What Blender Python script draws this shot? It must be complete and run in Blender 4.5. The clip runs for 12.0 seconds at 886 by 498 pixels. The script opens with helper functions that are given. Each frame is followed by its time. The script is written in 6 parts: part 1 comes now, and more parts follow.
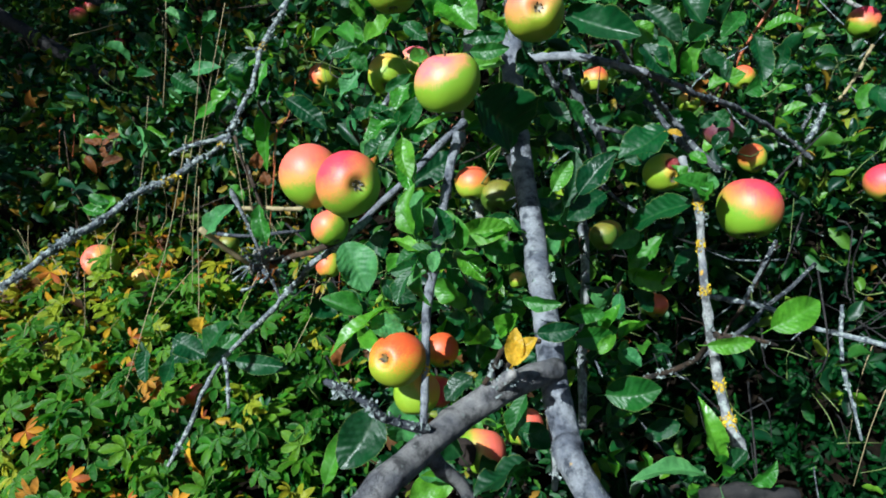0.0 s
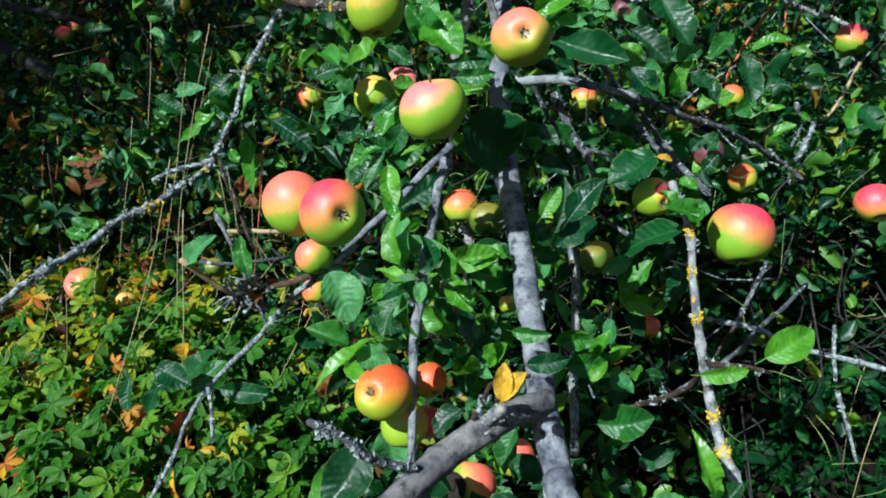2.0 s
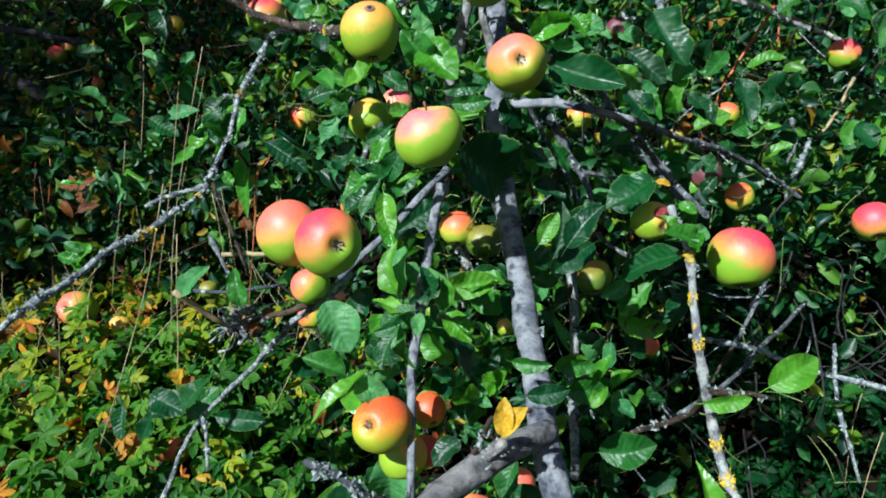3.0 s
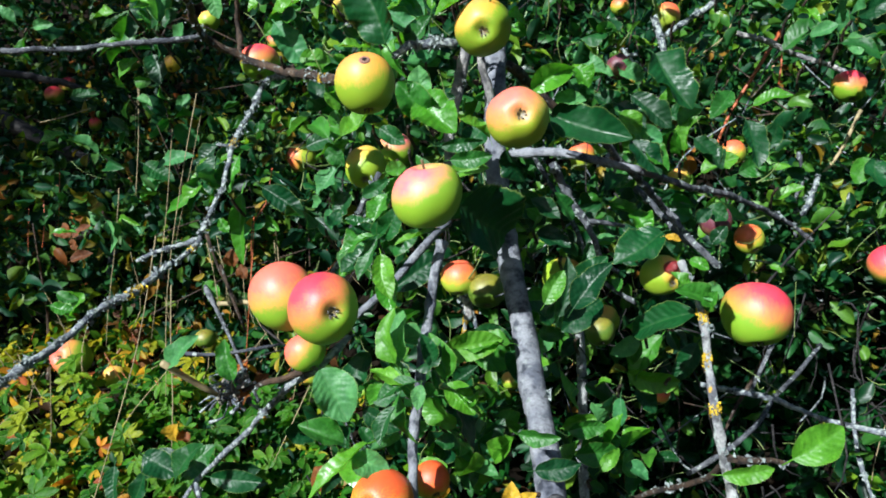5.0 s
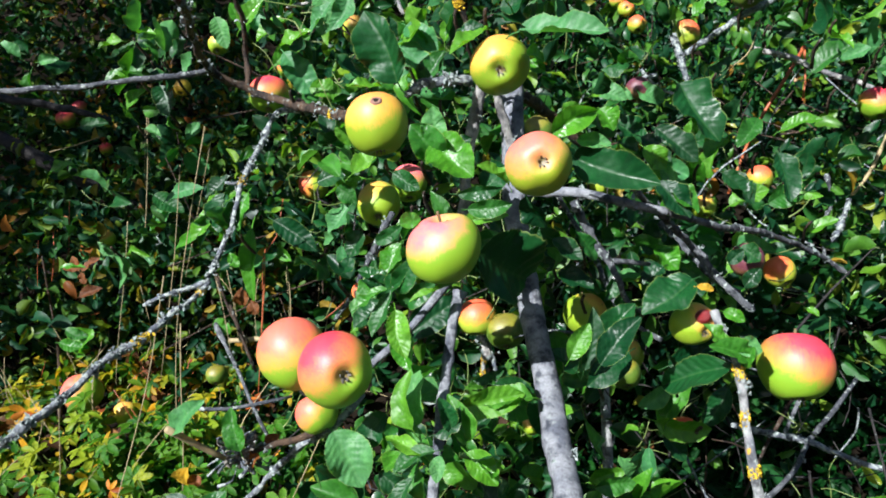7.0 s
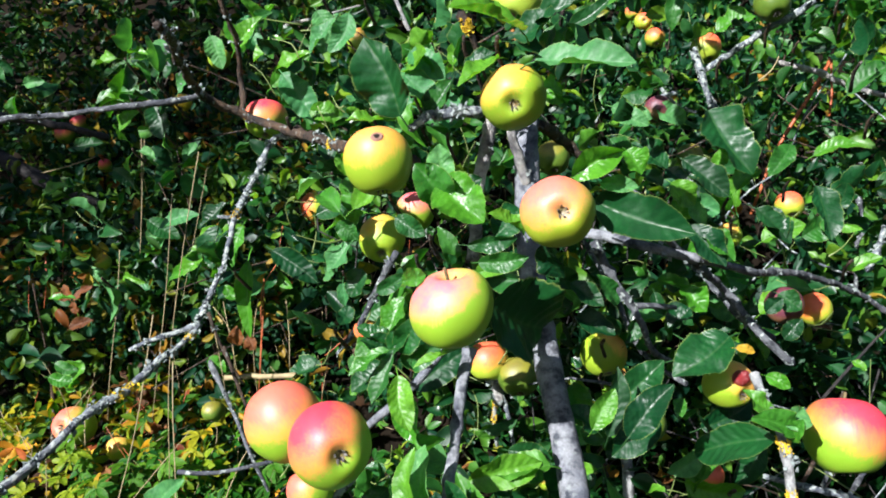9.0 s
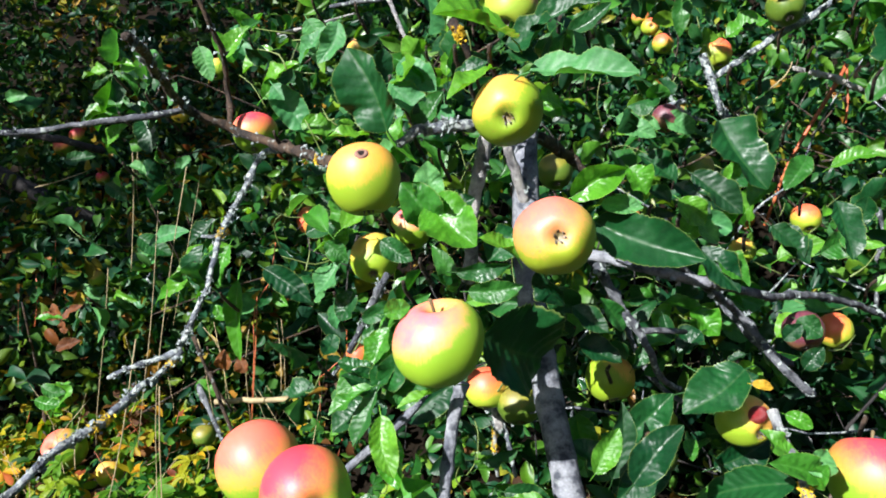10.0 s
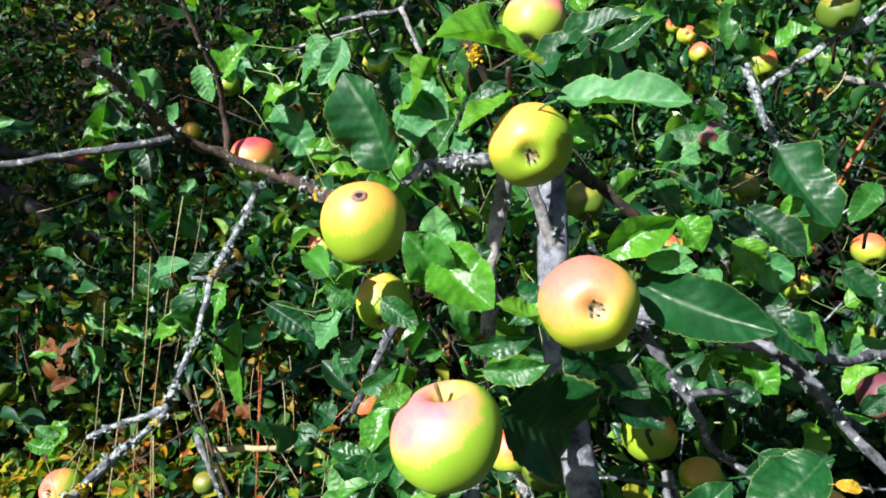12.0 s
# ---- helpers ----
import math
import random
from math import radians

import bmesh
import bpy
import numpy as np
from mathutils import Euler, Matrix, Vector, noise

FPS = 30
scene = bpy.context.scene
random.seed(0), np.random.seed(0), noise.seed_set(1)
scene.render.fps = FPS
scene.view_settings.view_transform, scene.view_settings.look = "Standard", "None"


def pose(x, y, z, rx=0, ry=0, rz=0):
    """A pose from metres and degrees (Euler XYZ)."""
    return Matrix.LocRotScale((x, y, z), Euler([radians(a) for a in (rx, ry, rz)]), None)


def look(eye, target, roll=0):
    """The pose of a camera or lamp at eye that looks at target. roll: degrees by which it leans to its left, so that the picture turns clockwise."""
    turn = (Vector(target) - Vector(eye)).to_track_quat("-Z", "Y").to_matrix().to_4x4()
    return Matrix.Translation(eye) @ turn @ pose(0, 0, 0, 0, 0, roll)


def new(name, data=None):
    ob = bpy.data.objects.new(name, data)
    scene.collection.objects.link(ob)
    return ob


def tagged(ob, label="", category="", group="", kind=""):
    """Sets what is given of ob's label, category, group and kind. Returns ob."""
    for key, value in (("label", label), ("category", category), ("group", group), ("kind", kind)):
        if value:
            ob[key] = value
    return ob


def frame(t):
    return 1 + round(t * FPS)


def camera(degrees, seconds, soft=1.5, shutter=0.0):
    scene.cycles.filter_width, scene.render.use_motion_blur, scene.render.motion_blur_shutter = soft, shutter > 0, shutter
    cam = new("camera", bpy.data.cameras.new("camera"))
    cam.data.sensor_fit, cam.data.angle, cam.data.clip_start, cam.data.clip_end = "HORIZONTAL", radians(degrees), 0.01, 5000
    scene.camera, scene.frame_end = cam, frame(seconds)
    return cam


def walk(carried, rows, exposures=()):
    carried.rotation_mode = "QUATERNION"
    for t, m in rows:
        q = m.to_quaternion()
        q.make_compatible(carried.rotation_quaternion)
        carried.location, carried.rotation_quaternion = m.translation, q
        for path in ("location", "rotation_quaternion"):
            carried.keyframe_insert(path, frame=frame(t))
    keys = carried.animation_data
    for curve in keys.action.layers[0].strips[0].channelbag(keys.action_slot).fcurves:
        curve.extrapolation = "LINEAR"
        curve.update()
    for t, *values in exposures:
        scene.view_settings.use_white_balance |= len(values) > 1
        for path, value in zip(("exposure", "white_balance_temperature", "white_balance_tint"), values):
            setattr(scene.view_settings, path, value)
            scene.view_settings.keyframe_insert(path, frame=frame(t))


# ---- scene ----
cam = camera(63.3, 12.0, soft=1.85)
PATH = [
    (0, (0.015, 0.008, 0.999), (-0.01, 2.003, 0.862), 0.1),
    (0.5, (0.017, 0.01, 1.003), (0.0, 2.006, 0.87), 0.0),
    (1, (0.019, 0.015, 1.007), (0.01, 2.011, 0.883), -0.1),
    (1.5, (0.02, 0.02, 1.011), (0.015, 2.017, 0.897), -0.2),
    (2, (0.02, 0.027, 1.017), (0.019, 2.024, 0.915), -0.3),
    (2.5, (0.019, 0.032, 1.026), (0.024, 2.03, 0.936), -0.6),
    (3, (0.018, 0.039, 1.037), (0.03, 2.037, 0.965), -0.9),
    (5, (0.022, 0.078, 1.08), (0.028, 2.078, 1.072), -1.8),
    (5.5, (0.024, 0.089, 1.091), (0.023, 2.089, 1.092), -2.2),
    (6, (0.023, 0.097, 1.103), (0.016, 2.097, 1.109), -2.4),
    (6.5, (0.024, 0.109, 1.117), (0.002, 2.108, 1.125), -2.4),
    (7, (0.02, 0.122, 1.131), (-0.012, 2.121, 1.142), -2.5),
    (9, (0.022, 0.202, 1.184), (-0.034, 2.201, 1.203), -2.6),
    (9.5, (0.028, 0.228, 1.194), (-0.033, 2.227, 1.22), -2.8),
    (10, (0.042, 0.259, 1.202), (-0.042, 2.257, 1.241), -2.9),
    (10.5, (0.047, 0.286, 1.213), (-0.047, 2.284, 1.257), -3.1),
    (11, (0.05, 0.315, 1.222), (-0.062, 2.311, 1.275), -3.2),
    (11.5, (0.052, 0.341, 1.234), (-0.083, 2.336, 1.29), -3.2),
    (12, (0.052, 0.368, 1.249), (-0.104, 2.361, 1.308), -3.1),
]
walk(cam, [(t, look(eye, target, roll)) for t, eye, target, roll in PATH],
     exposures=[(0.0, 0.30, 5180, 6), (3.0, 0.40, 5230, 8), (6.0, 0.64, 5480, 14), (9.0, 0.87, 5630, 17), (12.0, 0.97, 5700, 17)])

# ---- light ----
SUN_DIR = Vector((-0.48, -0.73, 0.47)).normalized()
world = bpy.data.worlds.new("sky")
scene.world = world
world.use_nodes = True
wn = world.node_tree
sky = wn.nodes.new("ShaderNodeTexSky")
sky.sky_type, sky.sun_disc = "NISHITA", False
sky.sun_elevation = math.asin(SUN_DIR.z)
sky.sun_rotation = math.atan2(SUN_DIR.x, SUN_DIR.y)
wn.links.new(sky.outputs["Color"], wn.nodes["Background"].inputs["Color"])
wn.nodes["Background"].inputs["Strength"].default_value = 0.043
sun = new("sun", bpy.data.lights.new("sun", "SUN"))
sun.data.energy, sun.data.angle, sun.data.color = 6.7, radians(0.55), (1.0, 0.935, 0.79)
sun.matrix_world = look(SUN_DIR * 20, (0, 0, 0))


# ---- materials ----
def node_mat(name):
    m = bpy.data.materials.new(name)
    m.use_nodes = True
    t = m.node_tree
    b = t.nodes["Principled BSDF"]
    def add(kind, **inputs):
        n = t.nodes.new("ShaderNode" + kind)
        for k, val in inputs.items():
            n.inputs[k.replace("_", " ")].default_value = val
        return n
    return m, t, b, add, t.links.new


def ramp(t, stops, fac, link):
    r = t.nodes.new("ShaderNodeValToRGB")
    el = r.color_ramp.elements
    while len(el) < len(stops):
        el.new(0.5)
    for e, (pos, col) in zip(el, stops):
        e.position, e.color = pos, (*col, 1)
    link(fac, r.inputs["Fac"])
    return r.outputs["Color"]


def mixed(t, fac, a, b, link, mode="MIX"):
    n = t.nodes.new("ShaderNodeMix")
    n.data_type, n.blend_type = "RGBA", mode
    for sock, val in ((n.inputs["Factor"], fac), (n.inputs["A"], a), (n.inputs["B"], b)):
        if hasattr(val, "links"):
            link(val, sock)
        elif isinstance(val, tuple):
            sock.default_value = (*val, 1)
        else:
            sock.default_value = val
    return n.outputs["Result"]


def leaf_mat(name, stops, rough=0.40, through_light=0.3, island=False, veins=1.0, gloss=0.55):
    """Leaf blade: colour by piece, blotches, a painted bright margin, vein relief, uneven gloss and light shining
    through.
    """
    m, t, b, add, link = node_mat(name)
    pick = add("NewGeometry").outputs["Random Per Island"] if island else add("ObjectInfo").outputs["Random"]
    col = ramp(t, stops, pick, link)
    tc = add("TexCoord")
    where = add("NewGeometry").outputs["Position"]
    blot = add("TexNoise", Scale=38.0 if island else 3.5, Detail=2.0)
    link(tc.outputs["Object"] if not island else where, blot.inputs["Vector"])
    col = mixed(t, 0.8, col, ramp(t, [(0.3, (0.55, 0.62, 0.6)), (0.7, (1.25, 1.22, 1.0))], blot.outputs["Fac"], link), link, "MULTIPLY")
    grain = add("TexNoise", Scale=420.0, Detail=3.0, Roughness=0.7)
    link(where, grain.inputs["Vector"])
    col = mixed(t, 0.6, col, ramp(t, [(0.35, (0.72, 0.74, 0.7)), (0.65, (1.18, 1.16, 1.1))], grain.outputs["Fac"], link), link, "MULTIPLY")
    sheen = add("TexNoise", Scale=30.0, Detail=1.0)
    link(where, sheen.inputs["Vector"])
    rr = add("MapRange")
    rr.inputs["To Min"].default_value, rr.inputs["To Max"].default_value = rough - 0.10, rough + 0.10
    rr.inputs["From Min"].default_value, rr.inputs["From Max"].default_value = 0.35, 0.65
    link(sheen.outputs["Fac"], rr.inputs["Value"]); link(rr.outputs[0], b.inputs["Roughness"])
    if veins:
        sep = add("SeparateXYZ")
        link(tc.outputs["UV"], sep.inputs[0])
        mid = add("Math"); mid.operation = "SUBTRACT"; mid.inputs[1].default_value = 0.5
        link(sep.outputs["X"], mid.inputs[0])
        side = add("Math"); side.operation = "ABSOLUTE"
        link(mid.outputs[0], side.inputs[0])
        rim = add("Attribute")
        rim.attribute_name = "rim"
        lean = add("Math"); lean.operation = "MULTIPLY_ADD"; lean.inputs[1].default_value = -0.75
        link(side.outputs[0], lean.inputs[0]); link(sep.outputs["Y"], lean.inputs[2])
        freq = add("Math"); freq.operation = "MULTIPLY"; freq.inputs[1].default_value = 50.0
        link(lean.outputs[0], freq.inputs[0])
        wave = add("Math"); wave.operation = "SINE"
        link(freq.outputs[0], wave.inputs[0])
        thin = ramp(t, [(0.0, (0, 0, 0)), (0.9, (0, 0, 0)), (1.0, (1, 1, 1))], wave.outputs[0], link)
        rib = ramp(t, [(0.0, (1, 1, 1)), (0.028, (0, 0, 0))], side.outputs[0], link)
        # yellow-green margin; the highlight of turned edges is painted into it
        edge = ramp(t, [(0.0, (0,) * 3), (0.86, (0,) * 3), (1.0, (0.38,) * 3)], rim.outputs["Fac"], link)
        col = mixed(t, edge, col, (0.34, 0.42, 0.10), link)
        col = mixed(t, mixed(t, 0.02 * veins, (0.0, 0.0, 0.0), thin, link), col, (0.16, 0.30, 0.06), link)
        col = mixed(t, mixed(t, 0.07 * veins, (0.0, 0.0, 0.0), rib, link), col, (0.22, 0.34, 0.09), link)
        bump = add("Bump", Strength=0.28, Distance=0.007)
        pucker = add("TexNoise", Scale=7.0, Detail=1.5, Roughness=0.45)
        link(tc.outputs["Object"], pucker.inputs["Vector"])
        hgt = add("Math"); hgt.operation = "MULTIPLY_ADD"; hgt.inputs[1].default_value = -0.026
        link(wave.outputs[0], hgt.inputs[0]); link(pucker.outputs["Fac"], hgt.inputs[2])
        link(hgt.outputs[0], bump.inputs["Height"])
        link(bump.outputs[0], b.inputs["Normal"])
    link(col, b.inputs["Base Color"])
    b.inputs["Specular IOR Level"].default_value = gloss
    tl = add("BsdfTranslucent")
    link(mixed(t, 1.0, col, (1.6, 1.7, 0.35), link, "MULTIPLY"), tl.inputs["Color"])
    mx = add("MixShader", Fac=through_light)
    link(b.outputs[0], mx.inputs[1]); link(tl.outputs[0], mx.inputs[2])
    link(mx.outputs[0], t.nodes["Material Output"].inputs["Surface"])
    return m


GREENS = [(0.0, (0.007, 0.050, 0.014)), (0.35, (0.016, 0.098, 0.018)), (0.7, (0.048, 0.20, 0.014)), (1.0, (0.12, 0.31, 0.014))]
M_LEAF = leaf_mat("leaf_green", GREENS, 0.48)
# dark leaf green; on some leaves it stands in for shade
M_DARK = leaf_mat("leaf_dark_green", [(0.0, (0.004, 0.038, 0.012)), (1.0, (0.010, 0.068, 0.016))], 0.46, 0.10, gloss=0.32)
# pale underside green; its bluish tint also stands in for sky sheen
M_PALE = leaf_mat("leaf_pale_underside_and_sheen", [(0.0, (0.055, 0.21, 0.076)), (1.0, (0.112, 0.30, 0.096))], 0.52, 0.3, veins=1.2, gloss=0.38)
M_LIME = leaf_mat("leaf_lime", [(0.0, (0.06, 0.25, 0.014)), (1.0, (0.12, 0.33, 0.018))], 0.4, 0.38)
M_GOLD = leaf_mat("leaf_yellow", [(0.0, (0.62, 0.36, 0.02)), (1.0, (0.66, 0.42, 0.03))], 0.5, 0.35)
M_RUST = leaf_mat("leaf_russet", [(0.0, (0.12, 0.035, 0.008)), (0.5, (0.26, 0.085, 0.012)), (1.0, (0.18, 0.05, 0.012))], 0.7, 0.4)
M_FILL = leaf_mat("foliage_green", [(0.0, (0.004, 0.030, 0.012)), (0.35, (0.009, 0.066, 0.018)), (0.62, (0.026, 0.125, 0.018)), (0.86, (0.12, 0.27, 0.012)), (0.985, (0.22, 0.36, 0.015)), (1.0, (0.34, 0.20, 0.015))], 0.42, 0.36, island=True, veins=0.5)
M_SHRUB = leaf_mat("shrub_green", [(0.0, (0.006, 0.034, 0.018)), (0.4, (0.012, 0.070, 0.025)), (0.75, (0.034, 0.13, 0.018)), (0.93, (0.10, 0.22, 0.02)), (0.97, (0.24, 0.24, 0.02)), (1.0, (0.30, 0.12, 0.02))], 0.45, 0.25, island=True, veins=0, gloss=0.32)
M_BRAMBLE = leaf_mat("bramble_green", [(0.0, (0.007, 0.040, 0.022)), (0.35, (0.015, 0.072, 0.026)), (0.75, (0.048, 0.12, 0.013)), (0.90, (0.11, 0.17, 0.012)), (0.95, (0.26, 0.17, 0.015)), (1.0, (0.20, 0.06, 0.015))], 0.5, 0.25, island=True, veins=0, gloss=0.25)
# leaf green darkened to stand in for the shade of the hollow
M_SHADEGREEN = leaf_mat("undergrowth_shade_green", [(0.0, (0.002, 0.018, 0.004)), (0.6, (0.004, 0.036, 0.006)), (1.0, (0.012, 0.07, 0.008))], 0.55, 0.2, island=True, veins=0, gloss=0.15)
M_COVER = leaf_mat("ground_cover_green", [(0.0, (0.008, 0.046, 0.005)), (0.26, (0.030, 0.110, 0.005)), (0.52, (0.090, 0.175, 0.004)), (0.80, (0.24, 0.25, 0.004)), (1.0, (0.50, 0.25, 0.006))], 0.55, 0.35, island=True, veins=0, gloss=0.22)
M_COVERGREEN = leaf_mat("ground_cover_fresh_green", [(0.0, (0.006, 0.046, 0.006)), (0.35, (0.018, 0.105, 0.007)), (0.7, (0.05, 0.18, 0.007)), (0.93, (0.12, 0.25, 0.006)), (1.0, (0.36, 0.28, 0.006))], 0.55, 0.35, island=True, veins=0, gloss=0.22)
M_TURN = leaf_mat("ground_cover_autumn", [(0.0, (0.56, 0.36, 0.012)), (0.45, (0.54, 0.22, 0.012)), (0.75, (0.36, 0.09, 0.015)), (1.0, (0.16, 0.035, 0.015))], 0.6, 0.3, island=True, veins=0, gloss=0.22)
M_LITTER = leaf_mat("leaf_litter", [(0.0, (0.025, 0.013, 0.006)), (0.6, (0.07, 0.030, 0.011)), (1.0, (0.18, 0.08, 0.026))], 0.7, 0.1, island=True, veins=0, gloss=0.15)


def apple_mat(name, green, red, cheek, edge, streaky=0.55):
    """Apple skin: ground colour, a blush by the skin's own ripeness, streaks down the sides, pale dots."""
    m, t, b, add, link = node_mat(name)
    tc = add("TexCoord")
    att = add("Attribute")
    att.attribute_name = "blush"
    streak = add("Mapping"); streak.inputs["Scale"].default_value = (1.0, 1.0, 0.12)
    link(tc.outputs["Object"], streak.inputs["Vector"])
    n1 = add("TexNoise", Scale=17.0, Detail=5.0, Roughness=0.62)
    link(streak.outputs[0], n1.inputs["Vector"])
    n2 = add("TexNoise", Scale=2.2, Detail=2.0)
    link(tc.outputs["Object"], n2.inputs["Vector"])
    s = add("Math"); s.operation = "MULTIPLY_ADD"; s.inputs[1].default_value = streaky
    link(n1.outputs["Fac"], s.inputs[0]); link(att.outputs["Fac"], s.inputs[2])
    s2 = add("Math"); s2.operation = "MULTIPLY_ADD"; s2.inputs[1].default_value = 0.5
    link(n2.outputs["Fac"], s2.inputs[0]); link(s.outputs[0], s2.inputs[2])
    mid = tuple(0.4 * g + 0.6 * r + (0.08, 0.06, 0.0)[k] for k, (g, r) in enumerate(zip(green, red)))
    mr = add("MapRange"); mr.inputs["From Min"].default_value = cheek; mr.inputs["From Max"].default_value = cheek + edge
    link(s2.outputs[0], mr.inputs["Value"])
    col = ramp(t, [(0.0, green), (0.45, mid), (1.0, red)], mr.outputs["Result"], link)
    dots = add("TexVoronoi", Scale=26.0)
    link(tc.outputs["Object"], dots.inputs["Vector"])
    col = mixed(t, ramp(t, [(0.0, (0.45,) * 3), (0.09, (0,) * 3)], dots.outputs["Distance"], link), col, (0.72, 0.62, 0.34), link)
    bruise = add("TexNoise", Scale=4.5, Detail=6.0)
    link(tc.outputs["Object"], bruise.inputs["Vector"])
    col = mixed(t, ramp(t, [(0.66, (0,) * 3), (0.74, (0.5,) * 3)], bruise.outputs["Fac"], link), col, (0.32, 0.17, 0.05), link)
    sep = add("SeparateXYZ")
    link(tc.outputs["Object"], sep.inputs[0])
    flat = add("CombineXYZ")
    link(sep.outputs["X"], flat.inputs[0]); link(sep.outputs["Y"], flat.inputs[1])
    axis = add("VectorMath"); axis.operation = "LENGTH"
    link(flat.outputs[0], axis.inputs[0])
    russet = ramp(t, [(0.09, (1,) * 3), (0.15, (0.5,) * 3), (0.27, (0,) * 3)], axis.outputs["Value"], link)
    col = mixed(t, russet, col, ramp(t, [(0.35, (0.05, 0.04, 0.018)), (0.65, (0.20, 0.15, 0.05))], n1.outputs["Fac"], link), link)
    link(col, b.inputs["Base Color"])
    b.inputs["Roughness"].default_value = 0.5
    b.inputs["Specular IOR Level"].default_value = 0.6
    b.inputs["Subsurface Weight"].default_value = 0.2
    b.inputs["Subsurface Radius"].default_value = (0.02, 0.012, 0.004)
    b.inputs["Subsurface Scale"].default_value = 0.2
    bump = add("Bump", Strength=0.08, Distance=0.001)
    link(n1.outputs["Fac"], bump.inputs["Height"]); link(bump.outputs[0], b.inputs["Normal"])
    return m


GREEN_SKIN = (0.20, 0.36, 0.012)
SKINS = {
    "red": apple_mat("apple_skin_red", GREEN_SKIN, (0.74, 0.048, 0.078), 0.40, 0.95),
    "blush": apple_mat("apple_skin_blushed", GREEN_SKIN, (0.80, 0.15, 0.092), 0.44, 0.8),
    "orange": apple_mat("apple_skin_orange", (0.32, 0.42, 0.022), (0.72, 0.13, 0.05), 0.60, 0.70),
    "coral": apple_mat("apple_skin_coral", (0.29, 0.37, 0.012), (0.78, 0.17, 0.12), 0.55, 0.85),
    "pink": apple_mat("apple_skin_pale", (0.22, 0.38, 0.012), (0.82, 0.16, 0.18), 0.73, 0.56, 0.3),
    "green": apple_mat("apple_skin_green", (0.26, 0.39, 0.014), (0.74, 0.36, 0.08), 0.95, 0.6),
    "amber": apple_mat("apple_skin_amber", (0.24, 0.37, 0.012), (0.78, 0.29, 0.06), 0.76, 0.8),
    "flame": apple_mat("apple_skin_flame", (0.30, 0.37, 0.012), (0.70, 0.10, 0.02), 0.72, 0.9, 1.35),
    # green skin darkened to stand in for deep shade on the fruit
    "dull": apple_mat("apple_skin_shade_green", (0.085, 0.15, 0.010), (0.17, 0.15, 0.02), 1.0, 0.5),
    "rose": apple_mat("apple_skin_rose", (0.30, 0.42, 0.03), (0.70, 0.13, 0.19), 0.45, 0.6),
    "gold": apple_mat("apple_skin_gold", (0.52, 0.42, 0.015), (0.70, 0.36, 0.03), 1.0, 0.6),
    # purple skin; its dusky tone includes the shade it hangs in
    "plum": apple_mat("apple_skin_plum", (0.07, 0.035, 0.025), (0.12, 0.03, 0.045), 0.1, 0.8),
}


def plain_mat(name, a, b_col, scale=40.0, rough=0.8, bump=0.4):
    m, t, b, add, link = node_mat(name)
    tc = add("TexCoord")
    n = add("TexNoise", Scale=scale, Detail=6.0, Roughness=0.65)
    link(tc.outputs["Object"], n.inputs["Vector"])
    big = add("TexNoise", Scale=scale / 9, Detail=3.0)
    link(tc.outputs["Object"], big.inputs["Vector"])
    col = ramp(t, [(0.3, a), (0.7, b_col)], n.outputs["Fac"], link)
    col = mixed(t, 0.6, col, ramp(t, [(0.3, (0.6,) * 3), (0.7, (1.25,) * 3)], big.outputs["Fac"], link), link, "MULTIPLY")
    link(col, b.inputs["Base Color"])
    b.inputs["Roughness"].default_value = rough
    bm = add("Bump", Strength=bump, Distance=0.004)
    link(n.outputs["Fac"], bm.inputs["Height"]); link(bm.outputs[0], b.inputs["Normal"])
    return m


def bark_mat(name, low, high, crust, gold):
    """Smooth grey bark with darker scars, bluish blotches (algae and painted shade), pale lichen crust and
    orange-yellow lichen spots.
    """
    m, t, b, add, link = node_mat(name)
    tc = add("TexCoord")
    fine = add("TexNoise", Scale=420.0, Detail=6.0, Roughness=0.7)
    mid = add("TexNoise", Scale=70.0, Detail=5.0, Roughness=0.6)
    spots = add("TexNoise", Scale=125.0, Detail=4.0, Roughness=0.55)
    yel = add("TexNoise", Scale=45.0, Detail=4.0)
    yel.noise_dimensions = "4D"; yel.inputs["W"].default_value = 7.3
    for n in (fine, mid, spots, yel):
        link(tc.outputs["Object"], n.inputs["Vector"])
    col = ramp(t, [(0.36, low), (0.50, high), (0.64, tuple(1.25 * h for h in high))], mid.outputs["Fac"], link)
    col = mixed(t, 0.7, col, ramp(t, [(0.3, (0.62,) * 3), (0.7, (1.25,) * 3)], fine.outputs["Fac"], link), link, "MULTIPLY")
    # bluish dark blotches: algae patches, plus leaf shade painted into the bark
    big = add("TexNoise", Scale=26.0, Detail=3.0, Roughness=0.55)
    link(tc.outputs["Object"], big.inputs["Vector"])
    col = mixed(t, 0.85, col, ramp(t, [(0.40, (0.40, 0.42, 0.50)), (0.58, (1.10, 1.10, 1.08))], big.outputs["Fac"], link), link, "MULTIPLY")
    edge = 0.70 - 0.24 * crust
    col = mixed(t, ramp(t, [(edge, (0,) * 3), (edge + 0.07, (0.35 if crust < 0.5 else 0.85,) * 3)], spots.outputs["Fac"], link), col, (0.42, 0.47, 0.43), link)
    edge = 0.74 - 0.2 * gold
    col = mixed(t, ramp(t, [(edge, (0,) * 3), (edge + 0.03, (1,) * 3)], yel.outputs["Fac"], link), col, (0.66, 0.38, 0.03), link)
    link(col, b.inputs["Base Color"])
    b.inputs["Roughness"].default_value = 0.75
    add_h = add("Math"); add_h.operation = "ADD"
    link(fine.outputs["Fac"], add_h.inputs[0]); link(spots.outputs["Fac"], add_h.inputs[1])
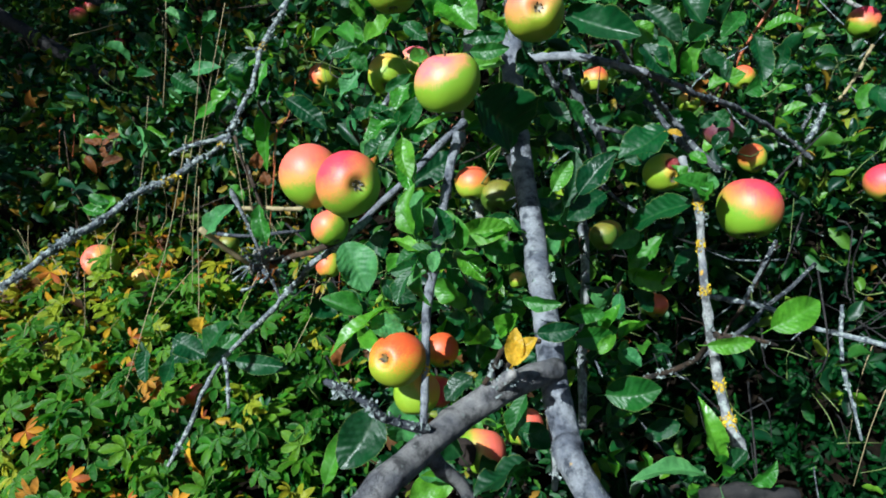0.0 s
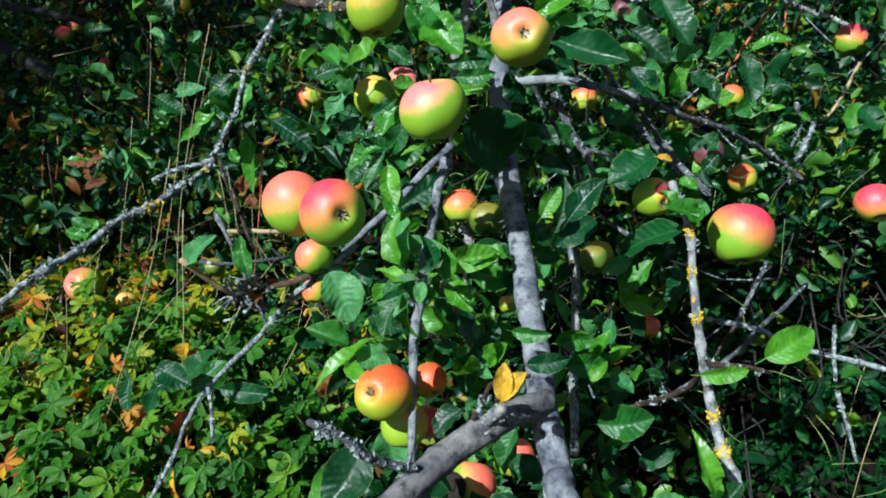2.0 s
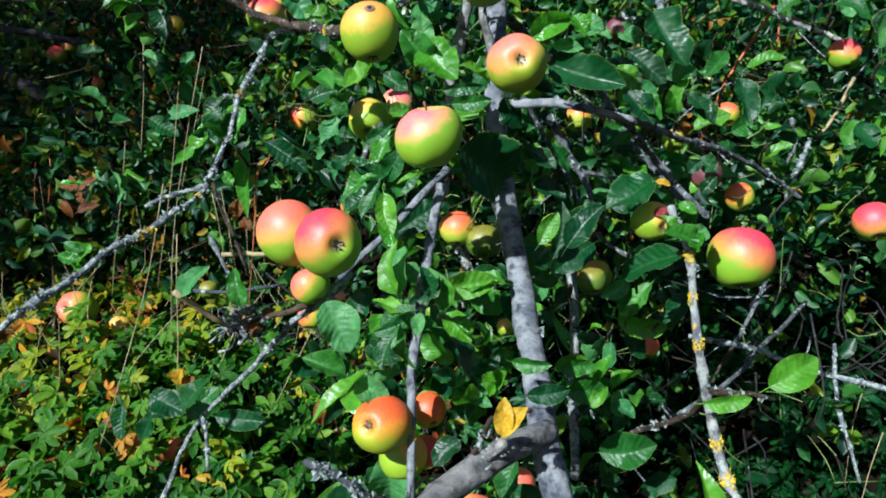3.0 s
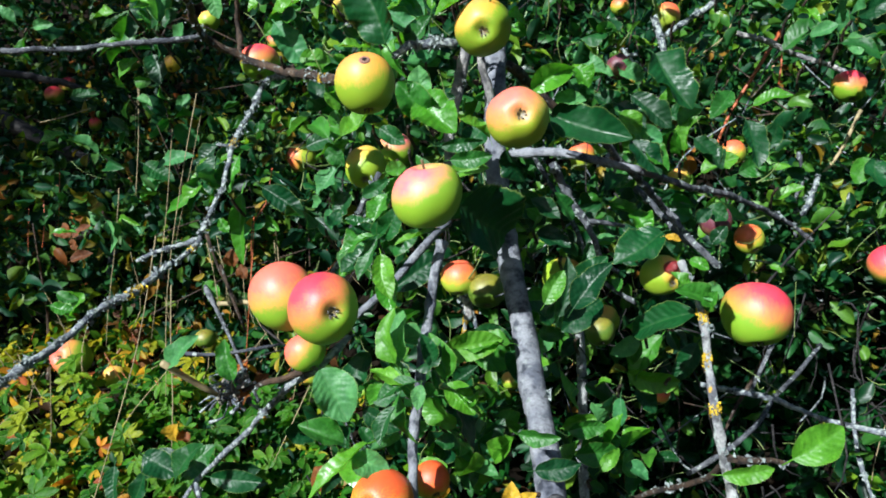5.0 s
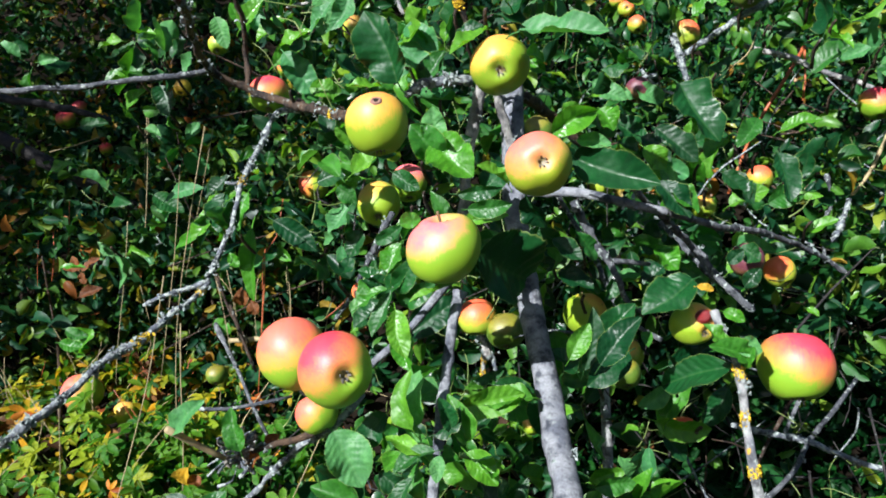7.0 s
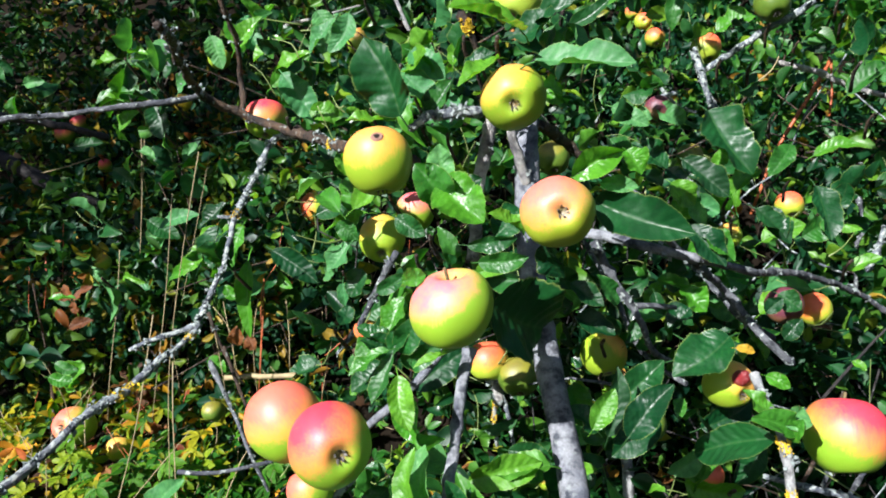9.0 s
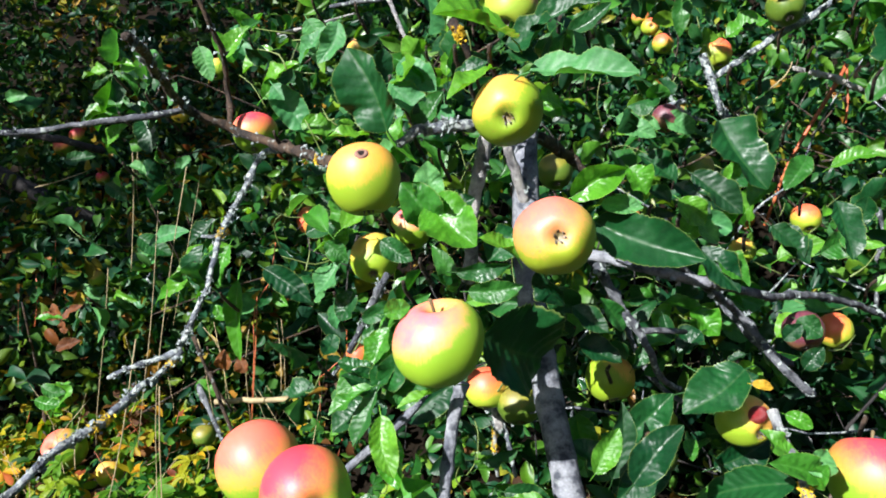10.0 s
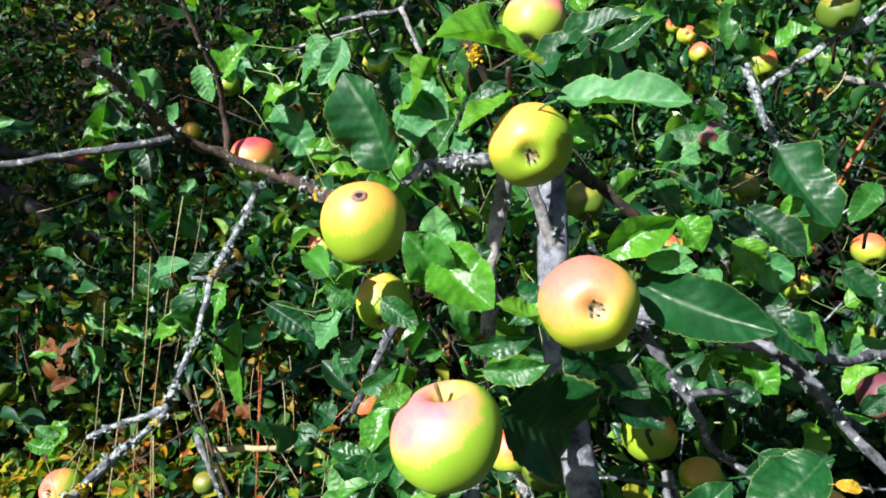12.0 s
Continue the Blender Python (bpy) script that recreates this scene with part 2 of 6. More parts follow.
    bm = add("Bump", Strength=0.8, Distance=0.004)
    link(add_h.outputs[0], bm.inputs["Height"]); link(bm.outputs[0], b.inputs["Normal"])
    return m


M_LIMB = bark_mat("bark_smooth_grey", (0.056, 0.063, 0.080), (0.232, 0.242, 0.264), 0.35, 0.0)
M_FORK = bark_mat("bark_brownish_grey", (0.060, 0.058, 0.058), (0.190, 0.182, 0.178), 0.3, 0.0)
M_LICHENED = bark_mat("bark_lichened", (0.030, 0.036, 0.044), (0.175, 0.195, 0.215), 0.85, 0.12)
M_GOLDEN = bark_mat("bark_gold_lichen", (0.10, 0.102, 0.10), (0.31, 0.315, 0.31), 0.6, 0.3)
M_TWIG = bark_mat("bark_dark_twig", (0.007, 0.005, 0.004), (0.066, 0.038, 0.019), 0.42, 0.05)
# paler bark copy; on the upper branches it stands in for sunlight
M_PALEBARK = bark_mat("bark_pale_grey", (0.14, 0.135, 0.13), (0.40, 0.38, 0.35), 0.4, 0.0)
# dark grey bark, also given to branches in shade to carry that darkness
M_GREYTWIG = bark_mat("bark_grey_twig", (0.018, 0.021, 0.026), (0.112, 0.119, 0.130), 0.5, 0.05)
# twig bark darkened further to stand in for shade in thicket and hollow
M_SHADEBARK = bark_mat("bark_twig_shade", (0.006, 0.006, 0.006), (0.032, 0.028, 0.026), 0.2, 0.0)
M_CRUST = plain_mat("lichen_crust", (0.15, 0.19, 0.18), (0.42, 0.47, 0.45), 260.0, 0.9, 0.8)
M_GOLDCRUST = plain_mat("lichen_gold", (0.62, 0.42, 0.008), (0.85, 0.62, 0.02), 260.0, 0.9, 0.8)
M_STRAW = plain_mat("dry_straw", (0.20, 0.155, 0.08), (0.42, 0.34, 0.17), 60.0, 0.7, 0.1)
M_REDSTEM = plain_mat("red_stem", (0.30, 0.07, 0.025), (0.50, 0.13, 0.035), 60.0, 0.5, 0.1)
M_GREENSTEM = plain_mat("green_stem", (0.10, 0.15, 0.035), (0.20, 0.26, 0.07), 60.0, 0.5, 0.1)
# near-black soil: shade behind the foliage is put into its colour
M_SOIL = plain_mat("soil_with_shade", (0.003, 0.0025, 0.0015), (0.013, 0.009, 0.005), 30.0, 0.95, 1.0)
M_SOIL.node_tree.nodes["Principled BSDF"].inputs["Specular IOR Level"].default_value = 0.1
M_CALYX = plain_mat("dry_calyx", (0.02, 0.016, 0.012), (0.30, 0.28, 0.23), 200.0, 0.9, 0.5)
M_STALK = plain_mat("apple_stalk", (0.10, 0.07, 0.03), (0.20, 0.15, 0.06), 120.0, 0.7, 0.3)
M_HOLLOW = plain_mat("dark_hollow", (0.006, 0.004, 0.003), (0.03, 0.014, 0.008), 160.0, 0.8, 0.6)
M_ROT = plain_mat("rotten_flesh", (0.16, 0.012, 0.015), (0.30, 0.03, 0.03), 90.0, 0.35, 0.5)
M_SCAR = plain_mat("brown_scar", (0.20, 0.09, 0.06), (0.52, 0.32, 0.24), 160.0, 0.8, 0.6)


# ---- mesh helpers ----
def part(name, mesh, material, parent, label="", kind=""):
    ob = new(name, mesh)
    if not mesh.materials:
        mesh.materials.append(material)
    ob.parent = parent
    return tagged(ob, label, "", "", kind)


def mesh_of(name, verts, faces, smooth=True, uv=None):
    me = bpy.data.meshes.new(name)
    me.from_pydata([tuple(p) for p in verts], [], [tuple(f) for f in faces])
    if smooth:
        me.polygons.foreach_set("use_smooth", [True] * len(me.polygons))
    if uv is not None:
        lay = me.uv_layers.new(name="UVMap")
        idx = np.empty(len(me.loops), dtype=np.int32)
        me.loops.foreach_get("vertex_index", idx)
        lay.data.foreach_set("uv", np.asarray(uv, dtype=np.float32)[idx, :2].ravel())
        rim = me.attributes.new("rim", "FLOAT", "POINT")
        rim.data.foreach_set("value", np.asarray(uv, dtype=np.float32)[:, 2].copy())
    me.update()
    return me


def spline(points, step):
    """Catmull-Rom through the points, about one sample every step metres."""
    p = [np.array(q, float) for q in points]
    p = [2 * p[0] - p[1]] + p + [2 * p[-1] - p[-2]]
    out = []
    for a, b, c, d in zip(p, p[1:], p[2:], p[3:]):
        n = max(2, int(np.linalg.norm(c - b) / step))
        for k in range(n):
            u = k / n
            out.append(0.5 * (2 * b + (c - a) * u + (2 * a - 5 * b + 4 * c - d) * u * u + (3 * b - a - 3 * c + d) * u ** 3))
    return np.array(out + [p[-2]])


def tube(points, r0, r1, sides=10, step=0.02, rough=0.06, seed=0, knots=0.0, crook=0.55):
    """A tapered, slightly knobbly stem along the points."""
    rnd = np.random.default_rng(seed)
    c = spline(points, step)
    n = len(c)
    if n > 8:
        jag = rnd.normal(size=(n + 6, 3))
        jag = np.stack([np.convolve(jag[:, a], np.ones(7) / 7, "valid") for a in range(3)], 1)
        c = c + jag * min(r0 + r1, 0.014) * crook * np.sin(np.linspace(0, np.pi, n))[:, None]
    u = np.linspace(0, 1, n)
    rad = r0 + (r1 - r0) * u
    rad = rad * (1 + rough * np.convolve(rnd.normal(size=n + 4), np.ones(5) / 2.2, "valid"))
    if knots:
        for k in range(max(1, int(n * knots))):
            at = rnd.integers(0, n)
            rad[at] *= 1.12 + 0.25 * rnd.random() * (r0 < 0.009)
    tan = np.gradient(c, axis=0)
    tan /= np.linalg.norm(tan, axis=1)[:, None] + 1e-9
    side = np.cross(tan, (0.31, 0.17, 0.93))
    side /= np.linalg.norm(side, axis=1)[:, None] + 1e-9
    other = np.cross(tan, side)
    ang = np.linspace(0, 2 * np.pi, sides, endpoint=False)
    wob = 1 + rough * 0.8 * rnd.normal(size=(n, sides))
    ring = c[:, None] + (rad[:, None] * wob)[..., None] * (np.cos(ang)[None, :, None] * side[:, None] + np.sin(ang)[None, :, None] * other[:, None])
    verts = list(ring.reshape(-1, 3)) + [c[0] - tan[0] * rad[0] * 0.3, c[-1] + tan[-1] * rad[-1] * 0.6]
    faces = [(k * sides + j, k * sides + (j + 1) % sides, (k + 1) * sides + (j + 1) % sides, (k + 1) * sides + j) for k in range(n - 1) for j in range(sides)]
    faces += [(len(verts) - 2, (j + 1) % sides, j) for j in range(sides)]
    faces += [(len(verts) - 1, (n - 1) * sides + j, (n - 1) * sides + (j + 1) % sides) for j in range(sides)]
    return verts, faces, c, rad


def blade(rows, cols, width, fold, curl, wave, teeth, seed=0, stalk=0.22, cup=0.12, quilt=0.0, turn=0.0):
    """A leaf of unit length along +y, facing +z: folded midrib, curled tip, quilted between the veins, wavy toothed margin, a stalk."""
    rnd = np.random.default_rng(seed)
    verts, uv, faces = [], [], []
    ph, ph2, skew = rnd.random() * 6, rnd.random() * 6, 0.09 * rnd.normal()
    sway = 0.05 * rnd.normal()
    for k in range(rows + 1):
        u = k / rows
        half = 0.5 * width * math.sin(math.pi * u ** 0.9) ** 0.6 * (1 - 0.3 * max(0, u - 0.86) / 0.14) if 0 < k < rows else 0.012
        for j in range(-cols, cols + 1):
            s = j / cols
            a = abs(s)
            x = half * s * (1 + skew * (1 if j > 0 else -1))
            if a == 1 and 0 < k < rows:
                x *= 1 + teeth * (1 if k % 2 else -1) + teeth * 0.6 * rnd.normal()
            late = 1.9 if j > 0 else 0.0
            z = fold * abs(x) + cup * width * a ** 2.2 * math.sin(math.pi * u) - curl * u * u
            z += wave * a ** 1.6 * width * 0.5 * math.sin(math.pi * u) ** 0.7 * (0.75 * math.sin(8.5 * u + ph + late) + 0.26 * math.sin(20 * u + ph2 + 1.7 * late))
            if quilt:
                z += quilt * width * 0.075 * abs(math.sin(math.pi * (8.5 * u - 2.6 * a * width))) * a ** 0.6 * (1 - 0.5 * a) * math.sin(math.pi * u) ** 0.5
            tw = turn * (u - 0.3)
            x, z0 = x * math.cos(tw) - z * math.sin(tw) * 0.6, z
            z = z0 + half * s * math.sin(tw)
            y = u - 0.35 * curl * curl * u * u * u
            verts.append((x + sway * math.sin(math.pi * u), y, z)); uv.append((0.5 + 0.5 * s * half * 2 / width, u, a ** 3))
    w = 2 * cols + 1
    for k in range(rows):
        for j in range(2 * cols):
            a = k * w + j
            faces.append((a, a + 1, a + w + 1, a + w))
    if stalk:
        b = len(verts)
        for y, z in ((0.03, 0.0), (-stalk * 0.5, -0.03), (-stalk, -0.09)):
            for x, dz in ((-0.011, 0), (0.011, 0), (0, -0.018)):
                verts.append((x, y, z + dz)); uv.append((0.5, 0.02, 0.0))
        for k in range(2):
            for j in range(3):
                faces.append((b + 3 * k + j, b + 3 * k + (j + 1) % 3, b + 3 * k + 3 + (j + 1) % 3, b + 3 * k + 3 + j))
    return np.array(verts), faces, np.array(uv)


def frame_of(along, facing):
    """Axes (across, along, facing) with along kept."""
    y = Vector(along).normalized()
    x = y.cross(Vector(facing))
    x = x.normalized() if x.length > 1e-5 else y.orthogonal().normalized()
    return x, y, x.cross(y)


def scattered(name, template, places, along, facing, sizes, material, parent=None, kind="stuff"):
    """Many small leaves joined into one mesh."""
    tv, tf, tuv = template
    y = along / np.linalg.norm(along, axis=1)[:, None]
    x = np.cross(y, facing); x /= np.linalg.norm(x, axis=1)[:, None] + 1e-9
    z = np.cross(x, y)
    n, k = len(places), len(tv)
    v = places[:, None] + sizes[:, None, None] * (tv[None, :, :1] * x[:, None] + tv[None, :, 1:2] * y[:, None] + tv[None, :, 2:] * z[:, None])
    quads = np.array([f for f in tf if len(f) == 4])
    q = (quads[None] + (np.arange(n) * k)[:, None, None]).reshape(-1, 4)
    me = bpy.data.meshes.new(name)
    me.vertices.add(n * k); me.vertices.foreach_set("co", v.astype(np.float32).ravel())
    me.loops.add(q.size); me.loops.foreach_set("vertex_index", q.ravel().astype(np.int32))
    me.polygons.add(len(q)); me.polygons.foreach_set("loop_start", np.arange(0, q.size, 4, dtype=np.int32))
    me.polygons.foreach_set("use_smooth", np.ones(len(q), dtype=bool))
    lay = me.uv_layers.new(name="UVMap")
    lay.data.foreach_set("uv", tuv[(q.ravel() % k), :2].astype(np.float32).ravel())
    me.attributes.new("rim", "FLOAT", "POINT").data.foreach_set("value", np.tile(tuv[:, 2], n).astype(np.float32))
    me.update(calc_edges=True); me.validate()
    me.materials.append(material)
    ob = new(name, me)
    ob.parent = parent
    return tagged(ob, kind=kind)


# ---- ground: a flat verge that climbs as a steep bank ----
PROFILE_Y = (-400.0, 0.5, 1.0, 1.35, 1.75, 2.2, 3.0, 4.2, 6.0, 400.0)
PROFILE_Z = (0.0, 0.0, 0.22, 0.50, 0.74, 1.12, 2.05, 3.5, 4.2, 6.0)


def bank(x, y):
    hollow = np.clip((np.asarray(x) - 0.05) / 0.45, 0, 1)
    back = 0.55 * hollow * hollow * (3 - 2 * hollow) + 0.4 * np.clip((-0.2 - np.asarray(x)) / 0.3, 0, 1) * np.clip((np.asarray(y) - 1.7) / 0.5, 0, 1)
    z = np.interp(y - back * np.clip((6 - np.asarray(y)) / 2, 0, 1), PROFILE_Y, PROFILE_Z)
    near = np.clip(1 - abs(y - 2) / 12, 0, 1) * np.clip(1 - abs(x) / 15, 0, 1)
    return z + near * (0.05 * np.sin(3.1 * x + 1.0) * np.sin(2.3 * y) + 0.03 * np.sin(7.7 * x + 4.1 * y) + 0.08 * np.clip(x, -1, 1) * np.clip((y - 1.3), 0, 1))


gx = np.unique(np.round(np.concatenate([np.linspace(-3.2, 3.2, 90), np.linspace(-12, 12, 25), np.linspace(-300, 300, 13)]), 3))
gy = np.unique(np.round(np.concatenate([np.linspace(-0.5, 4.4, 80), np.linspace(-10, 12, 23), np.linspace(-300, 300, 13)]), 3))
XX, YY = np.meshgrid(gx, gy)
rng = np.random.default_rng(4)
ZZ = bank(XX, YY) + 0.012 * rng.normal(size=XX.shape) * (np.abs(XX) < 3.3) * (np.abs(YY - 2) < 2.5)
W = len(gx)
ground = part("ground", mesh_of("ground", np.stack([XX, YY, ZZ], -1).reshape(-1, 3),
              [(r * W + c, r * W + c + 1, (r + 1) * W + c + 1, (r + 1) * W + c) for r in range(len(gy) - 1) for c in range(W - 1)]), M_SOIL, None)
tagged(ground, "steep earth bank with leaf litter, colour darkened for shade", "ground", "", "structure")

# ---- apples ----
FRUIT = []  # what the leaves leave open to the camera: centre, radius
APPLE_MESH = {}


def apple_mesh(variant):
    """Skin of an apple of diameter 2, stalk hollow at +z, ribbed eye hollow at -z."""
    if variant in APPLE_MESH:
        return APPLE_MESH[variant]
    rnd = np.random.default_rng(variant)
    squash, lean, rib = 0.95 + 0.06 * rnd.random(), 0.05 * rnd.normal(), 0.016 + 0.02 * rnd.random()
    rows, cols = 28, 36
    verts, faces = [], []
    for k in range(rows + 1):
        th = math.pi * k / rows
        c, s = math.cos(th), math.sin(th)
        rr = s ** 0.92 * (1 + 0.06 * c)
        z = squash * c
        z -= 0.40 * math.exp(-(s / 0.25) ** 2) * (1 if c > 0 else 0)
        z += 0.23 * math.exp(-(s / 0.26) ** 2) * (1 if c < 0 else 0)
        for j in range(cols):
            a = 2 * math.pi * j / cols
            w = 1 + rib * math.cos(5 * a + variant) * (0.35 - 0.65 * c) + 0.022 * math.sin(2 * a + variant)
            verts.append((rr * w * math.cos(a) + lean * z, rr * w * math.sin(a), z * (1 + 0.025 * math.cos(a + variant))))
    for k in range(rows):
        for j in range(cols):
            faces.append((k * cols + j, (k + 1) * cols + j, (k + 1) * cols + (j + 1) % cols, k * cols + (j + 1) % cols))
    APPLE_MESH[variant] = mesh_of("apple_skin", verts, faces)
    return APPLE_MESH[variant]


def eye_mesh():
    """Dried sepals: a little crown of pointed scraps round a dark pit."""
    rnd = np.random.default_rng(5)
    verts, faces = [(0, 0, 0.03)], []
    for j in range(10):
        a = 2 * math.pi * j / 10
        verts.append((0.12 * math.cos(a), 0.12 * math.sin(a), 0.0))
    faces += [(0, 1 + (j + 1) % 10, 1 + j) for j in range(10)]
    for j in range(6):
        a = 2 * math.pi * j / 6 + 0.3 * rnd.random()
        b = len(verts)
        d, e = Vector((math.cos(a), math.sin(a), 0)), Vector((-math.sin(a), math.cos(a), 0))
        for p in (d * 0.09 - e * 0.05, d * 0.09 + e * 0.05, d * 0.17 + e * 0.03 + Vector((0, 0, -0.07)), d * (0.12 + 0.1 * rnd.random()) + Vector((0, 0, -0.16)), d * 0.15 - e * 0.035 + Vector((0, 0, -0.06))):
            verts.append(tuple(p))
        faces += [(b, b + 1, b + 2, b + 3, b + 4), (0, b + 1, b)]
    return mesh_of("calyx", verts, faces, False)


EYE_MESH = eye_mesh()
SV, SF, _, _ = tube([(0, 0, 0.48), (0.02, 0.01, 0.75), (0.09, 0.02, 1.05)], 0.035, 0.045, 6, 0.1, 0.05, 3)
STALK_MESH = mesh_of("stalk", SV, SF)


def apple(centre, size, eye, cheek, skin, variant, label, pit=None):
    """An apple with its blush towards cheek and its eye (calyx) towards eye; pit: where a sore breaks the skin."""
    z = -Vector(eye).normalized()
    x = Vector(cheek) - z * Vector(cheek).dot(z)
    x = x.normalized() if x.length > 0.05 else z.orthogonal().normalized()
    y = z.cross(x)
    m = Matrix((x, y, z)).transposed().to_4x4()
    m.translation = centre
    r = size / 2
    root = tagged(new("apple"), label, "apple", "apples on the tree")
    root.matrix_world = m
    me = apple_mesh(variant % 7).copy()
    me.materials.clear(); me.materials.append(SKINS[skin])
    ripe = m.to_3x3().inverted() @ Vector(cheek).normalized()
    me.attributes.new("blush", "FLOAT", "POINT").data.foreach_set("value", [v.co.dot(ripe) for v in me.vertices])
    skin_ob = part("skin", me, SKINS[skin], root)
    eye_ob = part("calyx", EYE_MESH, M_CALYX, root, "dried dark calyx")
    eye_ob.location = (0, 0, -0.765 * r)
    stem = part("stalk", STALK_MESH, M_STALK, root)
    for o in (skin_ob, stem):
        o.scale = (r, r, r)
    eye_ob.scale = (0.95 * r, 0.95 * r, 1.2 * r)
    if pit:
        way = Vector(pit[:3]).normalized()
        rings = ((1.0, -0.10), (0.92, 0.12), (0.74, 0.30), (0.48, 0.40), (0.24, 0.42), (0.0, 0.40)) if pit[4] == 1 else ((1.0, -0.10), (0.86, 0.10), (0.66, 0.13), (0.48, 0.02), (0.30, -0.06), (0.0, -0.10))
        sv = [(q * (1 + 0.16 * noise.noise(Vector((q, math.cos(a), math.sin(a))) * 1.7)) * math.cos(a), 0.8 * q * math.sin(a), h + 0.16 * (1 - q * q)) for q, h in rings for a in [math.tau * c / 20 for c in range(20)]]
        sore = mesh_of("sore", sv, [(20 * k + c, 20 * k + (c + 1) % 20, 20 * k + 20 + (c + 1) % 20, 20 * k + 20 + c) for k in range(5) for c in range(20)])
        so = part("sore", sore, (M_SCAR, M_ROT, M_HOLLOW)[pit[4]], root, ("brown scabbed hole", "dark red rotten hole", "dark eaten hollow")[pit[4]])
        local = m.to_3x3().inverted() @ way
        spot = max(me.vertices, key=lambda q: q.co.normalized().dot(local))
        so.matrix_basis = Matrix.Translation(spot.co * r) @ spot.normal.to_track_quat("Z", "Y").to_matrix().to_4x4() @ Matrix.Diagonal((pit[3] * r,) * 3 + (1,))
        if pit[4] == 1:
            FRUIT.append((np.array(centre), r))
            return root
        core = mesh_of("pit", [(0.42 * math.cos(a) * (1 + 0.2 * math.sin(3 * a)), 0.36 * math.sin(a), 0.20 + 0.02 * math.cos(2 * a)) for a in [math.tau * c / 16 for c in range(16)]] + [(0, 0, 0.15)], [(c, (c + 1) % 16, 16) for c in range(16)])
        part("pit", core, M_HOLLOW, so, "dark pit")
    FRUIT.append((np.array(centre), r))
    return root


apple((-0.106, 0.851, 1.017), 0.077, (0.42, -0.9, -0.05), (-0.5, -0.35, 0.8), "red", 0, "ripe red and green apple hanging in a close pair")
apple((-0.161, 0.907, 1.027), 0.078, (0.6, -0.5, -0.6), (-0.3, -0.3, 0.9), "blush", 1, "ripe coral-red apple with a green base in a pair")
apple((-0.135, 0.894, 0.965), 0.046, (0.4, -0.2, -0.85), (-0.7, -0.2, 0.6), "blush", 2, "small orange-blushed apple below a red pair")
apple((0.009, 0.861, 1.135), 0.076, (0.06, 0.24, -0.97), (-0.45, -0.5, 0.74), "pink", 3, "large pale green apple with a pink shoulder")
apple((0.112, 0.877, 1.220), 0.069, (0.02, -1, -0.05), (-0.4, -0.45, 0.8), "coral", 4, "yellow apple blushed orange round its open calyx")
apple((0.083, 0.970, 1.349), 0.071, (-0.05, -0.9, -0.4), (-0.55, -0.35, 0.75), "amber", 5, "yellow-green apple showing its calyx")
apple((-0.070, 1.018, 1.294), 0.079, (0.1, -0.15, -0.98), (-0.2, -0.5, 0.8), "amber", 6, "yellow-green apple with a brown scabbed hole", pit=(0.02, -0.84, 0.54, 0.19, 0))
apple((-0.097, 1.262, 1.213), 0.070, (0, -0.7, -0.7), (-0.5, -0.3, 0.8), "green", 7, "shiny green apple half behind leaves")
apple((-0.317, 1.875, 1.311), 0.071, (0.3, -0.5, -0.8), (-1, -0.35, 0.1), "orange", 8, "small apple red on one side, green on the other")
apple((0.393, 0.928, 0.987), 0.081, (-0.1, -0.3, -0.95), (0.35, -0.3, 0.9), "red", 9, "large apple with a red top and green base")
apple((0.295, 0.968, 1.035), 0.052, (0.3, -0.8, -0.4), (0.5, -0.6, 0.3), "green", 10, "green apple with a dark red rotten hole", pit=(0.16, -0.92, 0.36, 0.40, 1))
apple((0.736, 1.219, 1.028), 0.064, (0, -0.5, -0.8), (-0.5, -0.5, 0.7), "red", 11, "orange-red and green apple on an outer twig")
apple((1.046, 1.857, 1.443), 0.081, (0, -0.3, -0.95), (0.1, -0.4, 0.9), "red", 12, "bright red-topped apple far up the bank")
apple((-0.050, 0.843, 0.811), 0.066, (-0.42, -0.87, 0.25), (0.1, -0.15, 1), "flame", 13, "orange-red apple streaked yellow beside a thin branch")
apple((0.002, 0.920, 0.806), 0.044, (0.3, -0.6, -0.6), (0.2, -0.6, 0.7), "flame", 14, "dull orange apple behind a thin branch")
apple((-0.029, 0.900, 0.755), 0.058, (0, -0.4, -0.9), (0.6, -0.3, 0.6), "green", 15, "green apple below an orange one")
apple((-0.006, 0.980, 0.735), 0.048, (0, -0.4, -0.9), (0.3, -0.8, 0.3), "red", 16, "red apple in shade under the branch")
apple((-0.859, 1.778, 0.844), 0.087, (-0.25, -0.95, 0.12), (-0.8, -0.35, 0.45), "blush", 17, "orange-red apple with a dark calyx near the ground cover")
apple((-0.192, 1.207, 0.889), 0.043, (0, -0.4, -0.9), (-0.7, -0.5, 0.4), "orange", 18, "small yellow-orange apple behind a leaf")
apple((0.050, 1.256, 1.027), 0.060, (0, -0.3, -0.95), (-0.1, -0.5, 0.85), "orange", 19, "yellow-green apple with orange top in the leaves")
apple((0.331, 1.629, 1.263), 0.059, (0, -0.4, -0.9), (0, -0.3, 0.95), "orange", 20, "green apple with an orange top under a branch")
apple((0.414, 1.100, 1.103), 0.046, (0, -0.5, -0.8), (-0.3, -0.5, 0.6), "plum", 21, "purple-pink apple with its shade put into a dusky skin")
apple((0.561, 1.330, 1.075), 0.052, (0.2, -0.5, -0.8), (-0.6, -0.4, 0.6), "orange", 22, "yellow-orange apple among leaves")
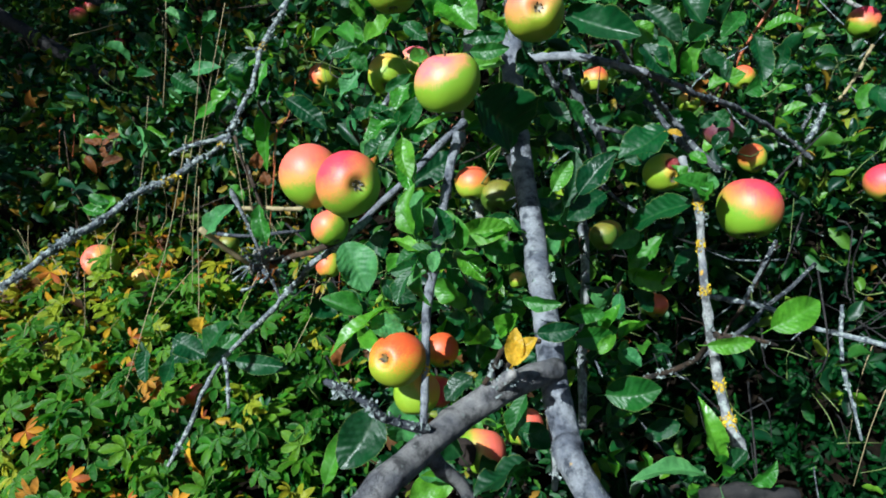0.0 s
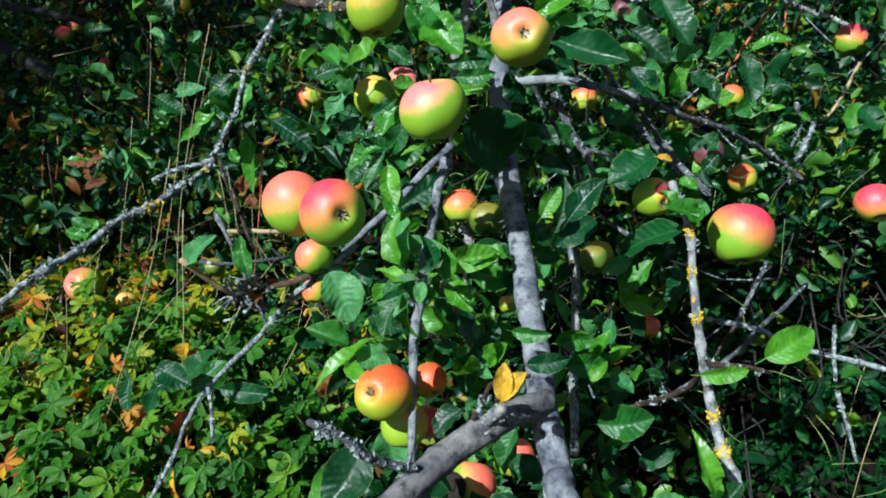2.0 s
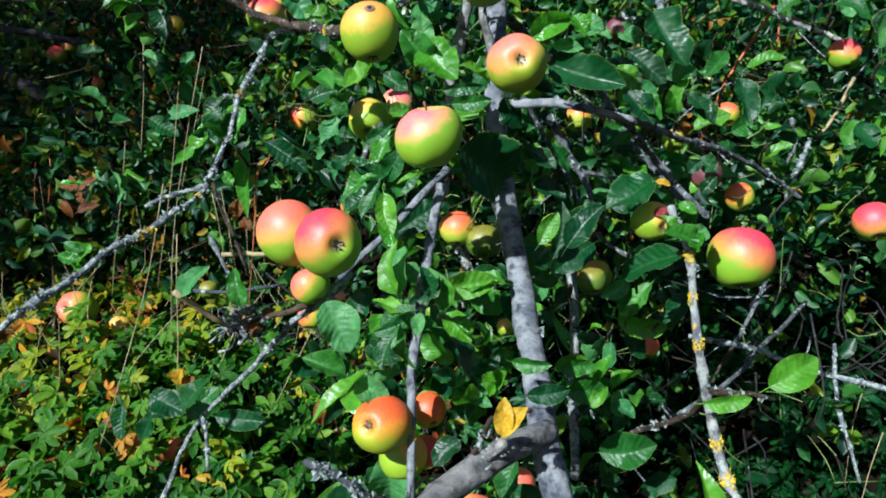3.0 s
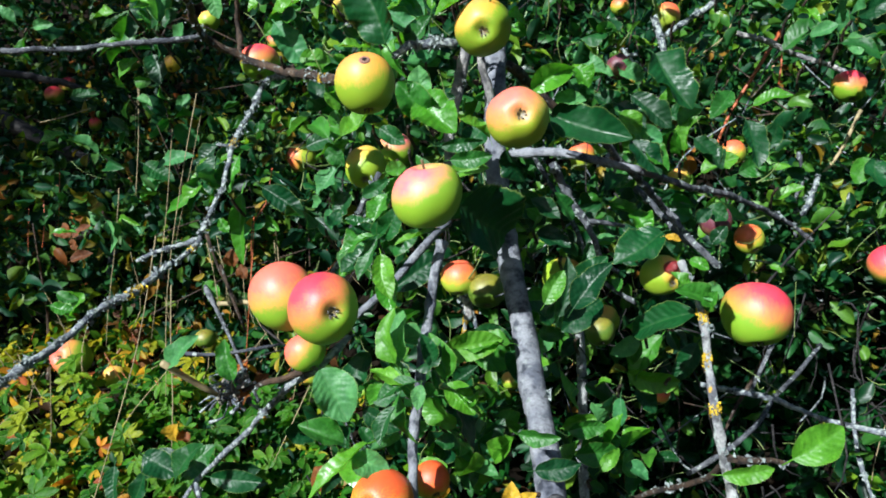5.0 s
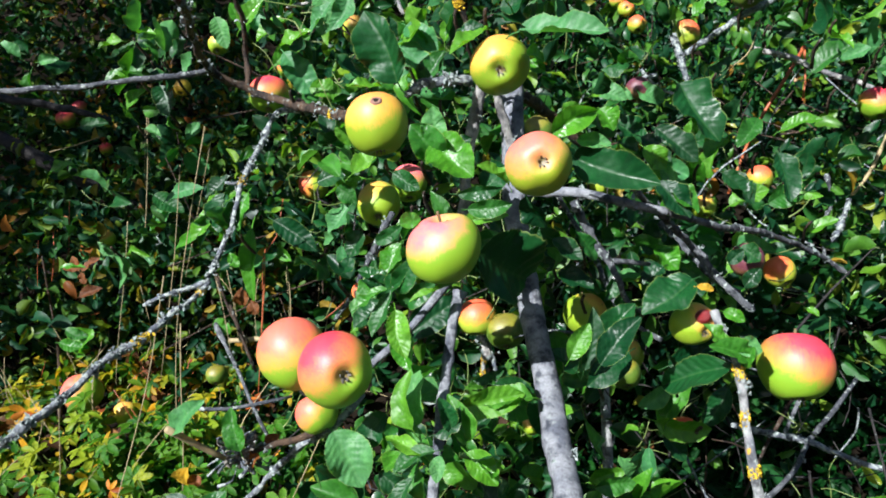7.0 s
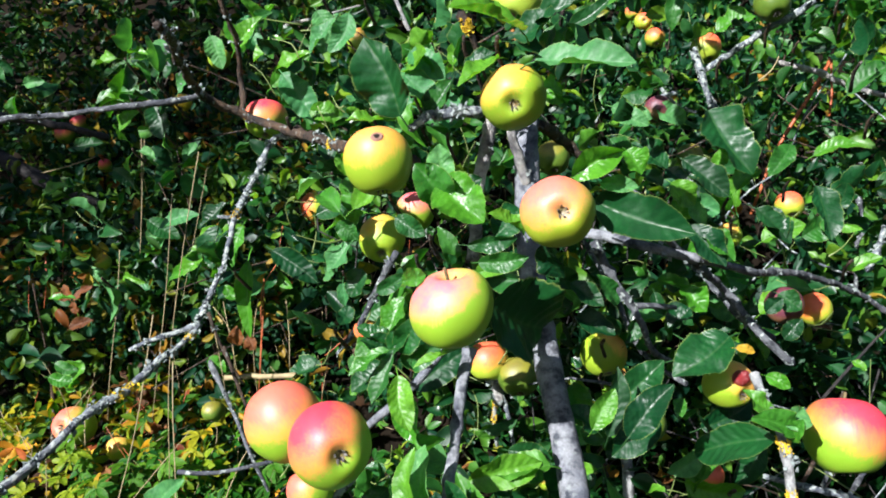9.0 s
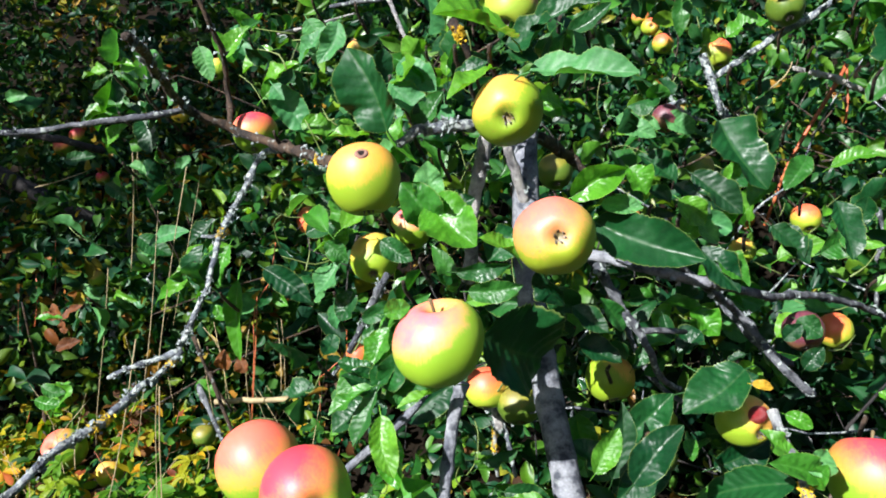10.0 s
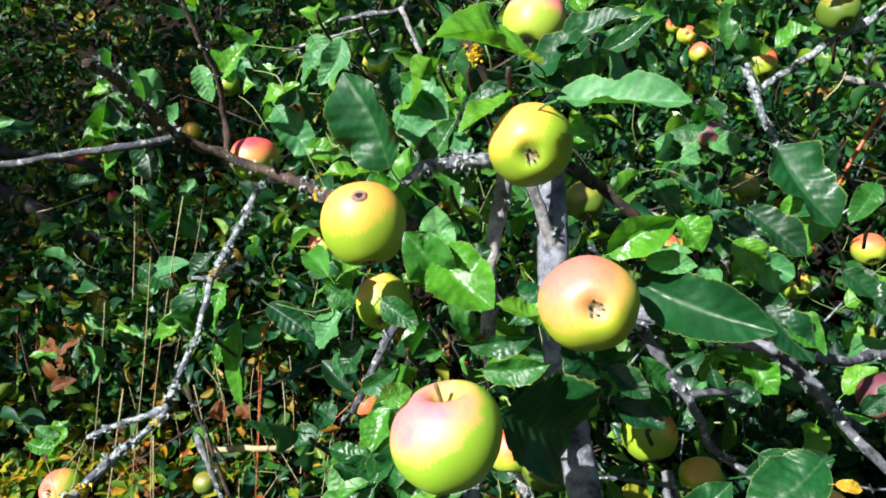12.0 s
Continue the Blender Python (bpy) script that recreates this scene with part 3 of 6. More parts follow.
apple((0.267, 1.201, 0.939), 0.048, (0, -0.5, -0.8), (-0.2, -0.3, 0.8), "dull", 23, "green apple with deep shade painted into its skin")
apple((0.425, 1.449, 0.788), 0.052, (0, -0.4, -0.9), (0.2, -0.7, 0.6), "orange", 24, "orange-red apple half covered by leaves")
apple((0.601, 1.487, 1.246), 0.048, (0, -0.5, -0.8), (-0.1, -0.4, 0.9), "orange", 25, "small orange apple beside a dark leaf")
apple((0.495, 1.900, 1.673), 0.047, (0, -0.5, -0.8), (-0.2, -0.5, 0.8), "orange", 26, "small orange-yellow apple high in the tree")
apple((0.474, 1.920, 1.720), 0.041, (-0.1, -0.95, -0.1), (0.2, -0.5, 0.8), "orange", 27, "small yellow apple showing its calyx")
apple((0.458, 1.940, 1.749), 0.041, (0, -0.5, -0.8), (-0.2, -0.5, 0.8), "red", 28, "small red apple in a high cluster")
apple((0.603, 1.875, 1.634), 0.069, (0.1, -0.4, -0.9), (0.4, -0.3, 0.85), "orange", 29, "yellow apple with an orange top on a pale branch")
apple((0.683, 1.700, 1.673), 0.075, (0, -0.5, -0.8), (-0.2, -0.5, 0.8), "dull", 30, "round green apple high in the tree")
apple((-0.297, 1.392, 1.426), 0.071, (0, -0.2, -0.97), (0, -0.3, 0.95), "red", 31, "apple with a red-pink top behind a dark branch")
apple((-0.823, 2.394, 1.693), 0.054, (0, -0.5, -0.8), (-0.2, -0.9, 0.3), "gold", 32, "tiny yellow apple deep in the foliage")
apple((-0.658, 2.260, 1.783), 0.063, (0, -0.5, -0.8), (-0.2, -0.5, 0.8), "green", 33, "small green apple deep in the foliage")
apple((-0.243, 2.235, 1.800), 0.077, (0, -0.5, -0.8), (-0.2, -0.5, 0.8), "green", 34, "yellow-green apple behind a large dark leaf")
apple((0.092, 0.980, 1.455), 0.054, (-0.3, -0.5, -0.8), (0.3, 0.25, 0.95), "rose", 35, "green apple with a pink side behind a broad leaf")
apple((0.174, 1.369, 1.333), 0.055, (0, -0.5, -0.8), (-0.2, -0.5, 0.8), "dull", 36, "green apple beside the trunk, skin darkened for half shade")
apple((0.235, 1.337, 1.018), 0.072, (0.1, -0.4, -0.9), (0.6, -0.2, 0.7), "green", 37, "shiny green apple in the shade of leaves")
apple((0.325, 1.442, 0.930), 0.064, (0, -0.5, -0.8), (-0.2, -0.5, 0.8), "green", 38, "dark green apple low in the leaves")
apple((0.508, 1.730, 1.369), 0.055, (0, -0.5, -0.8), (0.5, -0.5, 0.5), "dull", 39, "green-orange apple, skin darkened for shade")
apple((0.497, 1.500, 1.197), 0.045, (0, -0.5, -0.8), (-0.2, -0.5, 0.8), "green", 40, "green apple behind a broad leaf")
apple((-0.487, 1.400, 0.610), 0.049, (0, -0.5, -0.8), (-0.3, -0.6, 0.7), "blush", 41, "small fallen apple caught among ground cover")
apple((0.052, 0.880, 0.687), 0.060, (-0.2, -0.4, -0.9), (0.9, -0.1, 0.5), "blush", 42, "half-eaten red-cheeked apple under the forked limb", pit=(-0.75, -0.62, 0.15, 0.72, 2))
apple((0.110, 0.950, 0.697), 0.053, (0, -0.4, -0.9), (0.8, -0.4, 0.2), "blush", 43, "green apple in shade behind the limb")
apple((0.126, 1.214, 0.864), 0.030, (0, -0.4, -0.9), (-0.2, -0.5, 0.8), "green", 44, "small unripe green apple against the trunk")
apple((0.094, 1.247, 1.005), 0.062, (0, -0.4, -0.9), (-0.2, -0.5, 0.8), "dull", 45, "green apple, skin darkened for deep shade")
apple((-1.385, 2.735, 1.680), 0.067, (0, -0.4, -0.9), (-0.1, -0.5, 0.8), "red", 46, "small pink-red apple far back in the thicket")
apple((-1.366, 2.800, 1.730), 0.064, (0, -0.4, -0.9), (-0.1, -0.5, 0.8), "red", 47, "small dark red apple far back in the thicket")
apple((-1.126, 2.500, 1.526), 0.043, (0, -0.4, -0.9), (-0.1, -0.5, 0.8), "red", 48, "small pink apple in the shaded thicket")
apple((-0.891, 2.000, 1.206), 0.041, (0, -0.4, -0.9), (-0.1, -0.5, 0.8), "green", 49, "small green apple in the shaded thicket")
apple((-0.057, 1.420, 1.259), 0.068, (0, -0.4, -0.9), (0.1, -0.5, 0.85), "pink", 50, "yellow apple with a pink top behind another")
apple((-0.721, 1.700, 0.808), 0.054, (0, -0.4, -0.9), (-0.1, -0.5, 0.8), "green", 51, "dull green apple sunk in ground cover")
apple((-0.482, 1.600, 0.900), 0.044, (0, -0.4, -0.9), (-0.1, -0.5, 0.8), "dull", 52, "low green apple, skin darkened for shade")
apple((-0.353, 1.800, 1.581), 0.048, (0, -0.4, -0.9), (-0.1, -0.5, 0.8), "red", 53, "dark red apple behind a pale leaf")
apple((-0.141, 1.350, 1.071), 0.036, (0, -0.4, -0.9), (-0.3, -0.9, 0.3), "orange", 54, "yellow apple behind a spray of leaves")
apple((0.415, 1.620, 1.451), 0.052, (0, -0.4, -0.9), (0.2, -0.5, 0.8), "plum", 55, "small dusky purple apple hanging in shade")

# ---- the apple tree: limbs, twigs, lichen ----
tree = tagged(new("apple_tree"), "old leaning apple tree with grey lichened limbs and glossy green leaves", "apple tree")
tree.location = (0.42, 0.72, float(bank(0.42, 0.72)))
TREE_INV = Matrix.Translation(-tree.location)


def on_tree(ob):
    ob.matrix_parent_inverse = TREE_INV
    return ob


def limb(name, r0, r1, material, *points, knots=0.03, crust=0, gold=0, gold_z=(), seed=0, label=""):
    """A limb through the points; crust, gold: how many lichen tufts grow on it; gold_z: heights of yellow lichen rings."""
    seed = seed or int(abs(points[0][0] * 7919 + points[-1][2] * 104729)) % 9973
    verts, faces, c, rad = tube(points, r0, r1, 12 if r0 > 0.008 else 8, 0.009 if r0 > 0.004 else 0.02, 0.09 if material in (M_LICHENED, M_GREYTWIG, M_TWIG) else 0.022 if r0 > 0.012 else 0.05, seed, knots, 0.18 if r0 > 0.012 else 0.22 if material in (M_GOLDEN, M_LIMB) else 0.55)
    ob = on_tree(part(name, mesh_of(name, verts, faces), material, tree, label))
    FRUIT.extend((np.array(p), 0.018 if r0 > 0.0065 and p[1] > 1.5 else 0.006) for p in c[::3] if 1.15 < p[1] < 1.9)
    rnd = np.random.default_rng(seed + 1)
    for n, mat, word in ((crust, M_CRUST, "pale grey-green lichen"), (gold or len(gold_z), M_GOLDCRUST, "orange-yellow lichen")):
        if not n:
            continue
        lv, lf = [], []
        for ring in range(n):
            k = rnd.integers(1, len(c) - 1)
            if mat is M_GOLDCRUST and gold_z:
                k = min(max(int(np.argmin(abs(c[:, 2] - gold_z[ring]))), 1), len(c) - 2)
            for _ in range(9 if mat is M_CRUST else 64):
                d = rnd.normal(size=3); d /= np.linalg.norm(d)
                if mat is M_CRUST:
                    p = c[k] + d * rad[k] * 0.95 + rnd.normal(size=3) * min(0.004, 0.55 * rad[k])
                else:
                    axis = c[k + 1] - c[k - 1]
                    axis /= np.linalg.norm(axis)
                    d -= axis * (d @ axis)
                    p = c[k] + axis * rnd.normal() * 0.0042 + d / np.linalg.norm(d) * rad[k] * 0.97
                s = (max(0.0032, rad[k] * 0.5) if mat is M_CRUST else 0.0023) * (0.6 + 0.8 * rnd.random())
                b = len(lv)
                for j in range(6):
                    e = rnd.normal(size=3); e /= np.linalg.norm(e)
                    lv.append(p + e * s * (0.6 + 0.7 * rnd.random()))
                lf += [(b, b + 1, b + 2), (b, b + 2, b + 3), (b, b + 3, b + 4), (b, b + 4, b + 5), (b + 1, b + 3, b + 5), (b + 2, b + 4, b + 1)]
        lo = part("lichen", mesh_of("lichen", lv, lf, False), mat, ob, word, "stuff")
    return ob


limb("limb", 0.0162, 0.0160, M_LIMB, (0.420, 0.720, 0.020), (0.340, 0.700, 0.420), (0.160, 0.740, 0.693), (0.142, 0.790, 0.739), (0.132, 0.830, 0.796), (0.130, 0.900, 0.868), (0.128, 1.000, 0.948), (0.120, 1.055, 1.027), (0.107, 1.075, 1.126), (0.105, 1.100, 1.214), (0.109, 1.130, 1.298), (0.113, 1.160, 1.371), (0.116, 1.175, 1.402), crust=3, label="main grey limb with smooth bark")
limb("limb", 0.0145, 0.0160, M_FORK, (0.136, 0.825, 0.804), (0.103, 0.790, 0.804), (0.063, 0.755, 0.795), (0.027, 0.735, 0.778), (-0.001, 0.700, 0.765), (-0.029, 0.660, 0.752), (-0.056, 0.620, 0.737), (-0.160, 0.520, 0.620), (-0.320, 0.400, 0.300), (-0.400, 0.340, -0.020), crust=2, knots=0.05, label="thick forked grey limb")
limb("branch", 0.0085, 0.0075, M_FORK, (-0.011, 0.690, 0.758), (0.007, 0.700, 0.734), (0.033, 0.720, 0.694), (0.070, 0.750, 0.550))
limb("branch", 0.0048, 0.0028, M_GREYTWIG, (-0.008, 0.690, 0.776), (-0.030, 0.675, 0.787), (-0.052, 0.660, 0.801), (-0.075, 0.655, 0.820), (-0.100, 0.650, 0.834), crust=14, knots=0.2)
limb("branch", 0.0065, 0.0045, M_LIMB, (0.024, 0.960, 1.085), (0.013, 0.945, 1.046), (0.004, 0.920, 0.994), (-0.004, 0.890, 0.939), (-0.013, 0.865, 0.873), (-0.015, 0.855, 0.833), (-0.017, 0.840, 0.769), (-0.019, 0.830, 0.705), (-0.018, 0.820, 0.648), gold=2, knots=0.1, label="thin grey upright branch")
limb("branch", 0.0062, 0.0045, M_LIMB, (0.032, 1.100, 1.114), (0.004, 1.060, 1.085), (-0.029, 1.040, 1.049), (-0.053, 1.040, 1.027), (-0.086, 1.060, 0.997), (-0.128, 1.100, 0.959))
# sunlit look is put into the paler bark
limb("branch", 0.009, 0.0085, M_PALEBARK, (0.070, 1.100, 1.371), (0.061, 1.110, 1.332), (0.052, 1.120, 1.292), (0.042, 1.130, 1.233), (0.034, 1.150, 1.178), crust=3)
limb("branch", 0.0048, 0.0050, M_LICHENED, (-0.212, 1.320, 1.377), (-0.274, 1.365, 1.388), (-0.297, 1.330, 1.330), (-0.308, 1.260, 1.268), (-0.317, 1.235, 1.217), (-0.329, 1.215, 1.169), (-0.354, 1.200, 1.107), (-0.372, 1.185, 1.080), (-0.412, 1.140, 1.039), (-0.453, 1.060, 1.000), (-0.487, 1.000, 0.960), (-0.511, 0.955, 0.933), (-0.543, 0.930, 0.902), (-0.589, 0.920, 0.874), (-0.643, 0.900, 0.829), crust=75, gold=4, knots=0.12, label="long lichened branch sweeping down")
limb("branch", 0.0042, 0.003, M_LICHENED, (-0.354, 1.200, 1.103), (-0.391, 1.190, 1.090), (-0.421, 1.190, 1.081), (-0.452, 1.200, 1.072), crust=4, knots=0.2)
limb("branch", 0.003, 0.002, M_LICHENED, (-0.308, 1.260, 1.259), (-0.323, 1.250, 1.255), (-0.337, 1.250, 1.257), crust=1)
limb("branch", 0.0080, 0.0046, M_TWIG, (-0.031, 1.020, 1.291), (-0.080, 1.090, 1.310), (-0.130, 1.160, 1.336), (-0.225, 1.300, 1.385), (-0.289, 1.340, 1.412), (-0.322, 1.345, 1.429), (-0.356, 1.320, 1.438), (-0.371, 1.290, 1.448), (-0.355, 1.200, 1.455), (-0.323, 1.080, 1.453), (-0.301, 1.000, 1.449), (-0.294, 0.960, 1.445), crust=30, gold=1, knots=0.25, label="dark knobbly branch")
limb("branch", 0.0048, 0.0042, M_GREYTWIG, (-0.371, 1.290, 1.445), (-0.407, 1.270, 1.435), (-0.464, 1.250, 1.426), (-0.519, 1.240, 1.421), (-0.573, 1.230, 1.416), (-0.640, 1.200, 1.408), (-0.812, 1.150, 1.392), crust=2, label="bare dark side branch")
limb("branch", 0.0048, 0.0035, M_TWIG, (-0.322, 1.345, 1.429), (-0.321, 1.350, 1.459), (-0.323, 1.350, 1.484), (-0.311, 1.300, 1.526), (-0.314, 1.270, 1.551), (-0.317, 1.245, 1.571), (-0.324, 1.220, 1.607), (-0.326, 1.200, 1.635), crust=4, knots=0.15)
limb("branch", 0.0046, 0.0062, M_GOLDEN, (0.307, 0.930, 1.052), (0.308, 0.915, 1.033), (0.311, 0.895, 1.013), (0.314, 0.885, 0.991), (0.318, 0.880, 0.934), (0.321, 0.872, 0.890), (0.325, 0.865, 0.840), (0.331, 0.850, 0.789), (0.340, 0.840, 0.744), (0.356, 0.830, 0.699), crust=3, gold_z=(0.990, 0.942, 0.887, 0.782, 0.743), knots=0.15, label="pale stick spotted with yellow lichen")
limb("branch", 0.0066, 0.0052, M_LIMB, (0.123, 1.090, 1.207), (0.174, 1.040, 1.199), (0.214, 1.000, 1.187), (0.275, 0.985, 1.168), crust=3, label="grey side branch rising from the main limb")
# carries on the branch above; darker bark stands in for its shade
limb("branch", 0.0050, 0.0036, M_GREYTWIG, (0.270, 0.986, 1.170), (0.346, 1.030, 1.152), (0.449, 1.130, 1.140), (0.578, 1.240, 1.104), (0.640, 1.270, 1.070), crust=3, knots=0.1, label="outer side branch, bark darkened for shade")
limb("branch", 0.0050, 0.0045, M_GREYTWIG, (0.221, 0.950, 1.205), (0.260, 1.000, 1.178), (0.299, 1.060, 1.157), (0.349, 1.130, 1.129), (0.373, 1.120, 1.093), (0.365, 1.080, 1.084), (0.384, 1.050, 1.053), (0.400, 1.055, 1.040), crust=5, knots=0.1)
limb("branch", 0.0048, 0.004, M_GREYTWIG, (0.181, 1.400, 1.271), (0.220, 1.440, 1.214), (0.248, 1.440, 1.164), (0.263, 1.340, 1.099), (0.267, 1.320, 1.072), (0.287, 1.310, 1.026), (0.311, 1.300, 0.999), (0.350, 1.300, 0.974), knots=0.1)
limb("branch", 0.0085, 0.008, M_GOLDEN, (0.253, 1.330, 0.972), (0.259, 1.320, 0.900), (0.258, 1.310, 0.829), (0.255, 1.310, 0.756), (0.254, 1.310, 0.683), (0.254, 1.300, 0.580), crust=3)
limb("branch", 0.0045, 0.0045, M_LICHENED, (0.458, 1.300, 0.831), (0.509, 1.260, 0.824), (0.555, 1.240, 0.815), (0.618, 1.220, 0.789), (0.674, 1.200, 0.777), (0.746, 1.180, 0.756), crust=4, knots=0.15)
# next two: darker bark in place of shade in the hollow
limb("branch", 0.0036, 0.0034, M_GREYTWIG, (0.716, 1.400, 0.876), (0.633, 1.330, 0.835), (0.555, 1.250, 0.813), (0.470, 1.140, 0.793), (0.420, 1.120, 0.765), (0.380, 1.150, 0.728), crust=3, knots=0.15)
limb("branch", 0.004, 0.003, M_TWIG, (0.687, 1.500, 0.911), (0.643, 1.500, 0.817), (0.585, 1.480, 0.737), (0.531, 1.450, 0.662))
limb("branch", 0.004, 0.0038, M_TWIG, (0.326, 0.865, 0.833), (0.337, 0.950, 0.790), (0.323, 1.000, 0.763), (0.301, 1.050, 0.740), (0.277, 1.100, 0.708), crust=5, knots=0.2)
limb("branch", 0.004, 0.003, M_TWIG, (0.327, 0.860, 0.839), (0.352, 0.860, 0.835), (0.380, 0.870, 0.832), (0.412, 0.880, 0.822), crust=3, knots=0.2)
limb("branch", 0.0042, 0.0035, M_LICHENED, (-0.090, 0.930, 0.976), (-0.119, 0.900, 0.949), (-0.164, 0.950, 0.916), (-0.205, 1.000, 0.880), (-0.258, 1.050, 0.828), (-0.335, 1.110, 0.760), (-0.382, 1.140, 0.694), (-0.407, 1.150, 0.639), (-0.448, 1.150, 0.564), crust=7, knots=0.15, label="thin drooping lichened branch")
limb("branch", 0.0035, 0.0025, M_LICHENED, (-0.341, 1.110, 0.756), (-0.332, 1.100, 0.727), (-0.328, 1.090, 0.679), crust=2)
limb("branch", 0.0045, 0.003, M_TWIG, (-0.120, 0.900, 0.952), (-0.156, 0.910, 0.937), (-0.190, 0.920, 0.926), (-0.222, 0.930, 0.915), crust=1, knots=0.2)
limb("branch", 0.0026, 0.002, M_GREYTWIG, (-0.317, 1.020, 0.950), (-0.273, 1.020, 0.947), (-0.227, 1.030, 0.952), (-0.199, 1.050, 0.954))
limb("branch", 0.0035, 0.0025, M_STRAW, (-0.281, 0.850, 0.964), (-0.261, 0.880, 0.939), (-0.239, 0.900, 0.918))
limb("branch", 0.0028, 0.002, M_TWIG, (-0.375, 1.300, 1.113), (-0.366, 1.320, 1.064), (-0.354, 1.330, 1.028), (-0.339, 1.350, 0.992), crust=1)
limb("branch", 0.008, 0.007, M_LICHENED, (0.797, 1.720, 1.693), (0.709, 1.750, 1.643), (0.626, 1.780, 1.599), (0.573, 1.800, 1.567), crust=2)
limb("branch", 0.009, 0.007, M_LICHENED, (0.562, 1.840, 1.627), (0.582, 1.830, 1.538), (0.605, 1.830, 1.468), (0.618, 1.820, 1.410), crust=4)
limb("branch", 0.0045, 0.0035, M_GREYTWIG, (0.836, 1.700, 1.266), (0.847, 1.700, 1.201), (0.827, 1.700, 1.149), (0.834, 1.720, 1.032), crust=5, knots=0.2)
limb("branch", 0.0045, 0.004, M_STRAW, (1.010, 1.750, 1.366), (0.979, 1.750, 1.306), (0.954, 1.750, 1.260), (0.916, 1.750, 1.220))
limb("branch", 0.005, 0.004, M_LICHENED, (0.479, 1.700, 1.500), (0.449, 1.700, 1.492), (0.428, 1.700, 1.473), (0.480, 1.680, 1.451), crust=2)
limb("branch", 0.0045, 0.0038, M_GREYTWIG, (-0.205, 1.600, 1.697), (-0.145, 1.600, 1.705), (-0.093, 1.600, 1.708), (-0.073, 1.600, 1.752), crust=2)
limb("stub", 0.0048, 0.0040, M_PALEBARK, (-0.095, 1.590, 1.706), (-0.083, 1.590, 1.674), (-0.063, 1.590, 1.623), crust=1)
limb("twig", 0.0026, 0.0018, M_PALEBARK, (-0.294, 1.550, 1.635), (-0.235, 1.550, 1.644), (-0.196, 1.550, 1.654), (-0.152, 1.550, 1.663))
limb("branch", 0.0048, 0.004, M_LICHENED, (-0.128, 1.560, 1.158), (-0.153, 1.550, 1.104), (-0.189, 1.550, 1.049), (-0.224, 1.550, 1.009))
limb("branch", 0.007, 0.005, M_LICHENED, (0.049, 1.040, 1.349), (0.029, 1.030, 1.346), (0.007, 1.030, 1.343), (-0.018, 1.020, 1.337), (-0.032, 1.020, 1.330), crust=10, knots=0.2)
limb("branch", 0.008, 0.006, M_TWIG, (0.136, 1.200, 1.360), (0.177, 1.250, 1.340), (0.205, 1.270, 1.313), (0.244, 1.300, 1.291))
limb("branch", 0.004, 0.003, M_GOLDEN, (0.058, 1.320, 1.017), (0.063, 1.320, 0.973), (0.058, 1.320, 0.929), (0.061, 1.320, 0.886), gold=2)
limb("branch", 0.0045, 0.003, M_LICHENED, (0.067, 1.300, 1.045), (0.069, 1.300, 0.985), (0.079, 1.300, 0.933), (0.086, 1.300, 0.890), crust=1)
limb("branch", 0.004, 0.003, M_GREYTWIG, (-0.431, 1.450, 1.018), (-0.394, 1.420, 0.963), (-0.365, 1.400, 0.909), (-0.342, 1.380, 0.866), (-0.316, 1.380, 0.810), crust=3, knots=0.2)
limb("branch", 0.005, 0.005, M_STRAW, (-0.422, 1.500, 0.980), (-0.357, 1.500, 0.979), (-0.292, 1.500, 0.980))
# thicket shade on the next two is put into their bark colour
limb("branch", 0.024, 0.02, M_SHADEBARK, (-1.465, 2.350, 1.600), (-1.291, 2.350, 1.495), (-1.134, 2.350, 1.408), (-1.036, 2.400, 1.346), (-0.930, 2.400, 1.260), label="trunk lying in the thicket, bark darkened for shade")
limb("branch", 0.012, 0.010, M_SHADEBARK, (-1.330, 2.200, 1.649), (-1.164, 2.200, 1.617), (-1.049, 2.200, 1.587), (-0.991, 2.250, 1.569))
limb("branch", 0.013, 0.010, M_LICHENED, (-0.581, 2.100, 1.288), (-0.743, 2.100, 1.226), (-0.878, 2.100, 1.134), (-0.893, 2.050, 0.989))
limb("branch", 0.02, 0.02, M_TWIG, (-0.992, 2.200, 1.167), (-1.088, 2.200, 1.124), (-1.176, 2.200, 1.107), (-1.277, 2.250, 1.039))
limb("branch", 0.0035, 0.003, M_LICHENED, (0.744, 1.350, 0.804), (0.737, 1.330, 0.702), (0.756, 1.320, 0.619), (0.774, 1.320, 0.556), crust=4, knots=0.2)
limb("branch", 0.005, 0.004, M_STRAW, (0.142, 0.950, 0.740), (0.148, 0.950, 0.678), (0.156, 0.950, 0.632))
limb("branch", 0.008, 0.008, M_SHADEBARK, (0.282, 0.760, 0.682), (0.309, 0.755, 0.692), (0.343, 0.750, 0.698), (0.379, 0.750, 0.687), knots=0.3)
# sunlight on this upper branch is in the paler bark too
limb("branch", 0.0068, 0.006, M_PALEBARK, (0.106, 1.110, 1.267), (0.096, 1.090, 1.299), (0.090, 1.080, 1.336), (0.086, 1.080, 1.383), crust=1)
limb("stub", 0.0072, 0.0058, M_PALEBARK, (0.064, 0.745, 0.807), (0.071, 0.735, 0.816), (0.077, 0.722, 0.824), crust=3, label="short broken stub with a pale end")
limb("twig", 0.0030, 0.0022, M_TWIG, (0.049, 0.745, 0.808), (0.057, 0.735, 0.825), (0.063, 0.725, 0.843), (0.067, 0.715, 0.852), crust=3, knots=0.2)
limb("twig", 0.0030, 0.0022, M_TWIG, (0.071, 0.740, 0.826), (0.083, 0.720, 0.846), (0.096, 0.710, 0.858), (0.100, 0.700, 0.862), knots=0.2)
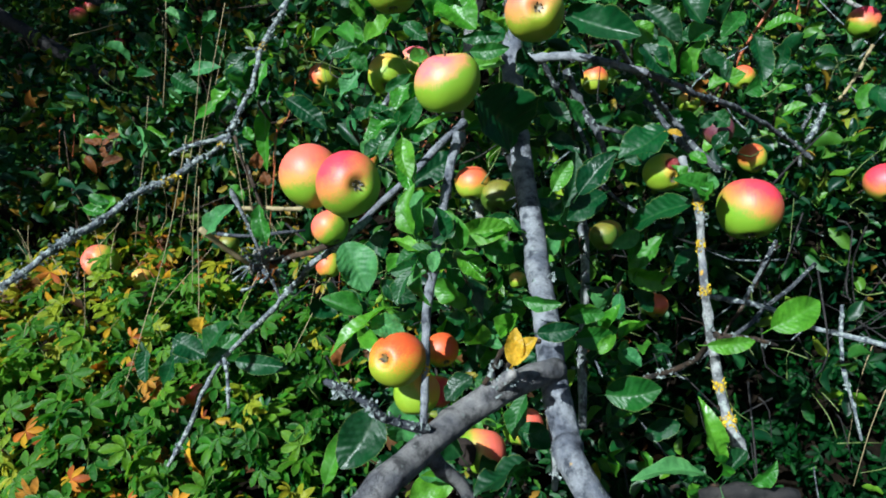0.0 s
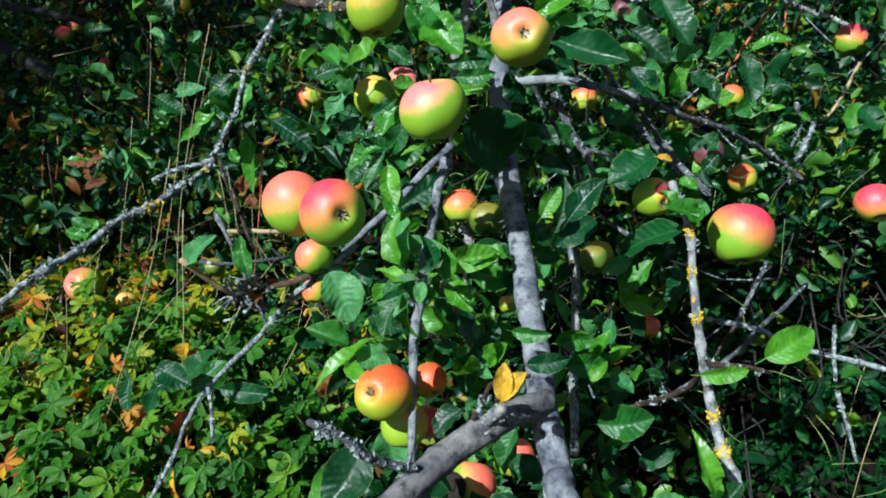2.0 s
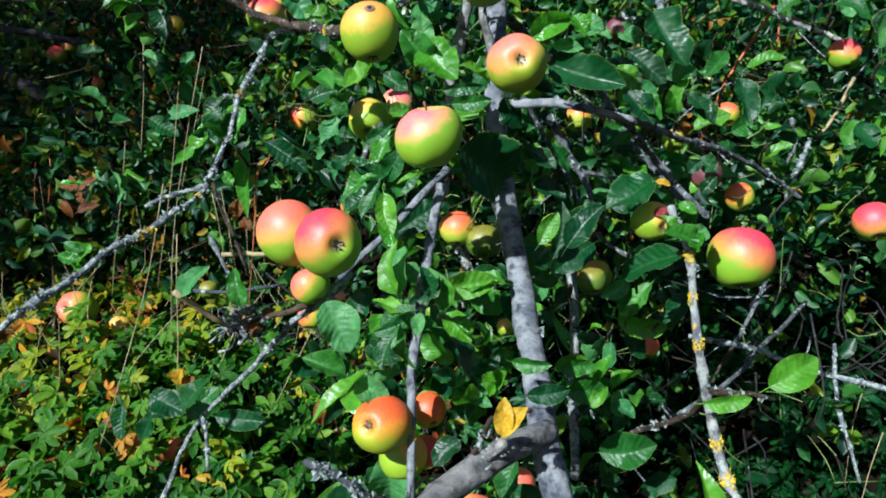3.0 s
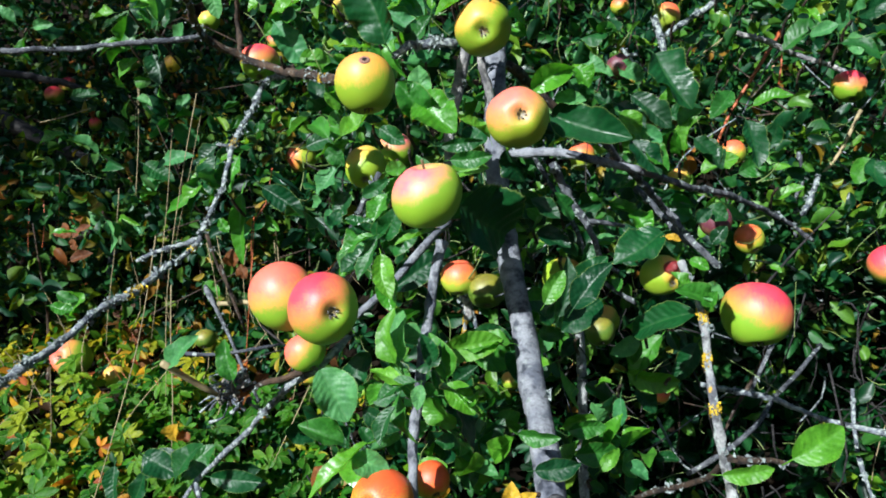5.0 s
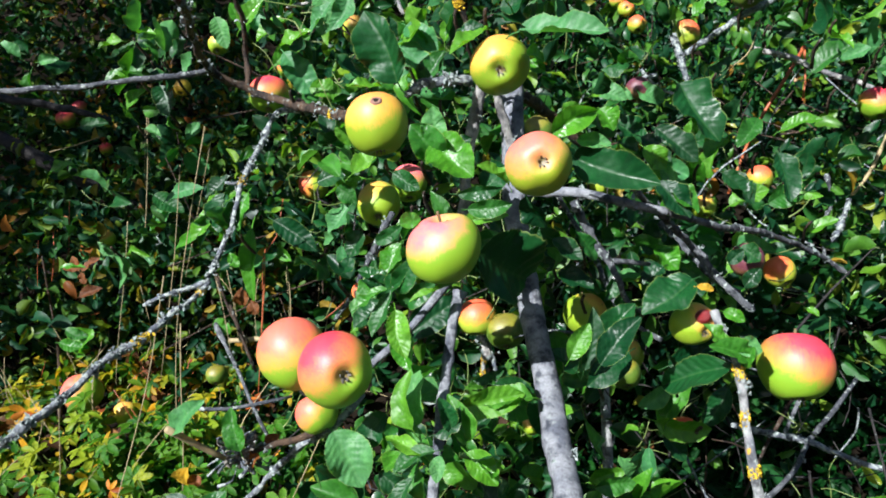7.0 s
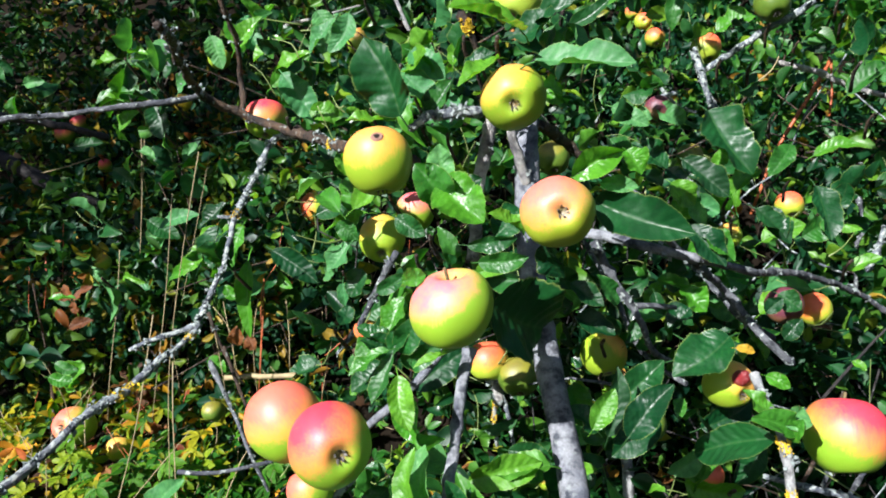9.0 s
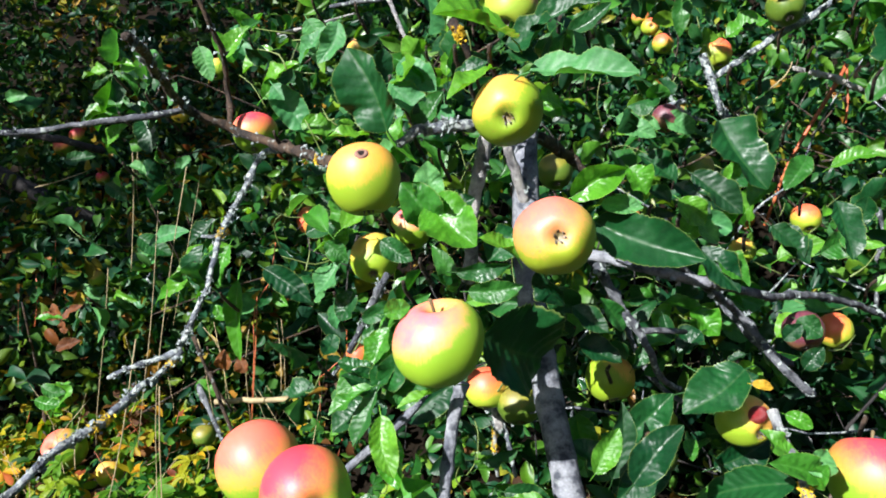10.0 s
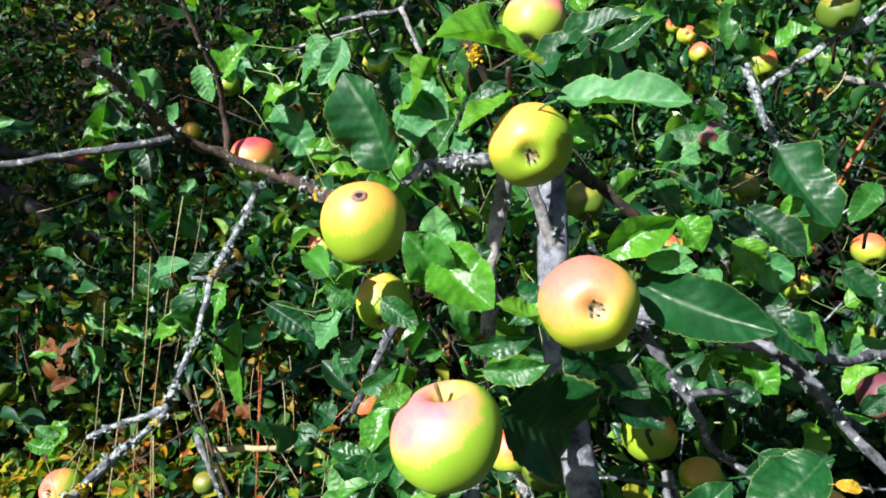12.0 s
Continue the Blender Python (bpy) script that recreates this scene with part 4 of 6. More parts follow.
limb("branch", 0.0058, 0.0046, M_GREYTWIG, (0.185, 1.100, 1.193), (0.205, 1.110, 1.151), (0.235, 1.120, 1.103), (0.257, 1.130, 1.054), (0.285, 1.150, 1.033), crust=2, knots=0.1)
limb("branch", 0.0040, 0.0030, M_GREYTWIG, (0.235, 1.120, 1.109), (0.264, 1.140, 1.107), (0.299, 1.160, 1.102), knots=0.1)
limb("branch", 0.0078, 0.0070, M_PALEBARK, (0.067, 1.300, 0.954), (0.060, 1.300, 1.004), (0.053, 1.300, 1.019), crust=8)
limb("branch", 0.0060, 0.0050, M_LICHENED, (0.566, 1.850, 1.612), (0.589, 1.850, 1.541), (0.618, 1.850, 1.471), crust=10)
limb("branch", 0.0044, 0.0030, M_LICHENED, (0.445, 1.700, 1.513), (0.477, 1.700, 1.470), (0.516, 1.700, 1.457), crust=9, knots=0.2)
limb("branch", 0.0060, 0.0050, M_GREYTWIG, (0.093, 1.200, 1.126), (0.119, 1.250, 1.049), (0.161, 1.300, 0.965), crust=3)
limb("branch", 0.0052, 0.0045, M_GREYTWIG, (-0.066, 1.150, 1.192), (-0.088, 1.160, 1.152), (-0.124, 1.180, 1.093), crust=2)
limb("branch", 0.0045, 0.0038, M_GOLDEN, (0.128, 0.860, 0.769), (0.135, 0.860, 0.725), (0.141, 0.860, 0.676), (0.140, 0.860, 0.648), crust=3)
limb("branch", 0.0036, 0.0030, M_GREYTWIG, (0.595, 1.300, 0.927), (0.563, 1.280, 0.879), (0.526, 1.260, 0.826), crust=2)
limb("branch", 0.0030, 0.0024, M_TWIG, (-0.353, 1.300, 1.060), (-0.334, 1.300, 1.000), (-0.315, 1.300, 0.949))
limb("branch", 0.0070, 0.0060, M_PALEBARK, (0.755, 1.900, 1.608), (0.871, 1.900, 1.570), (1.009, 1.880, 1.503), (1.086, 1.860, 1.458), crust=4)
limb("branch", 0.0052, 0.0045, M_LICHENED, (0.801, 1.550, 1.202), (0.787, 1.550, 1.161), (0.765, 1.550, 1.120), crust=10, knots=0.2)
limb("branch", 0.0050, 0.0046, M_GREYTWIG, (0.334, 1.220, 1.163), (0.361, 1.200, 1.123), (0.390, 1.180, 1.081), (0.429, 1.170, 1.054), crust=3)
limb("twig", 0.0020, 0.0062, M_TWIG, (0.059, 1.092, 1.402), (0.045, 1.052, 1.440), (0.031, 1.042, 1.466), gold_z=(1.453, 1.453, 1.466), label="thin twig with a withered yellow flower head")
FRUIT.append((np.array((0.037, 1.042, 1.452)), 0.014))

# ---- dry stalks and stems ----
def stalk(name, label, r, material, *points):
    v, f, _, _ = tube(points, r * 0.55, r * 0.4, 6, 0.04, 0.03, int(abs(points[0][0]) * 1000))
    ob = part(name, mesh_of(name, v, f), material, None)
    if r > 0.0017:
        FRUIT.extend((np.array(p), 0.025 if r > 0.004 else 0.005) for p in spline(points, 0.05) if p[1] > 1.4)
    return tagged(ob, label, "stalk", "dry stalks on the bank")


stalk("grass_stalk", "long dry straw stalk standing on the bank", 0.0016, M_STRAW, (-0.434, 1.450, 1.386), (-0.467, 1.450, 1.226), (-0.502, 1.450, 1.014), (-0.523, 1.480, 0.804))
stalk("grass_stalk", "thin dry straw stalk on the bank", 0.0014, M_STRAW, (-0.464, 1.400, 1.309), (-0.481, 1.400, 1.143), (-0.500, 1.400, 1.024), (-0.523, 1.420, 0.924))
stalk("grass_stalk", "long bent straw stalk over ground cover", 0.0017, M_STRAW, (-0.461, 1.300, 1.113), (-0.500, 1.300, 0.920), (-0.569, 1.300, 0.702), (-0.636, 1.280, 0.487), (-0.656, 1.280, 0.434))
stalk("grass_stalk", "thick dry straw stalk on the bank", 0.0022, M_STRAW, (-0.483, 1.420, 1.024), (-0.487, 1.420, 0.924), (-0.487, 1.420, 0.812), (-0.492, 1.420, 0.721))
stalk("grass_stalk", "dry pale straw stalk on the bank", 0.0013, M_STRAW, (-0.737, 1.900, 1.471), (-0.743, 1.900, 1.341), (-0.739, 1.900, 1.268))
stalk("grass_stalk", "dry pale straw stalk on the bank", 0.0014, M_STRAW, (-0.654, 1.600, 1.225), (-0.664, 1.600, 1.120), (-0.686, 1.600, 0.961), (-0.692, 1.600, 0.891))
stalk("grass_stalk", "dry pale straw stalk on the bank", 0.0014, M_STRAW, (-0.727, 1.900, 1.509), (-0.734, 1.900, 1.408), (-0.725, 1.900, 1.358))
stalk("grass_stalk", "dry pale straw stalk on the bank", 0.0012, M_STRAW, (-0.500, 1.700, 1.434), (-0.521, 1.700, 1.338), (-0.541, 1.700, 1.252), (-0.576, 1.700, 1.103))
stalk("grass_stalk", "dry pale straw stalk on the bank", 0.0012, M_STRAW, (-0.436, 1.550, 1.116), (-0.421, 1.550, 1.021), (-0.410, 1.550, 0.954))
stalk("grass_stalk", "dry pale straw stalk on the bank", 0.0012, M_STRAW, (-0.456, 1.550, 1.108), (-0.424, 1.550, 1.059), (-0.419, 1.550, 0.974))
stalk("grass_stalk", "dry pale straw stalk on the bank", 0.0012, M_STRAW, (-0.353, 1.700, 1.104), (-0.350, 1.700, 1.029), (-0.352, 1.700, 0.955))
stalk("grass_stalk", "dry pale straw stalk on the bank", 0.0014, M_STRAW, (-0.235, 1.600, 1.065), (-0.268, 1.600, 0.915), (-0.307, 1.600, 0.738))
stalk("grass_stalk", "dry pale straw stalk on the bank", 0.0016, M_STRAW, (-0.186, 1.250, 0.885), (-0.221, 1.250, 0.815), (-0.262, 1.250, 0.735))
stalk("grass_stalk", "dry straw stalk leaning at the wood edge", 0.0018, M_STRAW, (0.741, 1.200, 0.683), (0.718, 1.200, 0.616), (0.694, 1.200, 0.518))
stalk("grass_stalk", "dry pale straw stalk on the bank", 0.0016, M_STRAW, (0.893, 1.500, 0.699), (0.867, 1.500, 0.616), (0.849, 1.500, 0.483))
stalk("grass_stalk", "dry pale straw stalk on the bank", 0.0013, M_STRAW, (-0.384, 1.600, 1.115), (-0.398, 1.600, 1.028), (-0.392, 1.600, 0.915))
stalk("weed_stem", "upright red weed stem", 0.0018, M_REDSTEM, (-0.376, 1.620, 1.155), (-0.383, 1.620, 1.055), (-0.395, 1.620, 0.936), (-0.403, 1.620, 0.856))
stalk("weed_stem", "thin red weed stem on the bank", 0.0014, M_REDSTEM, (-0.962, 1.950, 1.305), (-0.968, 1.950, 1.185), (-0.979, 1.950, 1.079))
stalk("weed_stem", "thin red weed stem on the bank", 0.0014, M_REDSTEM, (-0.959, 1.800, 1.201), (-0.963, 1.800, 1.154), (-0.965, 1.800, 1.095))
stalk("weed_stem", "stout red stem leaning over the shrubs", 0.0095, M_REDSTEM, (0.925, 1.950, 1.612), (0.848, 1.950, 1.497), (0.792, 1.970, 1.395), (0.737, 2.000, 1.253))
stalk("weed_stem", "short red side stem", 0.0065, M_REDSTEM, (0.950, 2.000, 1.619), (0.949, 2.000, 1.549), (0.940, 2.000, 1.486))
stalk("weed_stem", "orange-brown twig over the bank", 0.0020, M_REDSTEM, (-0.167, 1.500, 1.081), (-0.200, 1.500, 1.042), (-0.237, 1.500, 1.013))
stalk("weed_stem", "green trailing stem among leaves", 0.0020, M_GREENSTEM, (-0.956, 2.000, 1.339), (-0.934, 2.000, 1.315), (-0.882, 2.000, 1.290), (-0.800, 2.000, 1.282))
stalk("weed_stem", "green climbing stem among leaves", 0.0022, M_GREENSTEM, (0.520, 1.750, 1.728), (0.534, 1.750, 1.630), (0.560, 1.750, 1.553), (0.595, 1.750, 1.455))
stalk("weed_stem", "thin green trailing stem", 0.0018, M_GREENSTEM, (0.738, 1.800, 1.585), (0.682, 1.800, 1.524), (0.627, 1.800, 1.489))
stalk("weed_stem", "thin pale forked stem among leaves", 0.0030, M_STRAW, (0.599, 1.780, 1.482), (0.689, 1.780, 1.539), (0.721, 1.780, 1.572), (0.745, 1.780, 1.638))
stalk("weed_stem", "thin green trailing stem", 0.0024, M_GREENSTEM, (0.441, 1.700, 1.520), (0.466, 1.700, 1.554), (0.483, 1.700, 1.592))
stalk("grass_stalk", "pale bent straw stalk in the thicket", 0.0026, M_STRAW, (-1.009, 1.950, 1.434), (-0.945, 1.950, 1.447), (-0.876, 1.950, 1.467))
stalk("grass_stalk", "long dry straw stalk standing on the bank", 0.0022, M_STRAW, (-0.669, 1.750, 1.470), (-0.671, 1.750, 1.365), (-0.682, 1.750, 1.218))
stalk("grass_stalk", "thin dry straw stalk on the bank", 0.0018, M_STRAW, (-0.292, 1.450, 1.121), (-0.288, 1.450, 1.061), (-0.290, 1.450, 1.002))
stalk("grass_stalk", "thin dry straw stalk on the bank", 0.0018, M_STRAW, (-0.408, 1.400, 1.100), (-0.398, 1.400, 1.052), (-0.388, 1.400, 0.976))
stalk("weed_stem", "upright red weed stem", 0.0022, M_REDSTEM, (-0.329, 1.600, 1.257), (-0.346, 1.600, 1.180), (-0.376, 1.600, 1.137), (-0.380, 1.600, 1.049), (-0.390, 1.600, 0.939))
stalk("weed_stem", "upright red weed stem", 0.0026, M_REDSTEM, (-0.951, 1.850, 1.224), (-0.951, 1.850, 1.164), (-0.959, 1.850, 1.105))


# ---- leaves that can be told apart ----
def leaf(base, tip, width, twist, fold, curl, material, wave=0.3):
    """One leaf from base to tip; width to length, twist in degrees from facing the camera and the sky."""
    b, e = Vector(base), Vector(tip)
    along = e - b
    x, y, z = frame_of(along, Matrix.Rotation(radians(twist), 3, along.normalized()) @ Vector((-0.15, -1.0, 0.55)))
    seed = int(abs(base[0] * 5003 + base[2] * 9001 + tip[0] * 7001)) % 99991
    v, f, uv = blade(46, 7, width, fold, curl, wave + 0.25 * (seed % 7) / 7, 0.02, seed, 0.2, 0.12, 0.8 if along.length < 0.06 else 1.1, 0.4 * ((seed % 11) / 5 - 1))
    me = mesh_of("leaf", v, f, True, uv)
    ob = on_tree(part("leaf", me, material, tree))
    s = along.length
    m = Matrix((x * s, y * s, z * s)).transposed().to_4x4()
    m.translation = b
    ob.matrix_basis = m
    return ob


leaf((-0.062, 1.020, 1.343), (-0.102, 1.000, 1.344), 0.48, 30, 0.3, 0.1, M_LIME)
leaf((0.082, 0.900, 1.201), (0.053, 0.885, 1.227), 0.54, 40, 0.5, 0.2, M_LEAF)
leaf((0.036, 0.885, 1.176), (0.081, 0.870, 1.178), 0.42, 35, 0.35, 0.15, M_LEAF)
# shade below the apple is put into this leaf's dark green
leaf((0.103, 0.930, 1.191), (0.123, 0.950, 1.152), 0.65, 60, 0.1, 0.1, M_DARK)
leaf((0.278, 0.980, 1.196), (0.306, 0.960, 1.167), 0.61, -10, 0.2, 0.1, M_LEAF)
leaf((0.123, 1.000, 1.410), (0.184, 1.000, 1.455), 0.39, 20, 0.3, 0.1, M_LEAF)
leaf((-0.205, 1.600, 1.671), (-0.239, 1.600, 1.593), 0.73, 0, 0.2, 0.1, M_PALE)
leaf((-0.307, 1.480, 1.501), (-0.235, 1.470, 1.552), 0.40, 30, 0.4, 0.1, M_LIME)
leaf((-0.283, 1.460, 1.519), (-0.219, 1.440, 1.428), 0.46, 0, 0.2, 0.1, M_PALE)
leaf((-0.336, 1.360, 1.533), (-0.287, 1.340, 1.582), 0.44, 20, 0.3, 0.1, M_LIME)
leaf((-0.013, 1.050, 1.349), (0.017, 1.040, 1.391), 0.51, 20, 0.3, 0.1, M_LEAF)
leaf((0.398, 1.600, 1.431), (0.332, 1.600, 1.445), 0.51, 10, 0.3, 0.1, M_PALE)
leaf((0.398, 1.130, 1.226), (0.439, 1.120, 1.182), 0.57, -10, 0.3, 0.1, M_LEAF)
leaf((0.484, 1.150, 1.253), (0.495, 1.130, 1.183), 0.53, -15, 0.2, 0.1, M_DARK)
leaf((0.274, 1.000, 0.982), (0.332, 1.000, 1.008), 0.56, 20, 0.25, 0.1, M_DARK)
leaf((0.328, 0.890, 1.001), (0.292, 0.900, 1.019), 0.42, 30, 0.4, 0.2, M_LEAF)
leaf((0.318, 0.900, 1.007), (0.336, 0.890, 1.025), 0.53, 20, 0.4, 0.2, M_LEAF)
leaf((0.168, 0.880, 1.006), (0.208, 0.870, 1.057), 0.49, 0, 0.35, 0.1, M_DARK)
leaf((0.163, 0.950, 0.990), (0.176, 0.940, 1.061), 0.33, 20, 0.4, 0.1, M_LEAF)
leaf((0.214, 0.950, 1.008), (0.163, 0.930, 0.976), 0.57, 0, 0.2, 0.1, M_DARK)
leaf((0.358, 0.775, 0.862), (0.406, 0.765, 0.895), 0.59, 8, 0.4, 0.25, M_LIME)
leaf((0.218, 0.940, 0.743), (0.285, 0.920, 0.756), 0.63, 20, 0.25, 0.12, M_LEAF)
leaf((0.306, 0.820, 0.834), (0.357, 0.810, 0.841), 0.37, 30, 0.3, 0.1, M_LEAF)
leaf((-0.064, 0.850, 0.871), (-0.135, 0.820, 0.838), 0.27, 40, 0.4, 0.3, M_LIME)
leaf((-0.064, 0.760, 0.776), (-0.101, 0.730, 0.723), 0.69, -5, 0.2, 0.1, M_LEAF)
leaf((-0.280, 0.860, 0.957), (-0.246, 0.840, 0.993), 0.45, 0, 0.3, 0.2, M_PALE)
leaf((-0.191, 0.800, 0.952), (-0.200, 0.800, 0.993), 0.50, 0, 0.4, 0.1, M_LEAF)
leaf((-0.352, 1.440, 1.190), (-0.362, 1.420, 1.060), 0.25, 0, 0.5, 0.2, M_LIME)
leaf((-0.375, 1.360, 1.233), (-0.437, 1.380, 1.192), 0.41, 30, 0.4, 0.1, M_LIME)
leaf((-0.358, 1.310, 1.246), (-0.370, 1.300, 1.181), 0.66, 0, 0.2, 0.1, M_DARK)
leaf((-0.319, 1.310, 1.244), (-0.338, 1.300, 1.183), 0.47, 0, 0.3, 0.1, M_LIME)
leaf((-0.045, 0.880, 1.073), (-0.035, 0.860, 1.025), 0.46, -10, 0.3, 0.1, M_LEAF)
leaf((-0.055, 0.900, 1.095), (-0.095, 0.890, 1.076), 0.45, 30, 0.3, 0.1, M_LEAF)
leaf((-0.051, 0.900, 1.090), (-0.076, 0.890, 1.046), 0.43, 20, 0.3, 0.1, M_LEAF)
leaf((-0.056, 0.920, 1.101), (-0.088, 0.920, 1.118), 0.55, 20, 0.3, 0.1, M_LEAF)
leaf((-0.064, 0.930, 1.073), (-0.099, 0.920, 1.051), 0.54, 20, 0.3, 0.1, M_LEAF)
leaf((-0.032, 0.930, 1.127), (-0.056, 0.910, 1.089), 0.50, 20, 0.3, 0.1, M_LEAF)
leaf((0.021, 0.870, 1.099), (-0.030, 0.860, 1.087), 0.32, 50, 0.3, 0.1, M_LEAF)
leaf((0.026, 0.890, 1.193), (0.073, 0.880, 1.195), 0.34, 50, 0.3, 0.15, M_LEAF)
leaf((0.103, 0.960, 0.959), (0.041, 0.950, 0.959), 0.54, 30, 0.3, 0.1, M_LEAF)
leaf((-0.111, 1.220, 1.250), (-0.176, 1.220, 1.232), 0.40, 40, 0.3, 0.1, M_LEAF)
leaf((-0.122, 1.220, 1.170), (-0.144, 1.220, 1.132), 0.83, 0, 0.2, 0.1, M_LEAF)
leaf((0.010, 0.830, 0.956), (-0.001, 0.820, 0.990), 0.49, 10, 0.5, 0.1, M_DARK)
leaf((0.023, 0.815, 0.938), (0.051, 0.800, 0.910), 0.62, 0, 0.3, 0.1, M_LIME)
leaf((-0.007, 0.800, 0.945), (-0.048, 0.790, 0.932), 0.48, 30, 0.4, 0.15, M_LEAF)
leaf((-0.019, 0.800, 0.942), (-0.055, 0.820, 0.960), 0.39, 20, 0.4, 0.15, M_LEAF)
leaf((-0.002, 0.790, 0.943), (-0.006, 0.780, 0.921), 0.60, 0, 0.3, 0.1, M_PALE)
leaf((-0.029, 0.800, 0.920), (-0.047, 0.790, 0.884), 0.45, 20, 0.4, 0.1, M_LEAF)
leaf((-0.011, 0.830, 0.917), (-0.037, 0.840, 0.969), 0.27, 20, 0.4, 0.1, M_LEAF)
leaf((0.061, 0.980, 0.971), (0.106, 0.970, 0.963), 0.52, 20, 0.3, 0.1, M_LEAF)
leaf((0.095, 0.810, 0.886), (0.134, 0.790, 0.884), 0.40, 40, 0.3, 0.1, M_LEAF)
leaf((0.110, 0.800, 0.851), (0.155, 0.790, 0.859), 0.48, 20, 0.3, 0.1, M_DARK)
leaf((0.074, 0.695, 0.840), (0.076, 0.690, 0.876), 0.51, 0, 0.3, 0.1, M_GOLD)
leaf((0.074, 0.695, 0.840), (0.095, 0.685, 0.868), 0.51, 0, 0.3, 0.1, M_GOLD)
leaf((0.187, 1.000, 0.806), (0.245, 1.000, 0.806), 0.57, 30, 0.3, 0.1, M_LEAF)
leaf((0.179, 1.000, 0.838), (0.229, 1.000, 0.841), 0.47, 30, 0.3, 0.1, M_LEAF)
leaf((0.222, 1.050, 0.805), (0.242, 1.050, 0.846), 0.54, 10, 0.3, 0.1, M_LEAF)
leaf((0.053, 0.950, 0.829), (0.091, 0.950, 0.857), 0.47, 20, 0.3, 0.1, M_LEAF)
leaf((0.053, 0.950, 0.823), (0.047, 0.940, 0.786), 0.65, 0, 0.3, 0.1, M_LEAF)
leaf((0.045, 0.950, 0.834), (0.008, 0.950, 0.845), 0.57, 20, 0.3, 0.1, M_LEAF)
leaf((0.075, 0.950, 0.830), (0.093, 0.950, 0.868), 0.53, 20, 0.3, 0.1, M_LEAF)
leaf((0.068, 0.950, 0.845), (0.038, 0.950, 0.868), 0.72, 20, 0.3, 0.1, M_LEAF)
leaf((0.039, 0.860, 0.786), (0.007, 0.850, 0.761), 0.68, 10, 0.2, 0.1, M_LEAF)
leaf((0.099, 0.740, 0.724), (0.035, 0.710, 0.719), 0.57, 60, 0.3, 0.25, M_LEAF)
leaf((0.103, 0.850, 0.767), (0.086, 0.840, 0.715), 0.48, 20, 0.3, 0.1, M_LEAF)
leaf((0.332, 1.100, 0.943), (0.282, 1.100, 0.874), 0.40, 20, 0.3, 0.1, M_LEAF)
leaf((0.282, 1.100, 0.891), (0.359, 1.100, 0.874), 0.43, 40, 0.3, 0.1, M_LEAF)
leaf((0.400, 1.150, 0.923), (0.361, 1.150, 0.868), 0.48, 10, 0.3, 0.1, M_DARK)
leaf((0.261, 1.000, 1.079), (0.318, 0.980, 1.040), 0.54, 20, 0.3, 0.1, M_DARK)
leaf((0.314, 0.900, 1.016), (0.286, 0.900, 1.044), 0.53, 20, 0.3, 0.1, M_LEAF)
leaf((-0.048, 0.960, 1.227), (-0.018, 0.950, 1.206), 0.58, 20, 0.3, 0.1, M_LEAF)
leaf((-0.152, 1.200, 1.237), (-0.124, 1.200, 1.210), 0.71, 20, 0.3, 0.1, M_LEAF)
leaf((0.305, 1.300, 1.173), (0.354, 1.300, 1.212), 0.57, 20, 0.3, 0.1, M_LEAF)
leaf((0.283, 1.100, 1.262), (0.313, 1.100, 1.233), 0.81, 10, 0.3, 0.1, M_LEAF)
leaf((0.151, 1.100, 1.019), (0.174, 1.100, 0.960), 0.67, 20, 0.3, 0.1, M_LEAF)
leaf((0.170, 1.050, 0.970), (0.137, 1.050, 1.002), 0.70, 20, 0.3, 0.1, M_LEAF)
leaf((0.139, 1.200, 1.160), (0.172, 1.200, 1.118), 0.81, 20, 0.3, 0.1, M_LEAF)
leaf((-0.137, 1.300, 1.099), (-0.076, 1.300, 1.126), 0.55, 20, 0.3, 0.1, M_LEAF)
leaf((-0.245, 1.500, 0.998), (-0.311, 1.500, 0.978), 0.66, 20, 0.3, 0.1, M_DARK)
leaf((-0.069, 0.950, 1.105), (-0.094, 0.930, 1.076), 0.63, 20, 0.3, 0.1, M_LEAF)
leaf((-0.040, 0.930, 1.144), (-0.058, 0.920, 1.112), 0.69, 20, 0.3, 0.1, M_LEAF)
leaf((-0.076, 1.000, 1.147), (-0.042, 0.980, 1.166), 0.40, 30, 0.3, 0.1, M_LEAF)
leaf((0.189, 1.200, 1.134), (0.155, 1.200, 1.098), 0.77, 20, 0.3, 0.1, M_DARK)
leaf((0.330, 1.200, 1.097), (0.298, 1.200, 1.073), 0.94, 20, 0.3, 0.1, M_DARK)
leaf((0.318, 1.300, 1.130), (0.295, 1.300, 1.088), 0.54, 20, 0.3, 0.1, M_LIME)
leaf((0.358, 1.300, 1.100), (0.349, 1.300, 1.072), 0.87, 20, 0.3, 0.1, M_LIME)
leaf((-0.050, 0.920, 1.092), (-0.025, 0.900, 1.126), 0.59, 20, 0.3, 0.1, M_LEAF)
leaf((-0.051, 0.920, 1.081), (-0.082, 0.910, 1.106), 0.68, 20, 0.3, 0.1, M_LEAF)
leaf((-0.057, 0.920, 1.075), (-0.096, 0.910, 1.056), 0.70, 20, 0.3, 0.1, M_LEAF)
leaf((-0.042, 0.910, 1.060), (-0.056, 0.900, 1.040), 0.85, 20, 0.3, 0.1, M_LEAF)
leaf((-0.039, 0.900, 1.050), (-0.035, 0.880, 1.009), 0.56, 0, 0.3, 0.1, M_LIME)
leaf((-0.046, 0.930, 1.079), (-0.004, 0.900, 1.098), 0.45, 40, 0.3, 0.1, M_LEAF)
leaf((0.139, 0.900, 1.010), (0.163, 0.900, 1.048), 0.50, 20, 0.3, 0.1, M_LEAF)
